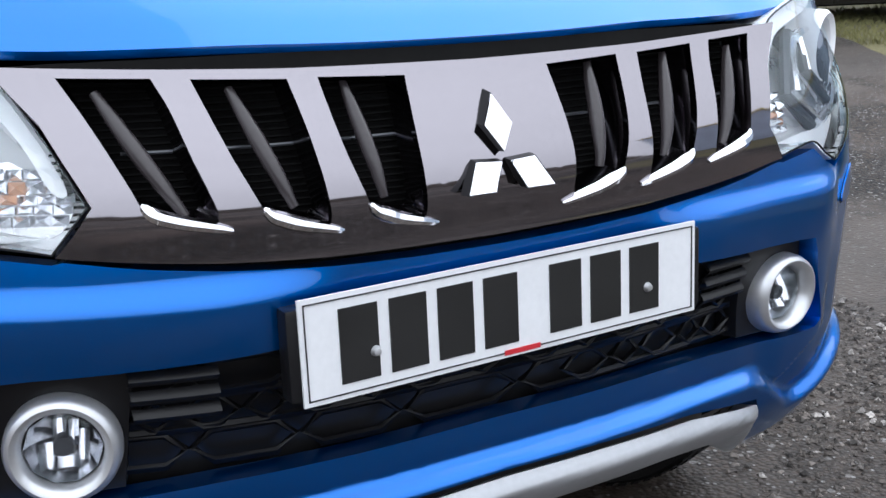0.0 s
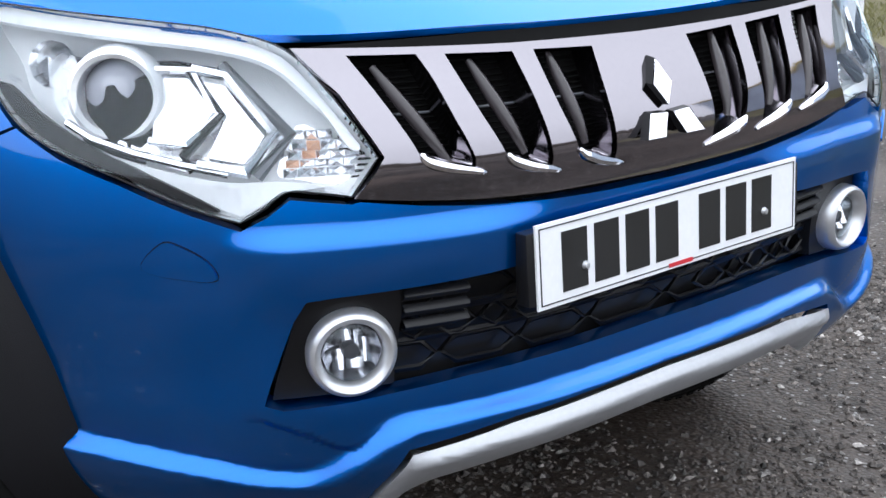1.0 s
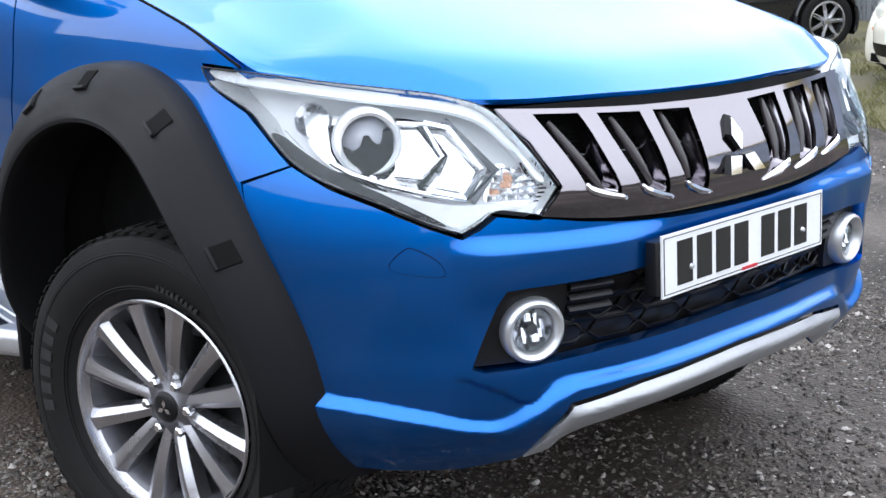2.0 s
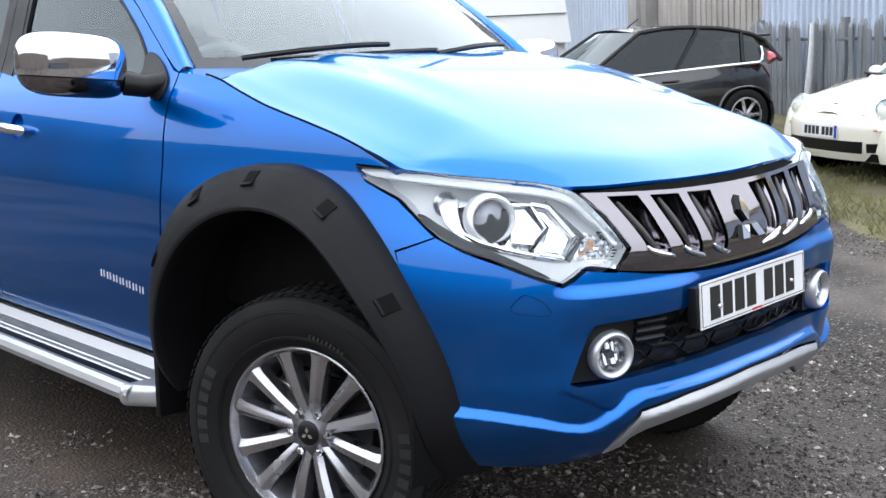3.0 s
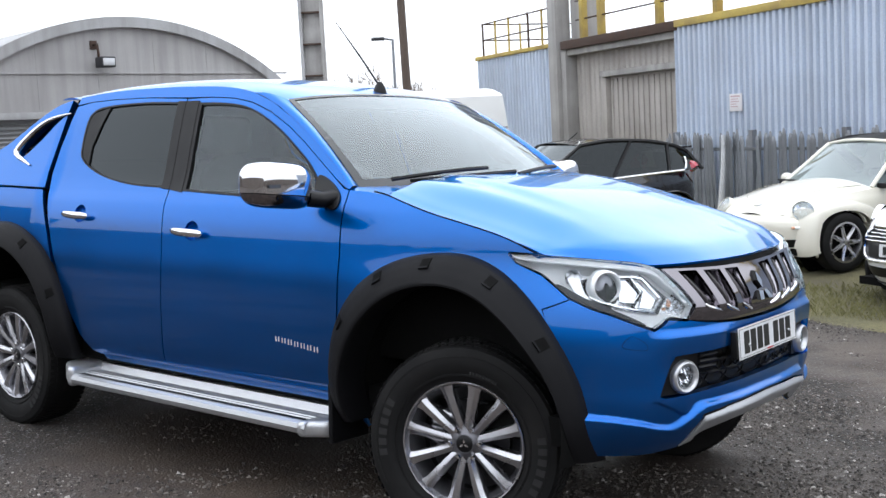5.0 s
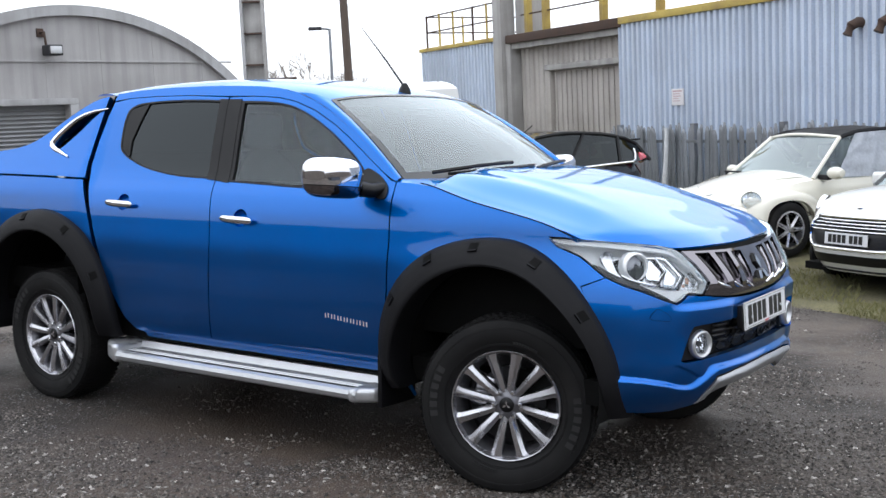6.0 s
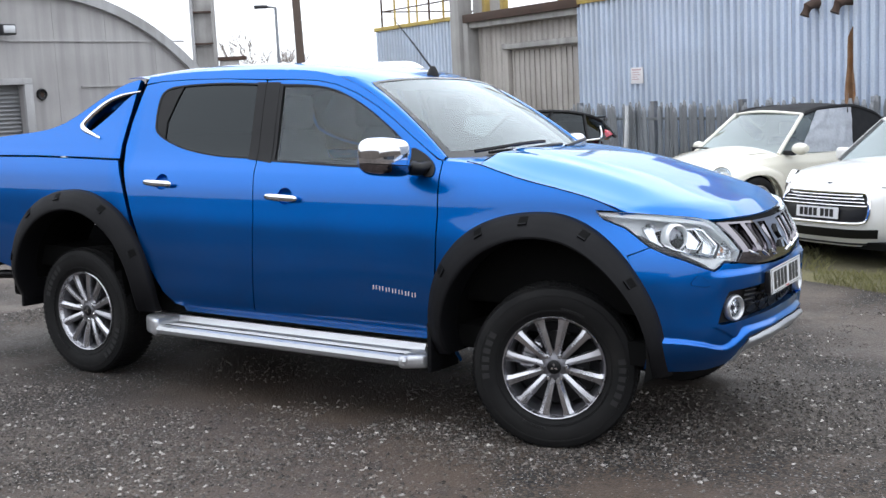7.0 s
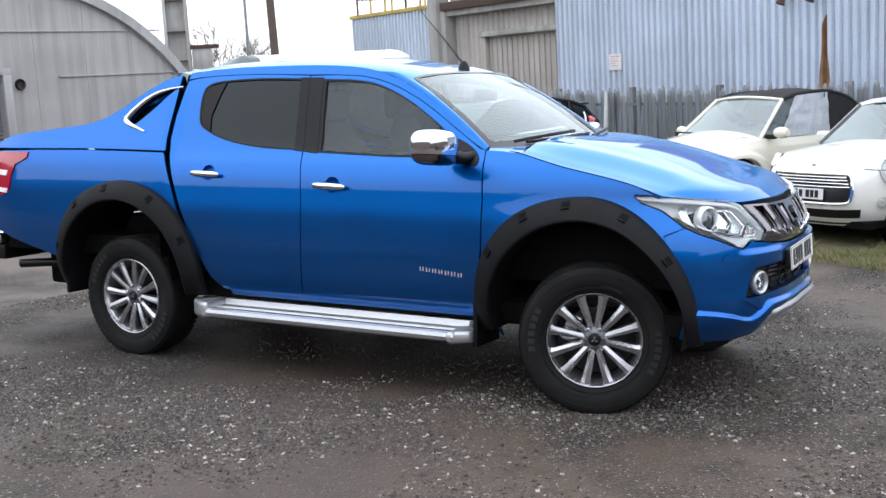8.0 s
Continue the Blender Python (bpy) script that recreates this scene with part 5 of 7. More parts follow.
def build_bed(s):
    cut = arch(-3.0, 0.46, 0.52, 172, 10, 24)
    rear = [(-4.24, 1.238), (-4.25, 1.00), (-4.235, 0.80), (-4.20, 0.735), (-4.05, 0.69), (-3.85, 0.64), (-3.62, 0.585), (-3.53, 0.57)]
    top = [(-2.700, 1.240), (-3.00, 1.247), (-3.40, 1.252), (-3.80, 1.250), (-4.10, 1.244)]
    front = [(-2.46, 0.60), (-2.53, 0.80), (-2.60, 0.98), (-2.645, 1.10)]
    light = [(-4.30, 1.236), (-3.855, 1.236), (-3.862, 1.200), (-3.905, 1.180), (-3.965, 1.160), (-4.00, 1.09), (-4.03, 0.985), (-4.10, 0.958), (-4.30, 0.955)]
    side = part("bed_side", sheet([top + rear + cut[1:-1] + front], skin, 0.06, 0.03, 0.02, side=s), PAINT, truck, "blue load bed side")
    lampo = part("tail_lamp", sheet([[(max(u, -4.245), z) for u, z in light]], skin, 0.05, 0.04, 0.02, side=s, offset=0.008), RED, truck, "red and white tail lamp")
    for z0, z1 in ((1.085, 1.13), (0.975, 1.015)):
        part("clear_band", sheet([[(-4.24, z1), (-4.03, z1 - 0.012), (-4.05, z0), (-4.24, z0 + 0.01)]], skin, 0.05, 0.03, 0.01, side=s, offset=0.011), LAMP_WHITE, lampo)


LID_TOP = hermite([(-4.30, 1.275), (-4.22, 1.290), (-4.14, 1.318), (-4.07, 1.338), (-3.80, 1.368), (-3.46, 1.400), (-3.36, 1.414), (-3.258, 1.441), (-3.15, 1.488), (-3.057, 1.540), (-2.91, 1.620), (-2.80, 1.668), (-2.705, 1.690)])


def build_lid():
    slot = [(-2.715, 1.612), (-2.80, 1.592), (-2.90, 1.555), (-2.985, 1.49), (-3.035, 1.435), (-3.02, 1.415), (-2.985, 1.405), (-2.93, 1.44), (-2.85, 1.50), (-2.775, 1.565)]
    lid = None
    for s in SIDES:
        top = [(-2.695 - 1.545 * k / 40, LID_TOP(-2.695 - 1.545 * k / 40)) for k in range(41)]
        low = [(-4.24, 1.262), (-3.80, 1.262), (-3.40, 1.264), (-3.0, 1.259), (-2.692, 1.252), (-2.703, 1.33), (-2.703, 1.45), (-2.696, 1.58)]
        piece = sheet([top + low, spline(slot, 4)], skin, 0.05, 0.03, 0.03, side=s)
        if lid is None:
            lid = part("bed_lid", piece, PAINT, truck, "blue moulded load-bed lid with raised buttress")
        else:
            part("lid_side", piece, PAINT, lid)
        ring = tube([(lambda p: (p[0], p[1] * s - 0.004 * s, p[2]))(skin(*q)) for q in spline([(-2.665, 1.622), (-2.80, 1.602), (-2.90, 1.567), (-3.00, 1.50), (-3.062, 1.437), (-3.03, 1.408), (-2.97, 1.388), (-2.885, 1.362)], 5, False)], [0.005 + 0.013 * math.sin(math.pi * k / 35) for k in range(36)], 8)
        part("chrome_trim", ring, CHROME, lid, "chrome trim round the slot")
        part("slot_backing", sheet([[(-2.68, 1.64), (-3.08, 1.46), (-3.08, 1.38), (-2.70, 1.42)]], skin, 0.08, 0.08, 0.01, side=s, offset=-0.06), DARK, lid)

    def deck(a, b):
        x = -2.72 - 1.52 * a
        zt = LID_TOP(x)
        ye = skin_y(x, zt)
        t = 2 * b - 1
        # hollow between the buttresses ahead, full crown behind
        hollow = ease(-3.35, -3.0, x) * (1 - ease(0.80, 0.93, abs(t)))
        z = zt + 0.035 * (1 - t * t) * (1 - ease(-3.3, -3.0, x))
        z = z * (1 - hollow) + 1.42 * hollow if zt > 1.42 else z
        return (x, ye * t, z)
    part("lid_deck", grid(deck, 40, 44), PAINT, lid)

    def spoiler(a, b):
        t = 2 * b - 1
        x = -2.66 - 0.16 * a - 0.03 * (1 - t * t)
        return (x, 0.60 * t, 1.695 + 0.022 * (1 - t * t) + 0.012 * math.sin(math.pi * a))
    part("roof_spoiler", grid(spoiler, 6, 24), PAINT, lid)
    # closing walls
    part("cab_back", grid(lambda a, b: (-2.655, (2 * b - 1) * skin_y(-2.6, 0.45 + 1.24 * a), 0.45 + 1.24 * a), 10, 10), DARK, truck)
    part("bed_front", grid(lambda a, b: (-2.735, (2 * b - 1) * (skin_y(-2.7, 0.45 + 1.15 * a) - 0.02), 0.45 + 1.15 * a), 10, 10), DARK, truck)
    tg = grid(lambda a, b: (-4.25 + 0.01 * math.sin(math.pi * a), (2 * b - 1) * (skin_y(-4.24, 0.72 + 0.55 * a)), 0.72 + 0.55 * a), 8, 10)
    part("tailgate", tg, PAINT, truck, "blue tailgate")
    bump = bmesh.new()
    box(-4.42, -4.22, -0.80, 0.80, 0.62, 0.70, 0.03, 3, bump)
    rb = part("rear_bumper", bump, CHROME, truck, "chrome rear bumper with black underside")
    part("bumper_under", box(-4.40, -4.20, -0.78, 0.78, 0.52, 0.62, 0.02), BLACK, rb)
    part("exhaust_pipe", tube([(-3.7, -0.55, 0.50), (-3.95, -0.66, 0.50), (-4.12, -0.72, 0.49)], 0.028, 14), BLACK, truck)


def build_under():
    part("chassis", box(-4.1, 0.55, -0.50, 0.50, 0.33, 0.60, 0.03), DARK, truck)
    for x in (0.0, -3.0):
        part("axle", tube([(x, -0.70, 0.368), (x, 0.70, 0.368)], 0.05, 12), DARK, truck)
    part("floor_pan", box(-2.64, 0.5, -0.74, 0.74, 0.40, 0.50), DARK, truck)
    part("bed_floor", box(-4.2, -2.75, -0.74, 0.74, 0.60, 0.72), DARK, truck)
    part("engine_bulkhead", box(-0.62, 0.55, -0.70, 0.70, 0.60, 0.98, 0.05), DARK, truck)
    for s in SIDES:
        for x0 in (-0.585, -3.50):
            part("mud_flap", flip(box(x0 - 0.012, x0 + 0.012, -0.88, -0.64, 0.285 if x0 > -1 else 0.36, 0.52, 0.006), s), FLARE, truck, "black rubber mud flap")


def build_cabin():
    dash = bmesh.new()
    box(-1.00, -0.45, -0.70, 0.70, 0.95, 1.235, 0.06, 4, dash)
    part("dashboard", dash, TRIM, truck, "dark grey dashboard")
    ring = [(-1.02 + 0.07 * math.sin(k * math.pi / 12), -0.36 + 0.19 * math.cos(k * math.pi / 12), 1.16 + 0.175 * math.sin(k * math.pi / 12)) for k in range(24)]
    sw = part("steering_wheel", tube(ring, 0.016, 8, None, True), TRIM, truck, "black steering wheel")
    part("wheel_boss", tube([(-1.0, -0.36, 1.16), (-0.80, -0.36, 1.08)], [0.07, 0.04], 14), TRIM, sw)
    for y in (-0.37, 0.37):
        back = bmesh.new()

        def f(a, b, y=y):
            w = 2 * math.pi * b
            width = 0.235 * (1 - 0.25 * a ** 3) * min(1, 6 * (1.02 - a)) ** 0.5
            x = -1.55 - 0.22 * a
            return (x + 0.07 * math.sin(w) * (1 - 0.3 * a), y + width * math.copysign(abs(math.cos(w)) ** 0.6, math.cos(w)), 0.78 + 0.62 * a)
        grid(f, 12, 24, bm=back)
        seat = part("front_seat", back, SEAT, truck, "dark fabric front seat")
        head = bmesh.new()
        box(-1.845, -1.735, y - 0.13, y + 0.13, 1.405, 1.585, 0.045, 4, head)
        part("headrest", head, SEAT, seat)
        part("cushion", box(-1.60, -1.08, y - 0.25, y + 0.25, 0.68, 0.84, 0.05, 3), SEAT, seat)
    part("rear_bench", box(-2.60, -2.36, -0.66, 0.66, 0.75, 1.38, 0.06, 3), SEAT, truck, "dark rear bench")
    part("rear_mirror", box(-0.99, -0.96, -0.12, 0.12, 1.50, 1.57, 0.015, 3), BLACK, truck, "interior mirror")
    part("headliner", grid(lambda a, b: (lambda p: (p[0] - 0.02, p[1] * (2 * b - 1) * -1, p[2] - 0.035))(roof_surface(0.02 + 0.96 * a, 0.92)), 10, 8), TRIM, truck)


def build_plate():
    mount = Matrix.Translation((0.819, 0.004, 0.731)) @ pose(0, 0, 0, 0, -4, 0) @ pose(0, 0, 0, 1.0, 0, 0)
    backing = part("plate_bracket", moved(box(-0.03, -0.004, -0.272, 0.272, -0.050, 0.046, 0.004), mount), BLACK, truck)
    plate = part("number_plate", moved(box(-0.0035, 0.0, -0.26, 0.26, -0.0555, 0.0555), mount), PLATE, truck, "white number plate with black strokes")
    line = bmesh.new()
    for y0, y1, z0, z1 in ((-0.255, 0.255, 0.0492, 0.0505), (-0.255, 0.255, -0.0505, -0.0492), (-0.255, -0.2537, -0.0505, 0.0505), (0.2537, 0.255, -0.0505, 0.0505)):
        box(0.0, 0.0012, y0, y1, z0, z1, bm=line)
    part("plate_border", moved(line, mount), INK, plate, smooth=False)
    y = -0.2175
    for k in range(7):
        if k == 4:
            y += 0.030
        part("plate_stroke", moved(box(0.0, 0.0014, y, y + 0.044, -0.0395, 0.0395), mount), INK, plate, smooth=False)
        y += 0.0575
    part("plate_mark", moved(box(0.0, 0.0014, -0.02, 0.028, -0.0525, -0.0470), mount), PLATE_RED, plate, smooth=False)
    for yy in (-0.178, 0.184):
        screw = lathe([(0.0, -0.006), (0.004, -0.005), (0.006, 0.0)], 12)
        part("plate_screw", moved(screw, mount @ Matrix.Translation((0.0015, yy, -0.012)) @ pose(0, 0, 0, 0, 0, 90)), SILVER, plate)


build_front()
build_grille()
build_hood()
build_roof()
for side_ in SIDES:
    build_lamp(side_)
    build_fender(side_)
    build_doors(side_)
    build_bed(side_)
    build_mirror(side_)
    build_step(side_)
    build_flare(-0.015, 0.465, 0.585, 0.475, -12, 190, side_, (36, 67, 98, 121, 147), 0.05, 0.054)
    build_flare(-3.0, 0.475, 0.60, 0.485, -6, 188, side_, (28, 62, 100, 128, 160), 0.03)
build_lid()
build_under()
build_cabin()
build_plate()
STEER = 19.0
first = wheel("wheel", pose(0, -0.735, 0.368, 0, 0, STEER))
for x_, y_, turn_ in ((-3.0, -0.735, 0.0), (0.0, 0.735, 180.0 + STEER), (-3.0, 0.735, 180.0)):
    other = copy_thing(first, pose(x_, y_, 0.368, 0, 0, turn_) @ pose(0, 0, 0, 0, 24 if x_ else 0, 0))


def blunt_nose():
    """The nose is a little blunter to the left of its middle."""
    push = hermite([(-0.60, 0.0), (-0.30, -0.008), (0.0, -0.025), (0.25, -0.029), (0.42, -0.016), (0.60, 0.024), (0.76, 0.034)])
    for ob in truck.children_recursive:
        loose, up = ob.type != "MESH" or ob.name.startswith(("arch_", "bolt", "pocket", "mud_")), ob.parent
        while up is not None and up is not truck:
            loose, up = loose or up.type != "MESH" or up.name.startswith("arch_"), up.parent
        if loose:
            continue
        for v in ob.data.vertices:
            x, y, z = v.co
            if ob.name.startswith(('plate_', 'number_plate')):
                v.co.x = x - 0.017 - 0.032 * y
                v.co.y = y - 0.006
            elif x > 0.25 and y > -0.60:
                k = ease(0.25, 0.50, x)
                v.co.x = x + k * push(y)
                v.co.y = y + k * (0.020 * ease(0.45, 0.70, y) - 0.010 * (1 - ease(0.0, 0.30, abs(y))))


blunt_nose()

# ---- the yard: shed, arched building, fence, poles ----
CLAD = material("blue_grey_cladding", (0.55, 0.62, 0.735), rough=0.5, metal=0.1, spread=0.10, scale=1.2, fine=40, dirt=(0.36, 0.39, 0.44), dirt_amount=0.3, per_piece=0.04)
CLAD_GREY = material("weathered_grey_cladding", (0.42, 0.395, 0.37), rough=0.6, spread=0.12, scale=1.5, fine=40, dirt=(0.17, 0.15, 0.13), dirt_amount=0.5, per_piece=0.04)
CONCRETE = material("pale_concrete", (0.40, 0.39, 0.38), rough=0.85, spread=0.15, scale=2, fine=60, bump=0.004, dirt=(0.2, 0.19, 0.18), dirt_amount=0.6)
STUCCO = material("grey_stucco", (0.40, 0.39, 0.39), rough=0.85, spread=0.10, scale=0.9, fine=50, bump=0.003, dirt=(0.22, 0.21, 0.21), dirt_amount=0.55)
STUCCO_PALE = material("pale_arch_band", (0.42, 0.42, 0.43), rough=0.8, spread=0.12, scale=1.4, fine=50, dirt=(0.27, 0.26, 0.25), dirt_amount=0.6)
STEEL = material("galvanised_steel", (0.235, 0.25, 0.275), rough=0.5, metal=0.4, spread=0.2, scale=3, fine=60, dirt=(0.16, 0.16, 0.16), dirt_amount=0.6, per_piece=0.15)
YELLOW = material("faded_yellow_paint", (0.48, 0.36, 0.08), rough=0.6, spread=0.2, scale=4, fine=60, dirt=(0.2, 0.13, 0.07), dirt_amount=0.7)
RUST = material("rusty_iron", (0.065, 0.04, 0.03), rough=0.85, spread=0.3, scale=6, fine=80, bump=0.002)
RUST_STAIN = material("rust_stain", (0.23, 0.115, 0.05), rough=0.8, spread=0.4, scale=5, fine=60, dirt=(0.26, 0.2, 0.15), dirt_amount=0.6)
WOOD = material("tarred_pole", (0.10, 0.075, 0.06), rough=0.85, spread=0.25, scale=6, fine=80, bump=0.003)
BRICK = material("red_brick", (0.30, 0.12, 0.08), rough=0.85, spread=0.25, scale=5, fine=60)
SHUTTER = material("roller_shutter_grey", (0.25, 0.255, 0.265), rough=0.5, metal=0.4, spread=0.1, scale=3)
WHITE_SIGN = material("sign_white", (0.72, 0.70, 0.72), rough=0.5, spread=0.05, scale=10)
SIGN_INK = material("sign_pink_grey", (0.5, 0.36, 0.38), rough=0.5, spread=0.1, scale=20)
PLASTIC = material("torn_white_plastic", (0.72, 0.73, 0.75), rough=0.35, spread=0.12, scale=6, fine=40, bump=0.01, bump_scale=12)
FAR_WALL = material("unseen_dark_wall", (0.13, 0.112, 0.10), rough=0.9, spread=0.3, scale=0.8, fine=20)
TWIG = material("bare_branch", (0.24, 0.20, 0.17), rough=0.9, spread=0.2, scale=4)

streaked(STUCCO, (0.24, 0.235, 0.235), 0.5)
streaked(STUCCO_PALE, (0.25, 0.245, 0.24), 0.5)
streaked(CONCRETE, (0.20, 0.19, 0.18), 0.5)
streaked(CLAD, (0.40, 0.43, 0.49), 0.35)
streaked(CLAD_GREY, (0.25, 0.225, 0.20), 0.4)
streaked(STEEL, (0.10, 0.09, 0.085), 0.5)
WALL = pose(-4.46, 10.90, 0, 0, 0, -27)
shed = thing("shed", WALL, "blue-grey corrugated metal shed with a recessed grey doorway", "building", kind="structure")
PITCH = 0.126


def rib(x, pitch):
    """Trapezoid profile, 0 in the trough to 1 on the crest."""
    t = (x / pitch) % 1.0
    return min(1.0, max(0.0, min(t, 1 - t) * 8 - 1.2))


def corrugated(name, x0, x1, z0, z1, y, mat, parent, deep=0.052, pitch=PITCH, wide=0.882):
    """Profiled sheets side by side, each an object of its own."""
    x = x0
    while x < x1 - 0.02:
        xe = min(x + wide, x1)
        n = max(8, round((xe - x) / pitch * 20))
        bm = grid(lambda a, b, x=x, xe=xe: (x + (xe - x) * a, y - deep * rib(x + (xe - x) * a, pitch), z0 + (z1 - z0) * b), n, 1)
        part(name, bm, mat, parent, angle=20)
        x = xe + 0.002


def build_shed():
    corrugated("cladding_sheet", -1.43, 10.5, -0.2, 2.84, 0.0, CLAD, shed)
    corrugated("cladding_sheet", -8.43, -5.30, -0.2, 2.88, 0.0, CLAD, shed)
    corrugated("recess_sheet", -4.86, -1.46, 2.30, 2.80, 0.22, CLAD_GREY, shed, 0.03, 0.16)
    corrugated("recess_sheet", -4.86, -3.86, -0.2, 2.30, 0.22, CLAD_GREY, shed, 0.03, 0.16)
    door = part("sliding_door", box(-3.80, -1.50, 0.27, 0.30, -0.2, 2.26), CLAD_GREY, shed, "grey ribbed sliding door")
    for k in range(15):
        x = -3.72 + k * 0.155
        part("door_rib", box(x - 0.02, x + 0.02, 0.245, 0.275, -0.15, 2.22, 0.008), CLAD_GREY, door)
    part("door_rail", box(-3.90, -1.44, 0.12, 0.24, 2.26, 2.36, 0.01), CONCRETE, shed, "grey door track")
    part("door_jamb", box(-3.88, -3.79, 0.17, 0.30, -0.2, 2.27, 0.01), CLAD_GREY, shed)
    part("reveal", box(-1.47, -1.425, -0.015, 0.34, -0.2, 2.84), CLAD_GREY, shed)
    part("lintel", box(-4.90, -1.36, -0.06, 0.25, 2.80, 2.95, 0.015), RUST, shed, "rusty brown steel beam over the recess")
    pil = bmesh.new()
    box(-5.27, -4.97, -0.10, 0.20, -0.2, 5.6, 0.012, 2, pil)
    part("pillar", pil, CONCRETE, shed, "pale concrete pillar")
    part("pillar_return", box(-4.97, -4.80, -0.02, 0.24, -0.2, 2.82, 0.01), CONCRETE, shed)
    part("upper_post", box(-4.86, -4.45, 0.15, 0.50, 2.95, 5.6, 0.02), CONCRETE, shed)
    part("gutter_beam", box(-1.40, 10.5, -0.08, 0.12, 2.84, 2.95, 0.012), YELLOW, shed, "stained yellow edge beam")
    part("gutter_beam", box(-8.46, -5.27, -0.08, 0.12, 2.88, 2.955, 0.012), YELLOW, shed, "stained yellow edge beam")
    part("roof_deck", box(-8.4, 10.4, 0.02, 9.0, 2.70, 2.82), CONCRETE, shed)
    part("back_wall", box(-8.4, 10.4, 8.9, 9.0, -0.2, 2.70), CONCRETE, shed)
    part("end_wall", box(-8.44, -8.36, 0.0, 9.0, -0.2, 2.86), CLAD, shed)
    part("recess_ceiling", box(-4.86, -1.46, 0.22, 0.40, 2.72, 2.80), CONCRETE, shed)
    # railings along the roof
    for k, x in enumerate((-8.30, -7.72, -7.12, -6.30, -5.75)):
        part("rail_post", tube([(x, 0.05, 2.9), (x, 0.05, 3.62)], 0.022, 8), RUST if k % 3 == 0 else YELLOW, shed)
    for z in (3.60, 3.28):
        part("rail", tube([(-8.30, 0.05, z), (-5.28, 0.05, z)], 0.014, 8), RUST, shed)
        part("rail", tube([(-8.30, 0.05, z), (-8.30, 2.6, z)], 0.014, 8), RUST, shed)
        part("rail", tube([(-4.5, 0.05, z), (-0.3, 0.05, z)], 0.013, 8), RUST, shed)
    for y in (0.9, 1.75, 2.6):
        part("rail_post", tube([(-8.30, y, 2.9), (-8.30, y, 3.62)], 0.022, 8), YELLOW, shed)
    for x in (-4.25, -3.66, -1.95, -0.5):
        part("guard_post", box(x - 0.055, x + 0.055, 0.0, 0.11, 2.95, 4.4, 0.01), YELLOW, shed, "yellow upright")
    hut = part("roof_hut", box(0.2, 2.6, 1.2, 3.0, 2.82, 3.6), BRICK, shed, "red brick hut on the roof")
    for r in range(9):
        for c in range(10):
            x = 0.2 + c * 0.235 + (0.117 if r % 2 else 0)
            if x + 0.22 < 2.6:
                part("brick", box(x, x + 0.222, 1.19, 1.21, 2.84 + r * 0.078, 2.84 + r * 0.078 + 0.066), BRICK, hut, smooth=False)
    # outlet pipes and rust run
    for x in (3.40, 3.86):
        pts = [(x + 0.02, 0.05, 2.42), (x + 0.0, -0.10, 2.44), (x - 0.03, -0.18, 2.40), (x - 0.05, -0.22, 2.29)]
        part("outlet_pipe", tube(pts, 0.060, 14), RUST, shed, "rusty bent outlet pipe")
    part("pipe_bracket", box(3.80, 3.92, -0.05, 0.02, 2.53, 2.60), RUST, shed)
    stain = bmesh.new()

    def run(a, b):
        w = 0.012 + 0.075 * min(1.0, 1.6 * a) ** 0.8 + 0.008 * math.sin(a * 17)
        x = 3.90 + (2 * b - 1) * w
        return (x, -0.052 * rib(x, PITCH) - 0.004, 2.12 - 1.6 * a)
    grid(run, 14, 20, bm=stain)
    part("rust_run", stain, RUST_STAIN, shed, "orange rust run below the pipe")
    # notice
    sign = thing("wall_sign", WALL, "small white notice on the corrugated wall", "sign")
    part("board", box(-0.135, 0.135, -0.066, -0.048, 1.56, 1.80, 0.003), WHITE_SIGN, sign)
    for k, (w, h) in enumerate(((0.20, 0.022), (0.16, 0.012), (0.18, 0.012), (0.12, 0.012), (0.15, 0.012))):
        part("text_bar", box(-0.10, -0.10 + w, -0.0685, -0.0655, 1.755 - 0.034 * k, 1.755 - 0.034 * k + h), SIGN_INK, sign, smooth=False)


build_shed()


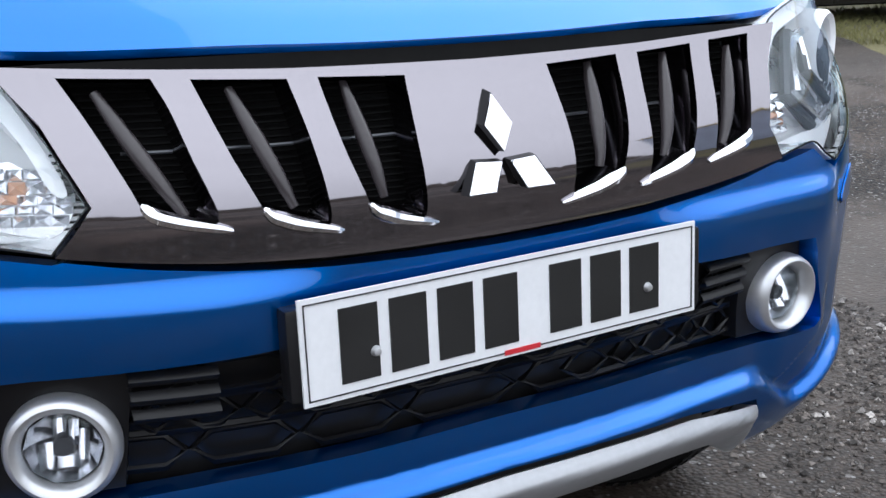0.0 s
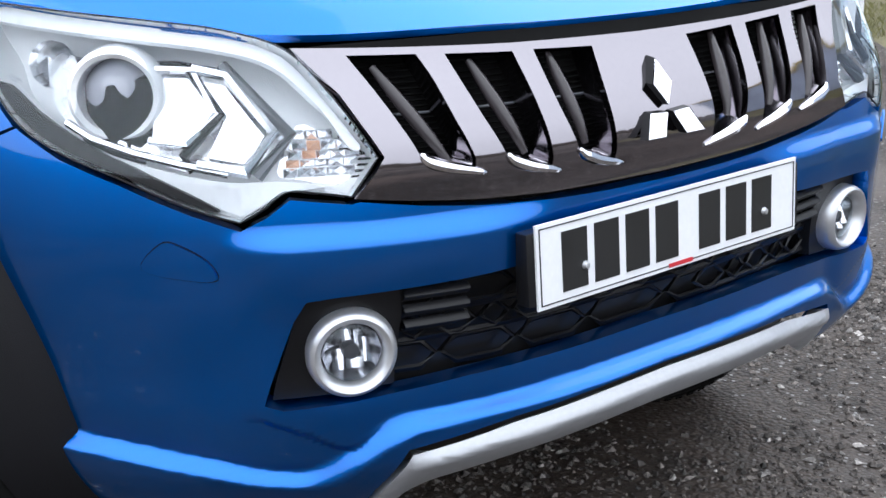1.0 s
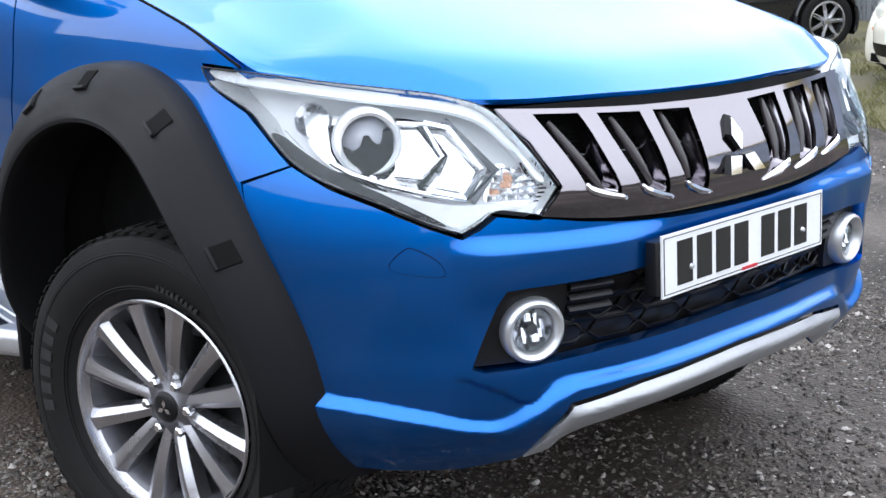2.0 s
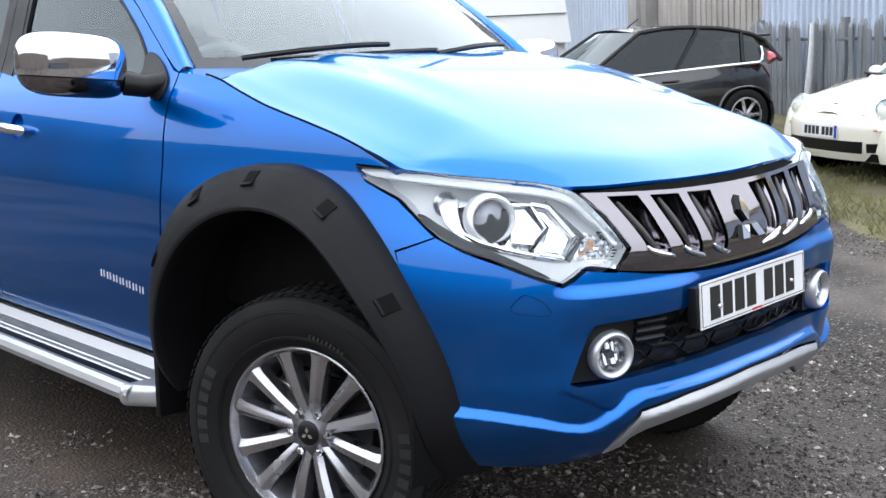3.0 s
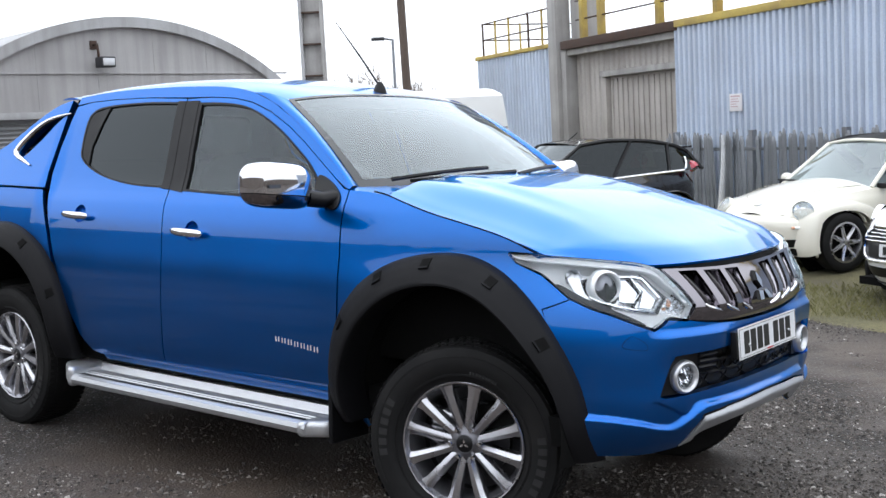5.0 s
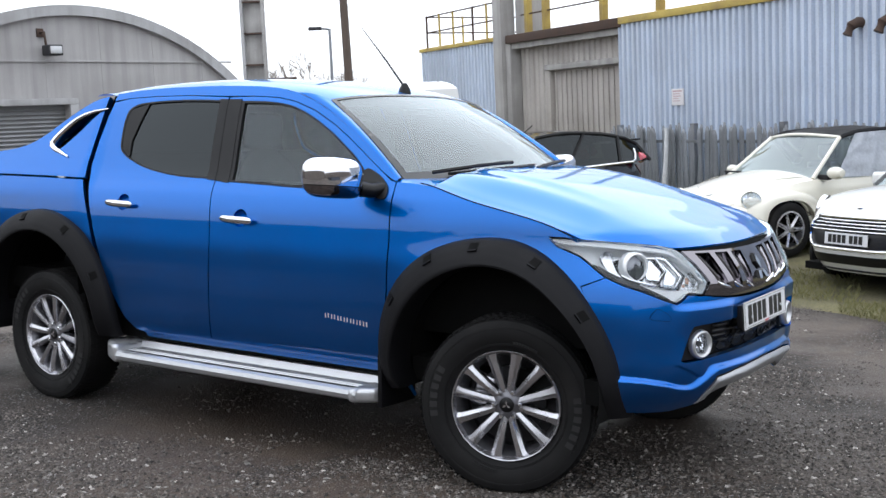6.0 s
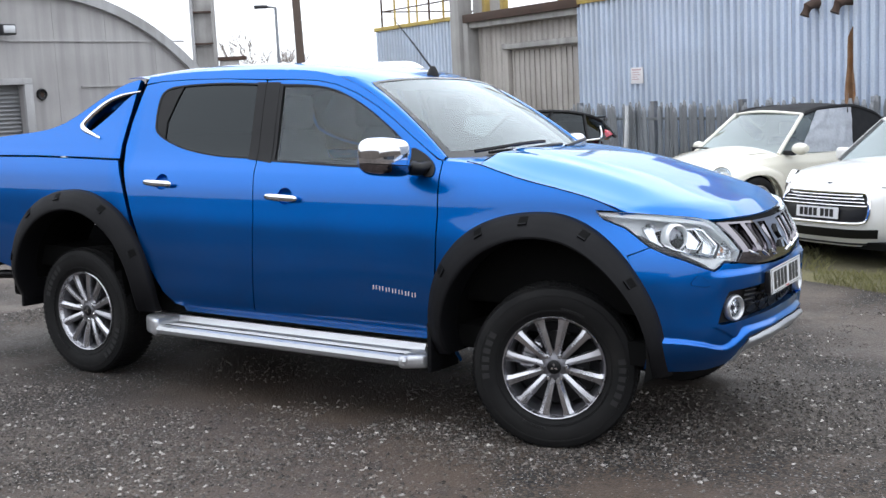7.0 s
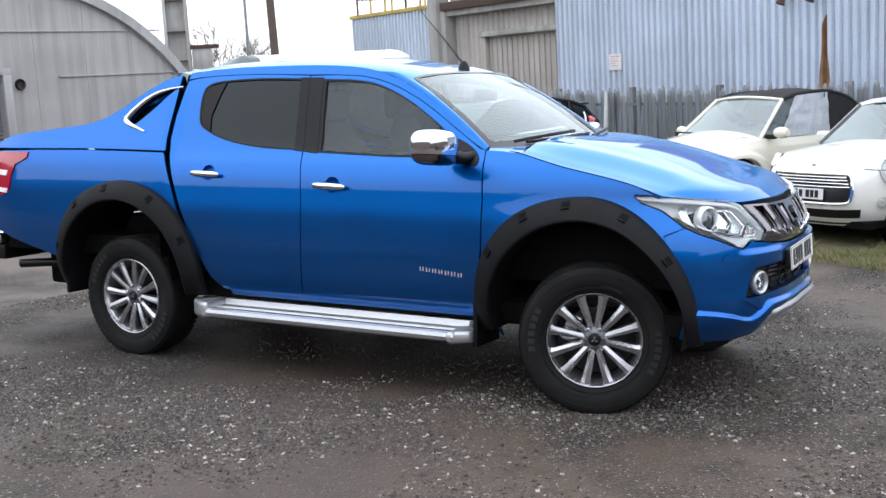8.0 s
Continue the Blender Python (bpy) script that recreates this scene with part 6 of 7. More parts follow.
def build_fence():
    """Palisade fence ahead of the shed; pales uneven, a few bent."""
    fence = thing("palisade_fence", WALL @ pose(0, -0.28, 0), "grey galvanised palisade fence, rusted and leaning in places", "fence", kind="structure")
    shapes = []
    for v in range(3):
        bm = bmesh.new()
        h = 1.27 + 0.025 * v

        def f(a, b, h=h):
            x = (a - 0.5) * 0.088
            z = -0.15 + (h + 0.15) * b
            if b > 0.95:
                x *= 1 - (b - 0.95) / 0.05 * 0.6
            return (x, -0.013 * math.sin(math.pi * a) ** 0.7, z)
        own = grid(f, 6, 18)
        bmesh.ops.solidify(own, geom=own.faces[:], thickness=0.003)
        me = bpy.data.meshes.new("pale")
        own.to_mesh(me)
        own.free()
        me.materials.append(STEEL)
        me.shade_smooth()
        shapes.append(me)
        bm.free()
    rng = random.Random(4)
    x, k = -1.35, 0
    while x < 7.0 and k < 120:
        ob = new("pale", shapes[k % 3])
        ob.parent = fence
        bent = -0.6 < x < 0.8
        ob.matrix_basis = pose(x, rng.uniform(-0.01, 0.01), rng.uniform(-0.06, 0.0), rng.uniform(-2, 2), rng.uniform(-5, 5) if bent else rng.uniform(-0.8, 0.8), rng.uniform(-8, 8))
        x += 0.098 if x < -0.4 else rng.uniform(0.092, 0.118)
        k += 1
    for z in (0.25, 1.05):
        part("fence_rail", box(-1.4, 7.0, 0.012, 0.05, z - 0.02, z + 0.02, 0.004), STEEL, fence)
    for xx in (-1.2, 0.55, 2.3, 4.4, 6.6):
        part("fence_post", box(xx - 0.04, xx + 0.04, 0.02, 0.10, -0.2, 1.30, 0.006), STEEL, fence)
    wrap = thing("plastic_wrapped_post", WALL @ pose(0.16, -0.40, 0), "leaning post wrapped in torn white plastic by the fence", "post")
    bm = bmesh.new()
    grid(lambda a, b: (0.02 * math.cos(2 * math.pi * b) * (1 + 2.0 * (1 - a) ** 2 + 0.3 * math.sin(9 * a + 7 * b)) - 0.16 * (1 - a) ** 1.5, 0.03 * math.sin(2 * math.pi * b) * (1 + 0.8 * (1 - a)), -0.15 + 1.40 * a), 24, 14, bm=bm)
    part("wrapping", bm, PLASTIC, wrap)


build_fence()

ARCH = pose(-16.43, 8.94, 0, 0, 0, 85)


def build_arch():
    hall = thing("arched_hall", ARCH, "grey plastered industrial hall with a rounded roof and roller door", "building", kind="structure")
    cx, zc, R = 0.45, -1.82, 5.79

    def rim(r, n=60):
        a0 = math.asin((-0.2 - zc) / r)
        return [(cx + r * math.cos(a0 + (math.pi - 2 * a0) * k / n), zc + r * math.sin(a0 + (math.pi - 2 * a0) * k / n)) for k in range(n + 1)]
    flat = lambda u, z: (u, 0.0, z)
    outline = rim(R - 0.14)
    # gable wall with the door opening cut to the ground
    poly = outline + [(-3.2, -0.2), (-3.2, 2.10), (0.19, 2.10), (0.19, -0.2)]
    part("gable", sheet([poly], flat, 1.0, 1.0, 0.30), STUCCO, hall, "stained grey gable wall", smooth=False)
    band = rim(R + 0.03) + rim(R - 0.17)[::-1]
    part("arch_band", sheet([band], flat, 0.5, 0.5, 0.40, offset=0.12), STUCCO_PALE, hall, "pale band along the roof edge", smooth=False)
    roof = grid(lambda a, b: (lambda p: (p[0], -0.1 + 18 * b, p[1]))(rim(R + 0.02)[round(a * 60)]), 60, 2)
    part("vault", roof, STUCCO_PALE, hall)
    fr = bmesh.new()
    box(0.19, 0.37, -0.07, 0.05, -0.2, 2.10, 0.008, 2, fr)
    box(-3.38, 0.37, -0.07, 0.05, 2.10, 2.22, 0.008, 2, fr)
    box(-3.38, -3.2, -0.07, 0.05, -0.2, 2.10, 0.008, 2, fr)
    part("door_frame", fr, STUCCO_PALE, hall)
    shutter = part("roller_door", box(-3.2, 0.19, 0.16, 0.18, -0.2, 2.10), SHUTTER, hall, "grey roller shutter")
    for k in range(28):
        z = -0.15 + k * 0.08
        sl = tube([(-3.19, 0.15, z), (0.18, 0.15, z)], 0.030, 6)
        part("slat", sl, SHUTTER, shutter)
    for x0, x1, z in ((-3.6, 4.2, 2.93), (1.5, 4.5, 2.02)):
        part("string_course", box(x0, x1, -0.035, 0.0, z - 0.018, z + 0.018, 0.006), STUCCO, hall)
    x = -3.9
    while x < 4.8:
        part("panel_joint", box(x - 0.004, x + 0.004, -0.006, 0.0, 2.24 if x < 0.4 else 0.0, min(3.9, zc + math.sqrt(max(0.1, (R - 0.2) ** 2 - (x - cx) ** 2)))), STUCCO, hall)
        x += 1.22
    lamp = thing("floodlight", ARCH, "weathered floodlight on the gable wall", "floodlight")
    hb = box(-0.34, -0.04, -0.36, -0.10, 3.02, 3.22, 0.03, 3)
    part("housing", hb, ALLOY_DARK, lamp)
    part("lamp_glass", box(-0.31, -0.07, -0.372, -0.355, 3.05, 3.19, 0.01), SILVER, lamp, "dull glass")
    part("bracket", tube([(-0.30, 0.0, 3.46), (-0.30, -0.16, 3.46), (-0.30, -0.2, 3.22)], 0.026, 8), RUST, lamp)
    part("wall_plate", box(-0.37, -0.23, -0.03, 0.0, 3.38, 3.54, 0.005), RUST, lamp)
    reel = thing("hose_reel", ARCH, "black round reel on the gable wall", "reel")
    part("ring", moved(lathe([(0.055, -0.05), (0.10, -0.06), (0.115, -0.03), (0.11, 0.0)], 24), Matrix.Translation((0.58, 0, 1.90))), BLACK, reel)
    part("boss", moved(lathe([(0.0, -0.03), (0.055, -0.02), (0.06, 0.0)], 16), Matrix.Translation((0.58, 0, 1.90))), RUST, reel)


build_arch()


def build_poles():
    col = thing("steel_column", pose(-18.9, 16.7, -0.1, 0, 0, 40), "tall pale grey steel column with stiffener plates", "column")
    part("web", box(-0.27, 0.27, 0.02, 0.10, 0, 9.0), CONCRETE, col)
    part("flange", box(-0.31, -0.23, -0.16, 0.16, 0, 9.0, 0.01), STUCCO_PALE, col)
    part("flange", box(0.23, 0.31, -0.16, 0.16, 0, 9.0, 0.01), CONCRETE, col)
    for z in (1.6, 2.4, 3.15, 3.95, 4.75, 5.6):
        part("stiffener", box(-0.23, 0.23, -0.15, 0.02, z, z + 0.04), RUST, col)
    part("bracket_beam", box(0.31, 1.05, -0.1, 0.1, 2.72, 2.82, 0.01), RUST, col)
    part("bracket_leg", box(0.35, 0.85, -0.06, 0.06, 2.2, 2.72, 0.01), CONCRETE, col)
    pole = thing("wooden_pole", pose(-15.6, 16.6, -0.1, 0, -1.0, 40), "leaning dark wooden utility pole", "pole")
    part("shaft", tube([(0, 0, 0), (0, 0, 3.5), (0, 0, 8.5)], [0.115, 0.10, 0.09], 14), WOOD, pole)
    lamp = thing("street_lamp", pose(-21.5, 22.6, -0.1, 0, 0, 45), "slim grey street lamp in the distance", "street lamp")
    part("mast", tube([(0, 0, 0), (0, 0, 4.5)], [0.06, 0.04], 8), STEEL, lamp)
    part("arm", tube([(0, 0, 4.48), (-0.30, 0, 4.52)], 0.03, 8), STEEL, lamp)
    part("head", box(-0.66, -0.24, -0.10, 0.10, 4.47, 4.57, 0.03), ALLOY_DARK, lamp)


build_poles()


def bare_tree(m, seed, height):
    """A leafless tree: tapered trunk, limbs and a haze of twigs with gaps."""
    rng = random.Random(seed)
    t = thing("bare_tree", m, "leafless distant tree with fine twigs", "tree", "distant trees")
    trunk, crown = bmesh.new(), bmesh.new()

    def grow(p, d, length, r, depth):
        pts, rs = [p], [r]
        for k in range(4):
            d = (d + Vector((rng.uniform(-0.2, 0.2), rng.uniform(-0.2, 0.2), rng.uniform(-0.05, 0.15)))).normalized()
            p = p + d * length / 4
            pts.append(p)
            rs.append(max(0.010, r * (1 - 0.16 * (k + 1))))
        tube(pts, rs, 6 if depth < 2 else 4, trunk if depth < 2 else crown)
        if depth < 4:
            for k in range(rng.randint(3, 4)):
                at = pts[rng.randint(2, 4)]
                a = rng.uniform(0, 2 * math.pi)
                nd = (d + Vector((math.cos(a), math.sin(a), rng.uniform(-0.2, 0.5))) * rng.uniform(0.5, 0.9)).normalized()
                grow(at, nd, length * rng.uniform(0.55, 0.75), rs[-1] * 0.8, depth + 1)
    grow(Vector((0, 0, 0)), Vector((0, 0, 1)), height * 0.42, 0.10, 0)
    part("trunk", trunk, TWIG, t)
    part("crown", crown, TWIG, t)


for k_, (bx, by, bh) in enumerate(((-35.2, 34.6, 4.3), (-34.75, 35.1, 4.9), (-34.2, 35.6, 5.4), (-33.6, 36.1, 4.8), (-33.05, 36.6, 4.6), (-27.8, 42.7, 5.0), (-27.2, 43.2, 5.6))):
    bare_tree(pose(bx, by, 0, 0, 0, 70 * k_), 11 + k_, bh)

# plain unseen walls, added behind the camera to close the yard and darken reflections
for name_, b_ in (("wall_south", (-30, 24, -17.3, -17.0, -0.6, 4.6)), ("wall_west", (-30.3, -30.0, -17, 1.0, -0.6, 6.5)), ("wall_east", (24.0, 24.3, -17, 30, -0.6, 2.4))):
    tagged(part(name_, box(*b_), FAR_WALL, None), "unseen plain wall added to shape the reflections", "wall", kind="structure")

# ---- grass verge and loose stones ----
GRASS_SOIL = material("rough_grass", (0.115, 0.105, 0.050), rough=0.95, spread=0.5, scale=1.6, fine=50, bump=0.02, bump_scale=60, dirt=(0.10, 0.085, 0.065), dirt_amount=0.8)
BLADE = material("grass_blade", (0.165, 0.160, 0.062), rough=0.8, spread=0.35, scale=1.0, fine=20)


def verge_line(a):
    return 0.24 * noise.noise(Vector((a * 0.9, 3.1, 0)))


def build_verge():
    def f(a, b):
        lx = -9 + 20 * a
        edge = -4.02 + verge_line(lx)
        ly = edge + (-0.2 - edge) * b
        w = WALL @ Vector((lx, ly, 0))
        lift = 0.03 * ease(0, 0.06, b) - 0.03
        return (w.x, w.y, ground_z(w.x, w.y) + 0.022 + lift + 0.02 * noise.noise(Vector((w.x * 2, w.y * 2, 5))) * ease(0, 0.1, b))
    tagged(part("verge", grid(f, 80, 40), GRASS_SOIL, None), "rough worn grass verge under the parked cars", "grass", kind="structure")
    rng = random.Random(8)
    verts, faces = [], []
    count = 0
    while count < 26000:
        lx = rng.uniform(-6, 9)
        edge = -4.02 + verge_line(lx)
        ly = edge + abs(rng.gauss(0, 1.0)) * 1.3
        if ly > -0.3:
            continue
        if noise.noise(Vector((lx * 1.3, ly * 1.3, 9))) < -0.12:
            continue
        w = WALL @ Vector((lx, ly, 0))
        z = ground_z(w.x, w.y) + 0.01
        a = rng.uniform(0, 2 * math.pi)
        h = rng.uniform(0.025, 0.075)
        dx, dy = math.cos(a), math.sin(a)
        lean = rng.uniform(0.2, 0.9) * h
        n = len(verts)
        verts += [(w.x - dy * 0.004, w.y + dx * 0.004, z), (w.x + dy * 0.004, w.y - dx * 0.004, z), (w.x + dx * lean * 0.4, w.y + dy * lean * 0.4, z + h * 0.65), (w.x + dx * lean, w.y + dy * lean, z + h)]
        faces += [(n, n + 1, n + 2), (n + 1, n + 3, n + 2)]
        count += 1
    me = bpy.data.meshes.new("grass")
    me.from_pydata(verts, [], faces)
    me.materials.append(BLADE)
    tagged(new("grass", me), "short tufted yellow-green grass", "grass", kind="stuff")


build_verge()


def build_stones():
    """Loose angular chips over the yard, in drifts, thickest ahead of the nose and in the foreground."""
    rng = random.Random(3)
    for name, amount, lo, hi, mat in (("gravel_chips", 185000, 0.0030, 0.0105, STONE), ("pale_stones", 9500, 0.003, 0.0135, PALE_STONE)):
        verts, faces, made = [], [], 0
        while made < amount:
            x, y = rng.uniform(-5.2, 4.6), rng.uniform(-5.0, 5.2)
            if -4.1 < x < -0.4 and -0.75 < y < 0.85 and rng.random() < 0.7:
                continue
            dense = 1.5 * noise.noise(Vector((x * 0.8, y * 0.8, 2.0))) + 0.6 * noise.noise(Vector((x * 2.7, y * 2.7, 4.0))) + 0.15 * ease(-0.5, 1.5, x)
            dense += 0.8 * math.exp(-((x - 0.7) / 1.0) ** 2 - ((y - 0.1) / 1.3) ** 2) - 0.45 * ease(1.5, 2.4, y)
            if rng.random() > 0.24 + dense:
                continue
            r = lo + (hi - lo) * rng.random() ** 2.4
            sx, sy, sz = r * rng.uniform(0.8, 1.5), r * rng.uniform(0.7, 1.2), r * rng.uniform(0.4, 0.85)
            a = rng.uniform(0, 6.28)
            c, s = math.cos(a), math.sin(a)
            z = ground_z(x, y) + 0.012 * noise.noise(Vector((x * 0.7, y * 0.7, 0))) + sz * 0.35
            n = len(verts)
            # a broken flake: four-sided belt, a slanting facet above and a point below
            tilt = rng.uniform(-0.5, 0.5)
            for px, py, pz in ((1, 0.2, 0), (0.1, 1, 0.1), (-1, -0.1, 0), (-0.2, -1, -0.1), (0.45, 0.25, 0.9 + tilt), (-0.45, -0.2, 0.9 - tilt)):
                px, py = px * sx * rng.uniform(0.7, 1.25), py * sy * rng.uniform(0.7, 1.25)
                verts.append((x + px * c - py * s, y + px * s + py * c, z + pz * sz))
            faces += [(n, n + 1, n + 4), (n + 1, n + 5, n + 4), (n + 1, n + 2, n + 5), (n + 2, n + 3, n + 5), (n + 3, n, n + 4), (n + 3, n + 4, n + 5), (n, n + 3, n + 2, n + 1)]
            made += 1
        me = bpy.data.meshes.new(name)
        me.from_pydata(verts, [], faces)
        me.materials.append(mat)
        tagged(new(name, me), "scattered loose stone chips on the yard", "gravel", kind="stuff")


build_stones()

# ---- parked vehicles ----
SEAM = material("paint_seam", (0.33, 0.31, 0.26), rough=0.6, spread=0.1, scale=20)
CREAM = material("cream_car_paint", (0.76, 0.73, 0.63), rough=0.35, spread=0.03, scale=3, fine=400, coat=0.8)
WHITE = material("white_car_paint", (0.76, 0.76, 0.74), rough=0.32, spread=0.03, scale=3, fine=400, coat=0.8)
BLACK_PAINT = material("black_car_paint", (0.010, 0.010, 0.012), rough=0.25, spread=0.05, scale=3, fine=400, coat=1.0)
SOFT_TOP = material("black_canvas", (0.012, 0.012, 0.014), rough=0.9, spread=0.2, scale=8, fine=300, bump=0.001)
# Pale diffuse share in the panes, for the sky's reflection.
CAR_GLASS = sky_veiled(glass("car_glass", (0.45, 0.54, 0.54), 0.95, ior=2.0), 0.10)
CAR_GLASS_DARK = glass("car_glass_dark", (0.05, 0.055, 0.06), 0.9)
FILM = film("clear_plastic_film", (0.66, 0.69, 0.76), 0.62)
FACING = 243.0


class Shell:
    """A rounded car body: plan outline by angle, heights by z; x ahead from the front axle."""

    def __init__(self, front, back, half, sill, top, power=4.0, flare=None):
        self.front, self.back, self.half, self.sill, self.top, self.power = front, back, half, sill, hermite(top), power
        self.swell = hermite(flare or [(0.0, 0.90), (0.25, 0.975), (0.5, 1.0), (0.8, 0.985), (1.0, 0.93)])

    def at(self, u, z):
        """u: 0 at the nose, 1 at the tail, on the left side (negative: right side)."""
        s = 1 if u >= 0 else -1
        th = math.pi * min(1.0, abs(u))
        mid, a = (self.front - self.back) / 2, (self.front + self.back) / 2
        x0 = mid + a * math.copysign(abs(math.cos(th)) ** (2 / self.power), math.cos(th))
        zt = self.top(x0)
        k = self.swell(max(0.0, min(1.0, (z - self.sill) / max(0.05, zt - self.sill))))
        x = mid + (x0 - mid) * (0.94 + 0.06 * (k - 0.9) / 0.1)
        return Vector((x, s * self.half * k * abs(math.sin(th)) ** (2 / self.power), z))

    def side(self, a, b):
        p = self.at(a, self.sill)
        mid, w = (self.front - self.back) / 2, (self.front + self.back) / 2
        x0 = mid + w * math.copysign(abs(math.cos(math.pi * abs(a))) ** (2 / self.power), math.cos(math.pi * abs(a)))
        return self.at(a, self.sill + (self.top(x0) - self.sill) * b)

    def spot(self, u, z, off=0.0):
        p = self.at(u, z)
        h = 2e-3
        n = (self.at(u + h, z) - self.at(u - h, z)).cross(self.at(u, z + h) - self.at(u, z - h)).normalized()
        if n.dot(p - Vector(((self.front - self.back) / 2, 0, z))) < 0:
            n = -n
        return p + n * off


def small_wheel(parent, x, y, r, rim, s, turn=0.0):
    holder = part("wheel", moved(lathe([(rim, -0.09), (rim + 0.02, -0.10), (r - 0.04, -0.105), (r - 0.01, -0.09), (r, -0.05), (r, 0.05), (r - 0.02, 0.10), (rim, 0.10)], 36), pose(x, y, r, 0, 0, (180 if s < 0 else 0) + turn)), RUBBER, parent, "black tyre on an alloy wheel")
    m = pose(x, y, r, 0, 0, (180 if s < 0 else 0) + turn)
    part("rim", moved(lathe([(rim + 0.008, -0.098), (rim - 0.012, -0.10), (rim - 0.03, -0.05), (rim - 0.03, 0.08)], 32), m), ALLOY, holder)
    part("rim_back", moved(lathe([(0.0, -0.02), (rim - 0.02, -0.02)], 24), m), DARK, holder)
    for k in range(7):
        a = 2 * math.pi * k / 7
        sp = grid(lambda t, q: (lambda rr, w: (rr * math.cos(a) - w * math.sin(a), -0.085 + 0.02 * (q > 0.4 and q < 0.6) * -1, rr * math.sin(a) + w * math.cos(a)))(0.03 + (rim - 0.04) * t, (q - 0.5) * (0.055 - 0.02 * t)), 4, 4)
        part("spoke", moved(sp, m), ALLOY, holder)
    part("hub", moved(lathe([(0.0, -0.10), (0.04, -0.095), (0.05, -0.07)], 16), m), ALLOY, holder)


def body_shell(shell, car, paint, wheels, r_arch, crown=0.05, steps=160, levels=20, name="body"):
    bm = grid(lambda a, b: shell.side(2 * a - 1, b), steps, levels)
    dead = []
    for f in bm.faces:
        c = f.calc_center_median()
        for (wx, wr) in wheels:
            if (c.x - wx) ** 2 + (c.z - wr) ** 2 < r_arch ** 2 and abs(c.y) > shell.half * 0.6:
                dead.append(f)
                break
    bmesh.ops.delete(bm, geom=dead, context="FACES")
    body = part(name, bm, paint, car)

    def deck(a, b):
        x0 = -shell.back * 0.999 + (shell.front + shell.back) * 0.998 * a
        mid, w = (shell.front - shell.back) / 2, (shell.front + shell.back) / 2
        y = shell.half * shell.swell(1.0) * max(0.0, 1 - abs((x0 - mid) / w) ** shell.power) ** (1 / shell.power)
        t = 2 * b - 1
        x = mid + (x0 - mid) * (0.94 + 0.06 * (shell.swell(1.0) - 0.9) / 0.1)
        return (x, y * t, shell.top(x0) + crown * (1 - t * t) * min(1.0, y / shell.half * 1.5))
    part("deck", grid(deck, 60, 20), paint, body)
    for (wx, wr) in wheels:
        for s in SIDES:
            y = shell.half * 0.985
            pts = [(wx + r_arch * math.cos(radians(a)), s * y, wr + r_arch * math.sin(radians(a))) for a in range(-20, 201, 10)]
            part("arch_lip", tube(pts, 0.022, 6), paint, body)
            part("arch_well", grid(lambda a, b: (wx + (r_arch + 0.01) * math.cos(radians(-25 + 230 * a)), s * (y - 0.3 * b), wr + (r_arch + 0.01) * math.sin(radians(-25 + 230 * a))), 20, 2), DARK, body)
            part("well_wall", moved(lathe([(0.0, 0.0), (r_arch, 0.0)], 24), pose(wx, s * (y - 0.28), wr)), DARK, body)
    part("floor_pan", box(-shell.back * 0.9, shell.front * 0.8, -shell.half * 0.8, shell.half * 0.8, shell.sill - 0.02, shell.sill + 0.05), DARK, body)
    return body


def cabin(car, body, base, roof, half_low, half_top, roof_mat, glass_mat, pillar_mat, zlow, pillars, rail_mat=None):
    """Greenhouse: base (x front, x back), roof line knots, upright pillars at given shares of its length."""
    zr = hermite(roof)
    x0, x1 = base
    rx = [k[0] for k in roof]

    def wall(a, b, s=1):
        # a along the car, b from the belt to the roof
        xt = max(rx) + (min(rx) - max(rx)) * a
        xb = x0 + (x1 - x0) * a
        z = zlow(xb) + (zr(xt) - zlow(xb)) * b
        return Vector((xb + (xt - xb) * b, s * (half_low + (half_top - half_low) * b), z))
    for s in SIDES:
        part("side_glass", grid(lambda a, b: wall(a, b * 0.97, s), 16, 4), glass_mat, car).visible_shadow = False
        for a in pillars:
            part("pillar", tube([wall(a, k / 5, s) * 1.0 + Vector((0, 0.004 * s, 0)) for k in range(6)], 0.024, 6), pillar_mat, body)
        part("roof_rail", tube([wall(k / 16, 1.0, s) for k in range(17)], 0.028, 6), rail_mat or pillar_mat, body)
    front = lambda a, b: wall(0, b, 1).lerp(wall(0, b, -1), a) + Vector((0.10 * math.sin(math.pi * a), 0, 0.02 * math.sin(math.pi * a) * b))
    back = lambda a, b: wall(1, b, 1).lerp(wall(1, b, -1), a) - Vector((0.06 * math.sin(math.pi * a), 0, 0))
    part("windscreen", grid(front, 12, 6), glass_mat, car).visible_shadow = False
    part("rear_glass", grid(back, 12, 6), glass_mat, car).visible_shadow = False
    top = grid(lambda a, b: wall(a, 1.0, 1).lerp(wall(a, 1.0, -1), b) + Vector((0.10 * math.sin(math.pi * b) * (1 - a) ** 6, 0, 0.045 * math.sin(math.pi * b))), 16, 14)
    part("roof", top, roof_mat, body)
    part("dash", box(x0 - 0.45, x0 - 0.12, -half_low + 0.06, half_low - 0.06, zlow(x0) - 0.15, zlow(x0) - 0.0, 0.03), TRIM, body)
    for y in (-0.35, 0.35):
        xs = x0 + (x1 - x0) * 0.50
        part("seat", box(xs - 0.16, xs, y - 0.22, y + 0.22, zlow(xs) - 0.45, zlow(xs) + 0.16, 0.06), SEAT, body)
        part("seat_head", box(xs - 0.20, xs - 0.10, y - 0.12, y + 0.12, zlow(xs) + 0.18, zlow(xs) + 0.36, 0.04), SEAT, body)
    return wall


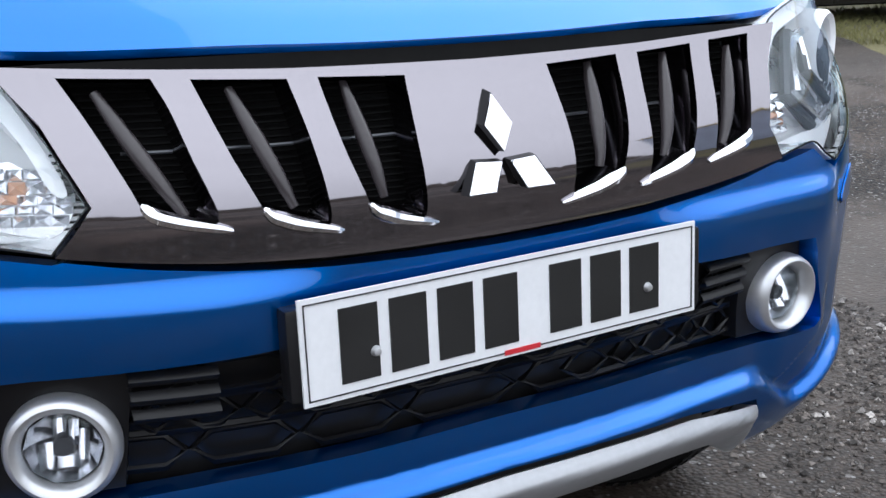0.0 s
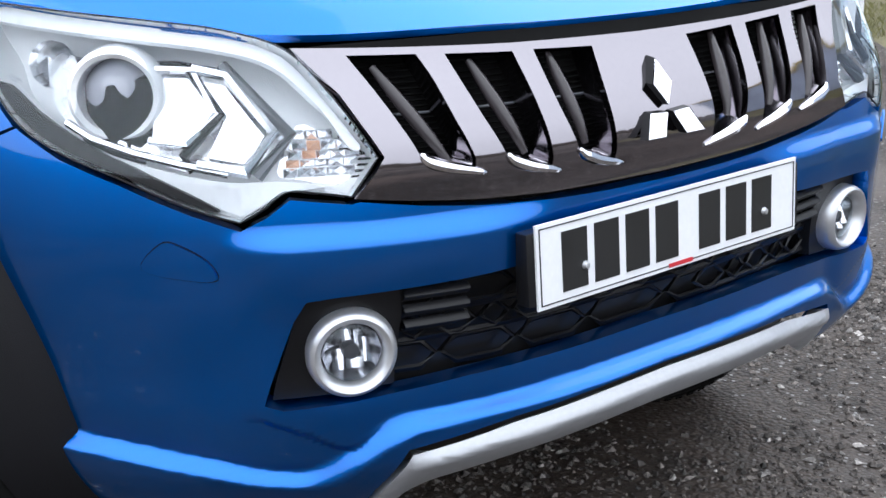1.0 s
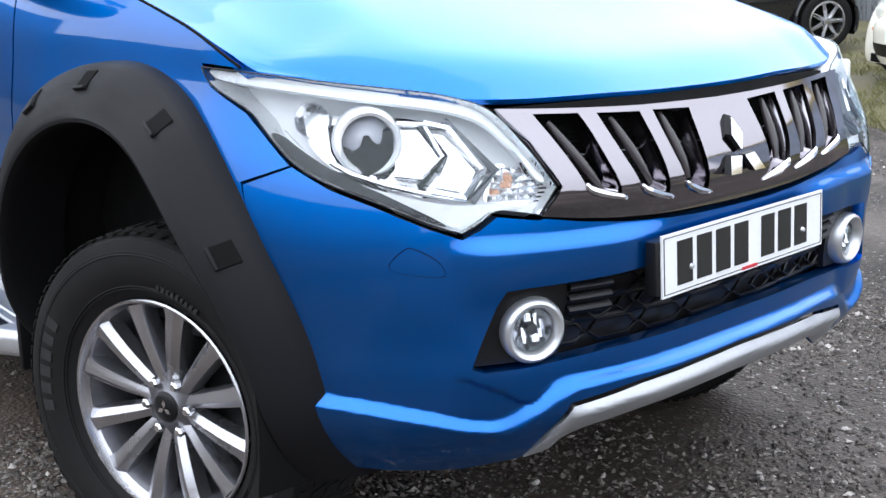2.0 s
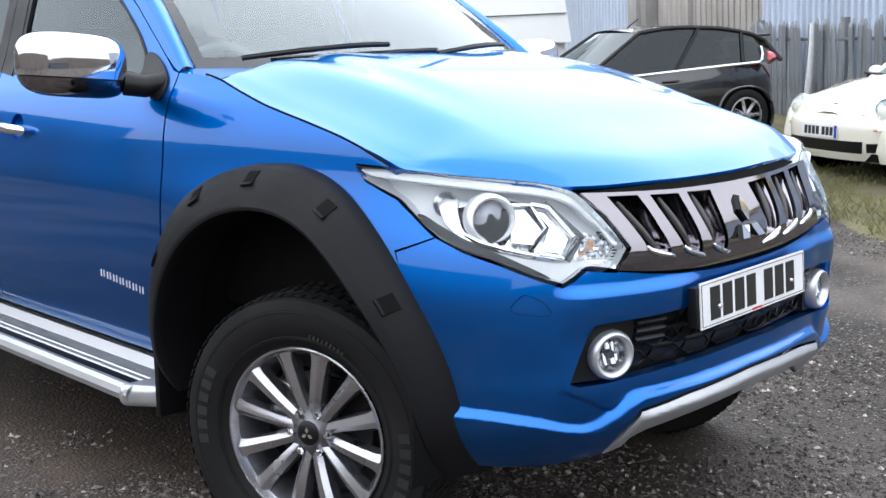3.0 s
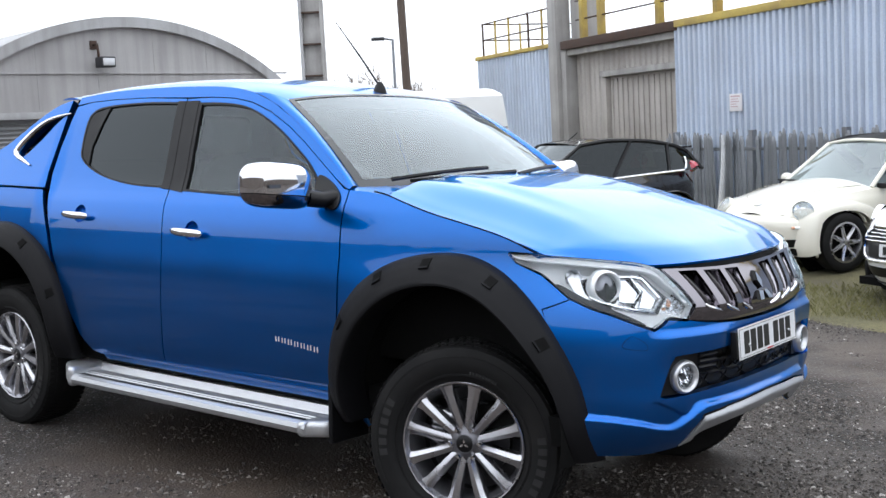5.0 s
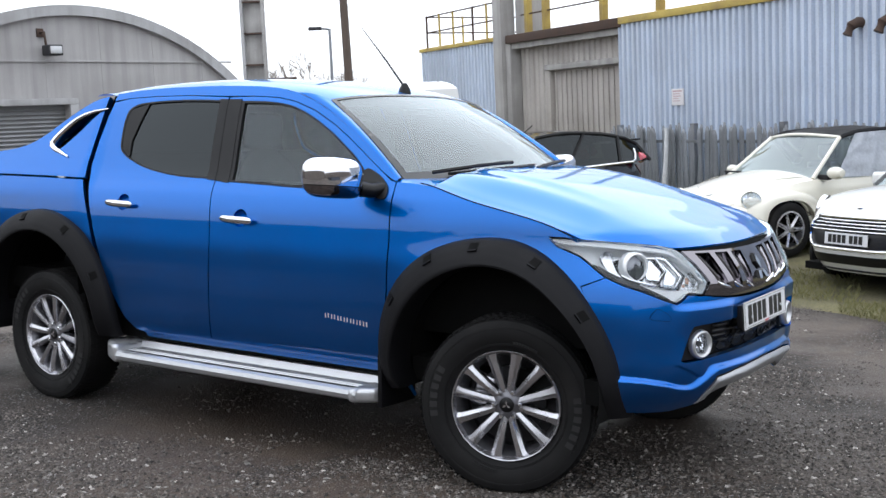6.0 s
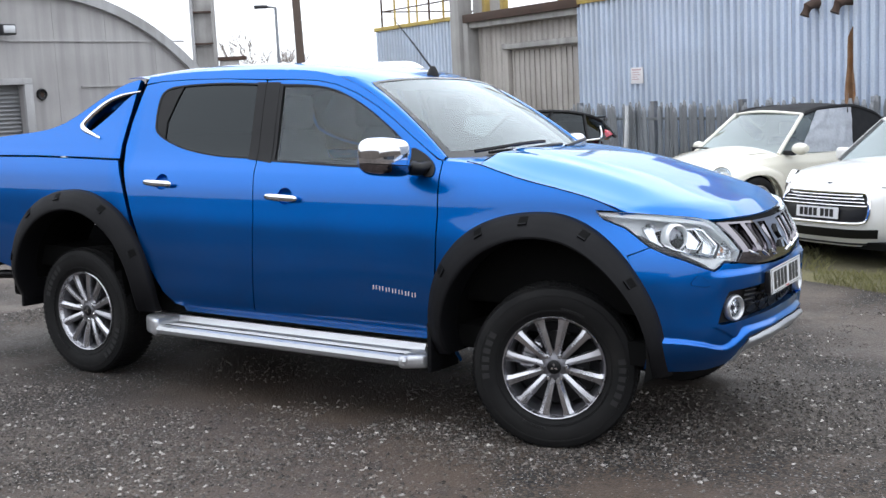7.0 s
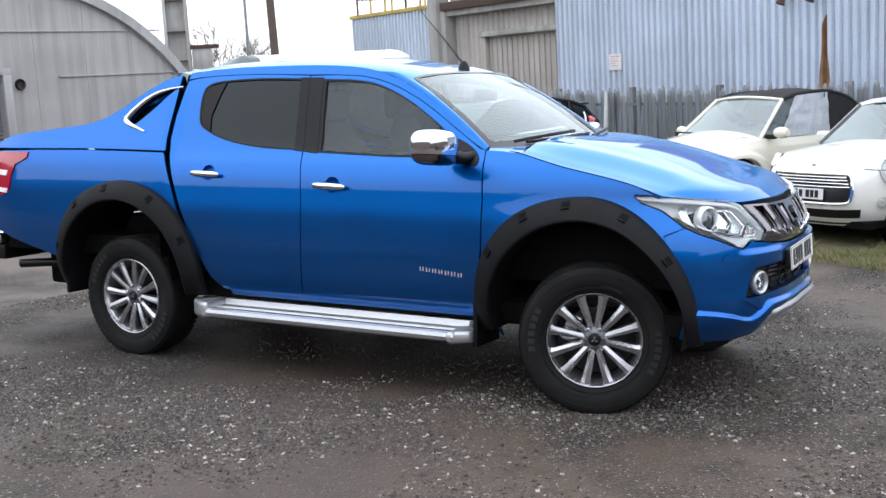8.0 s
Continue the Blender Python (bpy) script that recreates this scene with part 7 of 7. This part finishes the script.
def bar_plate(car, x, z, yellow=False, w=0.52, h=0.111, tilt=-4, blue=False):
    m = Matrix.Translation((x, 0, z)) @ pose(0, 0, 0, 0, tilt, 0)
    p = part("number_plate", moved(box(-0.01, 0.0, -w / 2, w / 2, -h / 2, h / 2), m), PLATE, car, "white plate with black strokes")
    y = -w / 2 + 0.045
    for k in range(7):
        if k == 4:
            y += 0.03
        part("plate_stroke", moved(box(0.0, 0.003, y, y + 0.044, -0.038, 0.038), m), INK, p, smooth=False)
        y += 0.0575
    if blue:
        part("plate_band", moved(box(0.0, 0.002, w / 2 - 0.04, w / 2, -h / 2, h / 2), m), BLUE_BAND, p, smooth=False)


BLUE_BAND = material("plate_blue", (0.02, 0.06, 0.35), 0.4, 0.0, 0.05, 20)


def oval_lamp(car, shell, u, z, rx, rz, off, name="headlamp"):
    c = shell.spot(u, z, off)
    n = (shell.spot(u, z, off + 0.01) - c).normalized()
    m = Matrix.Translation(c) @ n.to_track_quat("-Y", "Z").to_matrix().to_4x4() @ Matrix.Diagonal((rx, 1, rz, 1))
    lamp = part(name, moved(lathe([(0.98, 0.05), (1.0, 0.0), (1.06, -0.012), (1.10, 0.0), (1.10, 0.04)], 32), m), CHROME, car, "round headlamp with chrome rim")
    part("bowl", moved(lathe([(0.0, 0.06), (0.5, 0.05), (0.85, 0.02), (1.0, 0.0)], 14), m), REFLECTOR, lamp, smooth=False)
    part("bulb", moved(lathe([(0.0, 0.0), (0.28, 0.01), (0.34, 0.04)], 14), m), LAMP_GREY, lamp)
    part("lens", moved(lathe([(0.0, -0.035), (0.5, -0.028), (0.85, -0.012), (1.0, 0.002)], 24), m), LENS, lamp).visible_shadow = False


def reshaped(car, drop, snout=1.0):
    """Settles the upper body lower and draws the nose in; the wheels keep their place."""
    for ob in car.children_recursive:
        if ob.type != "MESH" or ob.name.startswith("wheel") or ob.parent.name.startswith("wheel"):
            continue
        for v in ob.data.vertices:
            x, y, z = v.co
            v.co = (x if x < 0.30 else 0.30 + (x - 0.30) * snout, y, z - drop * ease(0.55, 0.95, z))


def parked(name, x, y, k, label, turn=0.0, sink=0.0):
    m = pose(x, y, ground_z(x, y) + 0.012 - sink, 0, 0, FACING + turn) @ Matrix.Diagonal((k, k, k, 1))
    car = new(name)
    car.matrix_basis = m
    car.empty_display_size = 0.2
    return tagged(car, label, "car")


def build_white_hatch():
    car = parked("hatchback_car", 0.0, 5.56, 0.88, "white small hatchback with chrome-rimmed black grille on grass", 0.0, 0.03)
    top = [(-3.15, 0.62), (-3.0, 0.90), (-2.6, 0.95), (-1.2, 0.92), (-0.55, 0.94), (-0.2, 0.93), (0.25, 0.905), (0.50, 0.86), (0.66, 0.79), (0.78, 0.67)]
    sh = Shell(0.80, 3.05, 0.865, 0.22, top, 3.6)
    body = body_shell(sh, car, WHITE, ((0.0, 0.30), (-2.495, 0.30)), 0.36, 0.085)
    low = hermite([(-3.0, 0.92), (-1.5, 0.93), (-0.4, 0.96)])
    cabin(car, body, (-0.38, -3.0), [(-2.85, 1.20), (-2.6, 1.33), (-1.8, 1.405), (-1.2, 1.40), (-0.88, 1.36)], 0.74, 0.58, WHITE, CAR_GLASS, BLACK_PAINT, low, (0.0, 0.42, 0.93, 1.0), WHITE)
    surf = lambda u, z: sh.spot(u, z, 0.0)
    # grille: black hexagon with chrome rim and bars
    hexa = [(-0.135, 0.752), (0.0, 0.757), (0.135, 0.752), (0.168, 0.715), (0.176, 0.62), (0.170, 0.52), (0.140, 0.466), (0.0, 0.460), (-0.140, 0.466), (-0.170, 0.52), (-0.176, 0.62), (-0.168, 0.715)]
    hexa = [(p[0] * 0.80, p[1]) for p in hexa]
    gr = part("grille", moved(sheet([spline(hexa, 5)], surf, 0.03, 0.03, 0.03, offset=0.004), Matrix()), BLACK, car, "black grille")
    ahead = lambda u, z, d: sh.at(u, z) + Vector((d, 0, 0))
    part("grille_rim", tube([ahead(u, z, 0.014) for u, z in spline(hexa, 5)], 0.018, 8, None, True), CHROME, gr, "chrome rim")
    for k in range(4):
        z = 0.724 - 0.032 * k
        half = 0.112 + 0.007 * k
        part("grille_bar", tube([ahead(-half + 2 * half * i / 12, z, 0.018) for i in range(13)], 0.008, 6), CHROME, gr)
    mouth = [(-0.17, 0.40), (0.17, 0.40), (0.165, 0.31), (-0.165, 0.31)]
    part("lower_grille", sheet([mouth], surf, 0.03, 0.03, 0.02, offset=0.004), BLACK, car, "black lower intake")
    part("bumper_edge", tube([ahead(-0.24 + 0.48 * i / 20, 0.25, -0.004) for i in range(21)], 0.014, 8), BLACK, car)
    bar_plate(car, sh.spot(0, 0.555).x + 0.025, 0.555)
    for s in SIDES:
        oval_lamp(car, sh, 0.280 * s, 0.770, 0.120, 0.135, 0.006)
        oval_lamp(car, sh, 0.250 * s, 0.46, 0.055, 0.055, 0.004, "fog_lamp")
        part("bonnet_line", tube([sh.spot(s * (0.18 + 0.02 * i), 0.80 - 0.004 * i, 0.003) for i in range(8)], 0.004, 5), BLACK, body)
        mir = part("door_mirror", box(-0.72, -0.56, s * 0.86 - 0.10, s * 0.86 + 0.10, 0.95, 1.08, 0.045, 4), WHITE, car, "white door mirror")
        for wx in (0.0, -2.495):
            small_wheel(car, wx, s * 0.78, 0.30, 0.20, -s)
        part("arch_trim", tube([(0.375 * math.cos(radians(a)), s * 0.86, 0.30 + 0.375 * math.sin(radians(a))) for a in range(-10, 191, 10)], 0.03, 6), BLACK, body)
    part("emblem", moved(lathe([(0.0, 0.012), (0.035, 0.01), (0.04, 0.0)], 20, "z"), Matrix.Translation((0.60, 0, 0.845)) @ pose(0, 0, 0, 0, 25, 0)), CHROME, car)
    part("wiper", tube([(-0.36, 0.5, 0.99), (-0.42, 0.1, 1.02), (-0.40, -0.3, 1.0)], 0.012, 6), BLACK, car)


def build_convertible():
    car = parked("convertible_car", -1.93, 6.64, 0.88, "cream convertible with black canvas roof and plastic over the window")
    top = [(-3.4, 0.50), (-3.2, 0.72), (-2.9, 0.86), (-2.4, 0.94), (-1.2, 0.93), (-0.5, 0.955), (-0.2, 0.935), (0.1, 0.885), (0.35, 0.805), (0.55, 0.71), (0.70, 0.60)]
    sh = Shell(0.80, 3.30, 0.80, 0.22, top, 3.4)
    body = body_shell(sh, car, CREAM, ((0.0, 0.31), (-2.51, 0.31)), 0.37, 0.10)
    low = hermite([(-3.0, 0.90), (-1.5, 0.93), (-0.4, 0.97)])
    wall = cabin(car, body, (-0.48, -2.75), [(-2.55, 1.22), (-2.3, 1.37), (-1.8, 1.475), (-1.35, 1.465), (-1.05, 1.41)], 0.70, 0.55, SOFT_TOP, CAR_GLASS, CREAM, low, (0.0,), SOFT_TOP)
    part("screen_header", tube([wall(0, 1.0, 1).lerp(wall(0, 1.0, -1), k / 12) + Vector((0.10 * math.sin(math.pi * k / 12), 0, 0.04 * math.sin(math.pi * k / 12))) for k in range(13)], 0.018, 8), CREAM, body, "cream windscreen header")
    # canvas rear quarter and plastic sheet over the side window
    for s in SIDES:
        part("canvas_side", grid(lambda a, b: wall(0.52 + 0.48 * a, b, s) + Vector((0, 0.012 * s, 0)), 8, 6), SOFT_TOP, body, "black canvas")
    part("canvas_back", grid(lambda a, b: wall(1, b, 1).lerp(wall(1, b, -1), a) - Vector((0.09 * math.sin(math.pi * a), 0, 0)), 12, 6), SOFT_TOP, body)
    film = grid(lambda a, b: wall(0.15 + 0.41 * a, 0.02 + 0.95 * b, 1) + Vector((0, 0.026 + 0.02 * noise.noise(Vector((a * 6, b * 5, 1))), 0)), 26, 18)
    part("plastic_sheet", film, FILM, car, "crumpled clear plastic sheet").visible_shadow = False
    # full-width rounded bumper below the bonnet
    nose = Shell(0.86, 3.30, 0.845, 0.20, [(-3.4, 0.57), (1.0, 0.57)], 3.6, [(0.0, 0.915), (0.2, 0.965), (0.5, 0.995), (0.75, 1.0), (0.92, 0.985), (1.0, 0.955)])

    def skirt(a, b):
        u = -0.40 + 0.80 * a
        if b <= 0.8:
            return nose.at(u, 0.20 + 0.37 * b / 0.8)
        p = nose.at(u, 0.57)
        k = (b - 0.8) / 0.2
        return Vector((p.x - 0.22 * k, p.y * (1 - 0.20 * k), 0.57 + 0.05 * math.sin(math.pi * 0.5 * k)))
    skirt_bm = grid(skirt, 60, 20)
    gone = [f for f in skirt_bm.faces if (f.calc_center_median().x) ** 2 + (f.calc_center_median().z - 0.31) ** 2 < 0.385 ** 2]
    bmesh.ops.delete(skirt_bm, geom=gone, context="FACES")
    part("front_bumper", skirt_bm, CREAM, body, "smooth cream front bumper")
    sh_body, sh = sh, nose
    # domed wings over the wheels
    for s in SIDES:
        for wx, rad in ((0.0, 0.60), (-2.51, 0.66)):
            dome = bmesh.new()

            def wing(a, b, wx=wx, rad=rad, s=s):
                ang = radians(-22 + 224 * a)
                out = math.cos(math.pi * 0.5 * b) ** 0.55
                r = 0.385 + (rad - 0.385) * math.sin(math.pi * 0.5 * b) ** 0.9
                zz = 0.31 + r * math.sin(ang) * (0.92 if math.sin(ang) > 0 else 0.55)
                return (wx + r * math.cos(ang) * (1.02 if wx == 0 else 1.0), s * (0.52 + 0.335 * out ** 0.8), zz)
            grid(wing, 40, 14, bm=dome)
            part("wing", dome, CREAM, body, "domed cream wing")
        small_wheel(car, 0.0, s * 0.75, 0.31, 0.205, -s)
        small_wheel(car, -2.51, s * 0.75, 0.31, 0.205, -s)
        c = Vector((0.46, s * 0.655, 0.705))
        n = Vector((0.80, 0.42 * s, 0.42)).normalized()
        m = Matrix.Translation(c) @ n.to_track_quat("-Y", "Z").to_matrix().to_4x4() @ Matrix.Diagonal((0.135, 1, 0.165, 1))
        lamp = part("headlamp", moved(lathe([(0.96, 0.10), (1.0, 0.0), (1.05, -0.01), (1.08, 0.01), (1.08, 0.06)], 32), m), CREAM, car, "oval clear headlamp")
        part("bowl", moved(lathe([(0.0, 0.07), (0.5, 0.05), (0.85, 0.02), (1.0, 0.0)], 14), m), REFLECTOR, lamp, smooth=False)
        part("lens", moved(lathe([(0.0, -0.04), (0.5, -0.032), (0.85, -0.014), (1.0, 0.002)], 24), m), LENS, lamp).visible_shadow = False
        part("bumper_lamp", tube([sh.spot(s * (0.20 + 0.012 * i), 0.485, 0.004) for i in range(8)], 0.015, 8), LAMP_WHITE, car, "pale indicator strip")
        part("amber_end", tube([sh.spot(s * (0.185 + 0.008 * i), 0.485, 0.006) for i in range(3)], 0.014, 8), AMBER, car)
        intake = [(0.155 * s, 0.365), (0.255 * s, 0.365), (0.275 * s, 0.335), (0.262 * s, 0.285), (0.155 * s, 0.285)]
        part("side_intake", sheet([intake if s > 0 else intake[::-1]], lambda u, z: sh.spot(u, z, 0.006), 0.03, 0.03, 0.0, hem=False), BLACK, car)
        mir = part("door_mirror", moved(lathe([(0.0, -1.0), (0.5, -0.88), (0.85, -0.55), (1.0, 0.0), (0.9, 0.5), (0.6, 0.85), (0.0, 1.0)], 20), Matrix.Translation((-0.60, 0.93, 1.03) if s > 0 else (-0.66, -0.84, 1.03)) @ Matrix.Diagonal((0.075, 0.115 if s > 0 else 0.07, 0.072 if s > 0 else 0.06, 1))), CREAM, car, "cream door mirror")
        part("mirror_arm", box(-0.62, -0.55, min(s * 0.70, s * 0.86), max(s * 0.70, s * 0.86), 0.95, 1.01, 0.02), BLACK, mir)
    part("lower_grille", sheet([[(-0.14, 0.38), (0.14, 0.38), (0.135, 0.275), (-0.135, 0.275)]], lambda u, z: sh.spot(u, z, 0.006), 0.03, 0.03, 0.0, hem=False), BLACK, car, "black lower intake")
    line = [Vector((-0.45 + 1.08 * t, 0.60 - 0.28 * t - 0.32 * t ** 5, 0)) for t in [i / 16 for i in range(17)]]
    for s in SIDES:
        pts = []
        for p in line:
            z = sh_body.top(p.x) + 0.10 * max(0.0, 1 - (p.y / 0.72) ** 2) + 0.002
            pts.append((p.x * 0.985, s * p.y, z))
        part("bonnet_line", tube(pts, 0.004, 5), SEAM, body)
    part("emblem", moved(lathe([(0.0, 0.012), (0.045, 0.01), (0.052, 0.0)], 20, "z"), Matrix.Translation((0.52, 0, 0.775)) @ pose(0, 0, 0, 0, 38, 0)), SILVER, car)
    bar_plate(car, sh.spot(0, 0.42).x + 0.02, 0.455, blue=True)
    for y in (0.30, -0.25):
        part("wiper", tube([(-0.40, y, 1.005), (-0.46, y - 0.25, 1.02), (-0.46, y - 0.5, 1.02)], 0.012, 6), BLACK, car)
    reshaped(car, 0.125, 0.55)


def build_black_hatch():
    car = parked("hatchback_car", -5.59, 6.39, 0.88, "black five-door hatchback with bright window trim, parked by the shed")
    top = [(-3.15, 0.62), (-3.05, 0.98), (-2.7, 1.02), (-1.6, 0.975), (-0.8, 0.93), (-0.45, 0.93), (0.0, 0.86), (0.4, 0.78), (0.65, 0.66), (0.78, 0.52)]
    sh = Shell(0.80, 3.12, 0.855, 0.20, top, 4.0)
    body = body_shell(sh, car, BLACK_PAINT, ((0.0, 0.31), (-2.49, 0.31)), 0.365, 0.06)
    low = hermite([(-3.0, 1.04), (-2.4, 1.02), (-1.2, 0.965), (-0.4, 0.93)])
    wall = cabin(car, body, (-0.42, -3.02), [(-2.92, 1.27), (-2.7, 1.365), (-2.2, 1.455), (-1.7, 1.48), (-1.25, 1.44)], 0.765, 0.58, BLACK_PAINT, CAR_GLASS_DARK, BLACK, low, (0.0, 0.46, 0.80, 1.0))
    for s in SIDES:
        part("window_trim", tube([wall(0.02 + 0.86 * k / 14, 0.0, s) + Vector((0, 0.012 * s, 0.005)) for k in range(15)] + [wall(0.90, 0.10, s) + Vector((0, 0.022 * s, 0)), wall(0.915, 0.35, s) + Vector((0, 0.022 * s, 0)), wall(0.92, 0.60, s) + Vector((0, 0.022 * s, 0))], 0.017, 6), CHROME, car, "bright window trim")
        red = [(0.805 * s, 0.985), (0.885 * s, 0.985), (0.900 * s, 0.90), (0.885 * s, 0.76), (0.845 * s, 0.80), (0.815 * s, 0.90)]
        tl = part("tail_lamp", sheet([red if s > 0 else red[::-1]], lambda u, z: sh.spot(u, z, 0.012), 0.03, 0.04, 0.0, hem=False), RED, car, "red tail lamp")
        part("lamp_tip", tube([wall(0.975, 0.02 + 0.11 * k, s) + Vector((0.03, -0.030 * s, 0)) for k in range(5)], [0.070, 0.072, 0.062, 0.045, 0.015], 8), RED, tl)
        small_wheel(car, 0.0, s * 0.76, 0.31, 0.205, -s)
        small_wheel(car, -2.49, s * 0.76, 0.31, 0.205, -s)
        part("door_mirror", box(-0.72, -0.56, s * 0.90 - 0.11, s * 0.90 + 0.11, 0.96, 1.08, 0.045, 4), BLACK_PAINT, car, "black door mirror")
        part("door_handle", box(-1.62, -1.42, s * 0.845 - 0.02, s * 0.845 + 0.02, 0.86, 0.89, 0.01), BLACK_PAINT, car)
    spo = box(-3.02, -2.80, -0.55, 0.55, 1.325, 1.355, 0.014)
    part("spoiler", spo, BLACK_PAINT, car)
    part("roof_aerial", tube([(-1.40, 0, 1.50), (-1.55, 0, 1.60)], 0.008, 6), BLACK, car)
    reshaped(car, 0.125)


def build_van():
    car = parked("panel_van", -8.96, 5.82, 0.90, "white high-sided panel van parked on the yard", 0.0, 0.09)
    car["category"] = "van"
    top = [(-4.0, 1.30), (-3.0, 1.30), (-0.6, 1.25), (-0.2, 1.18), (0.3, 1.08), (0.7, 0.95), (0.95, 0.75)]
    sh = Shell(0.95, 3.95, 0.98, 0.32, top, 7.0, [(0.0, 0.93), (0.2, 0.985), (0.5, 1.0), (1.0, 0.975)])
    body = body_shell(sh, car, WHITE, ((0.0, 0.34), (-3.0, 0.34)), 0.40, 0.02)

    def upper(a, b):
        s = 1 if b < 0.5 else -1
        t = abs(2 * b - 1)
        # section from the belt up and over the roof
        x0, x1 = -3.86 + 0.10 * 0, -0.42
        tt = 1 - t
        if tt < 0.6:
            k = tt / 0.6
            y, z = 0.955 - 0.075 * k, 1.28 + 0.86 * k
        else:
            k = (tt - 0.6) / 0.4
            y, z = 0.88 * (1 - k) ** 0.75, 2.14 + 0.14 * (1 - (1 - k) ** 2.2)
        rake = 0.10 * (z - 1.28) / 1.0
        x = (x0 + rake) + ((x1 - 0.9 * (z - 1.28)) - (x0 + rake)) * a
        return (x, s * y, z)
    part("upper_body", grid(upper, 20, 40), WHITE, body)
    back = grid(lambda a, b: (lambda p, q: p.lerp(q, a))(Vector(upper(0, 0.5 * b)), Vector(upper(0, 1 - 0.5 * b))), 10, 20)
    part("rear_doors", back, WHITE, body)
    scr = grid(lambda a, b: (lambda p, q: p.lerp(q, a) + Vector((0.08 * math.sin(math.pi * a), 0, 0)))(Vector(upper(1, 0.5 * b)), Vector(upper(1, 1 - 0.5 * b))), 10, 20)
    part("windscreen", scr, CAR_GLASS_DARK, car)
    for s in SIDES:
        part("side_moulding", box(-3.8, -0.5, min(s * 0.935, s * 0.952), max(s * 0.935, s * 0.952), 1.66, 1.675), LAMP_GREY, body)
        small_wheel(car, 0.0, s * 0.86, 0.34, 0.22, -s)
        small_wheel(car, -3.0, s * 0.86, 0.34, 0.22, -s)
        part("door_mirror", box(-0.42, -0.28, s * 1.12 - 0.1, s * 1.12 + 0.1, 1.35, 1.65, 0.04, 3), WHITE, car, "white door mirror")
        part("door_seam", box(-1.52, -1.51, min(s * 0.93, s * 0.972), max(s * 0.93, s * 0.972), 0.5, 2.0), LAMP_GREY, body)


build_white_hatch()
build_convertible()
build_black_hatch()
build_van()
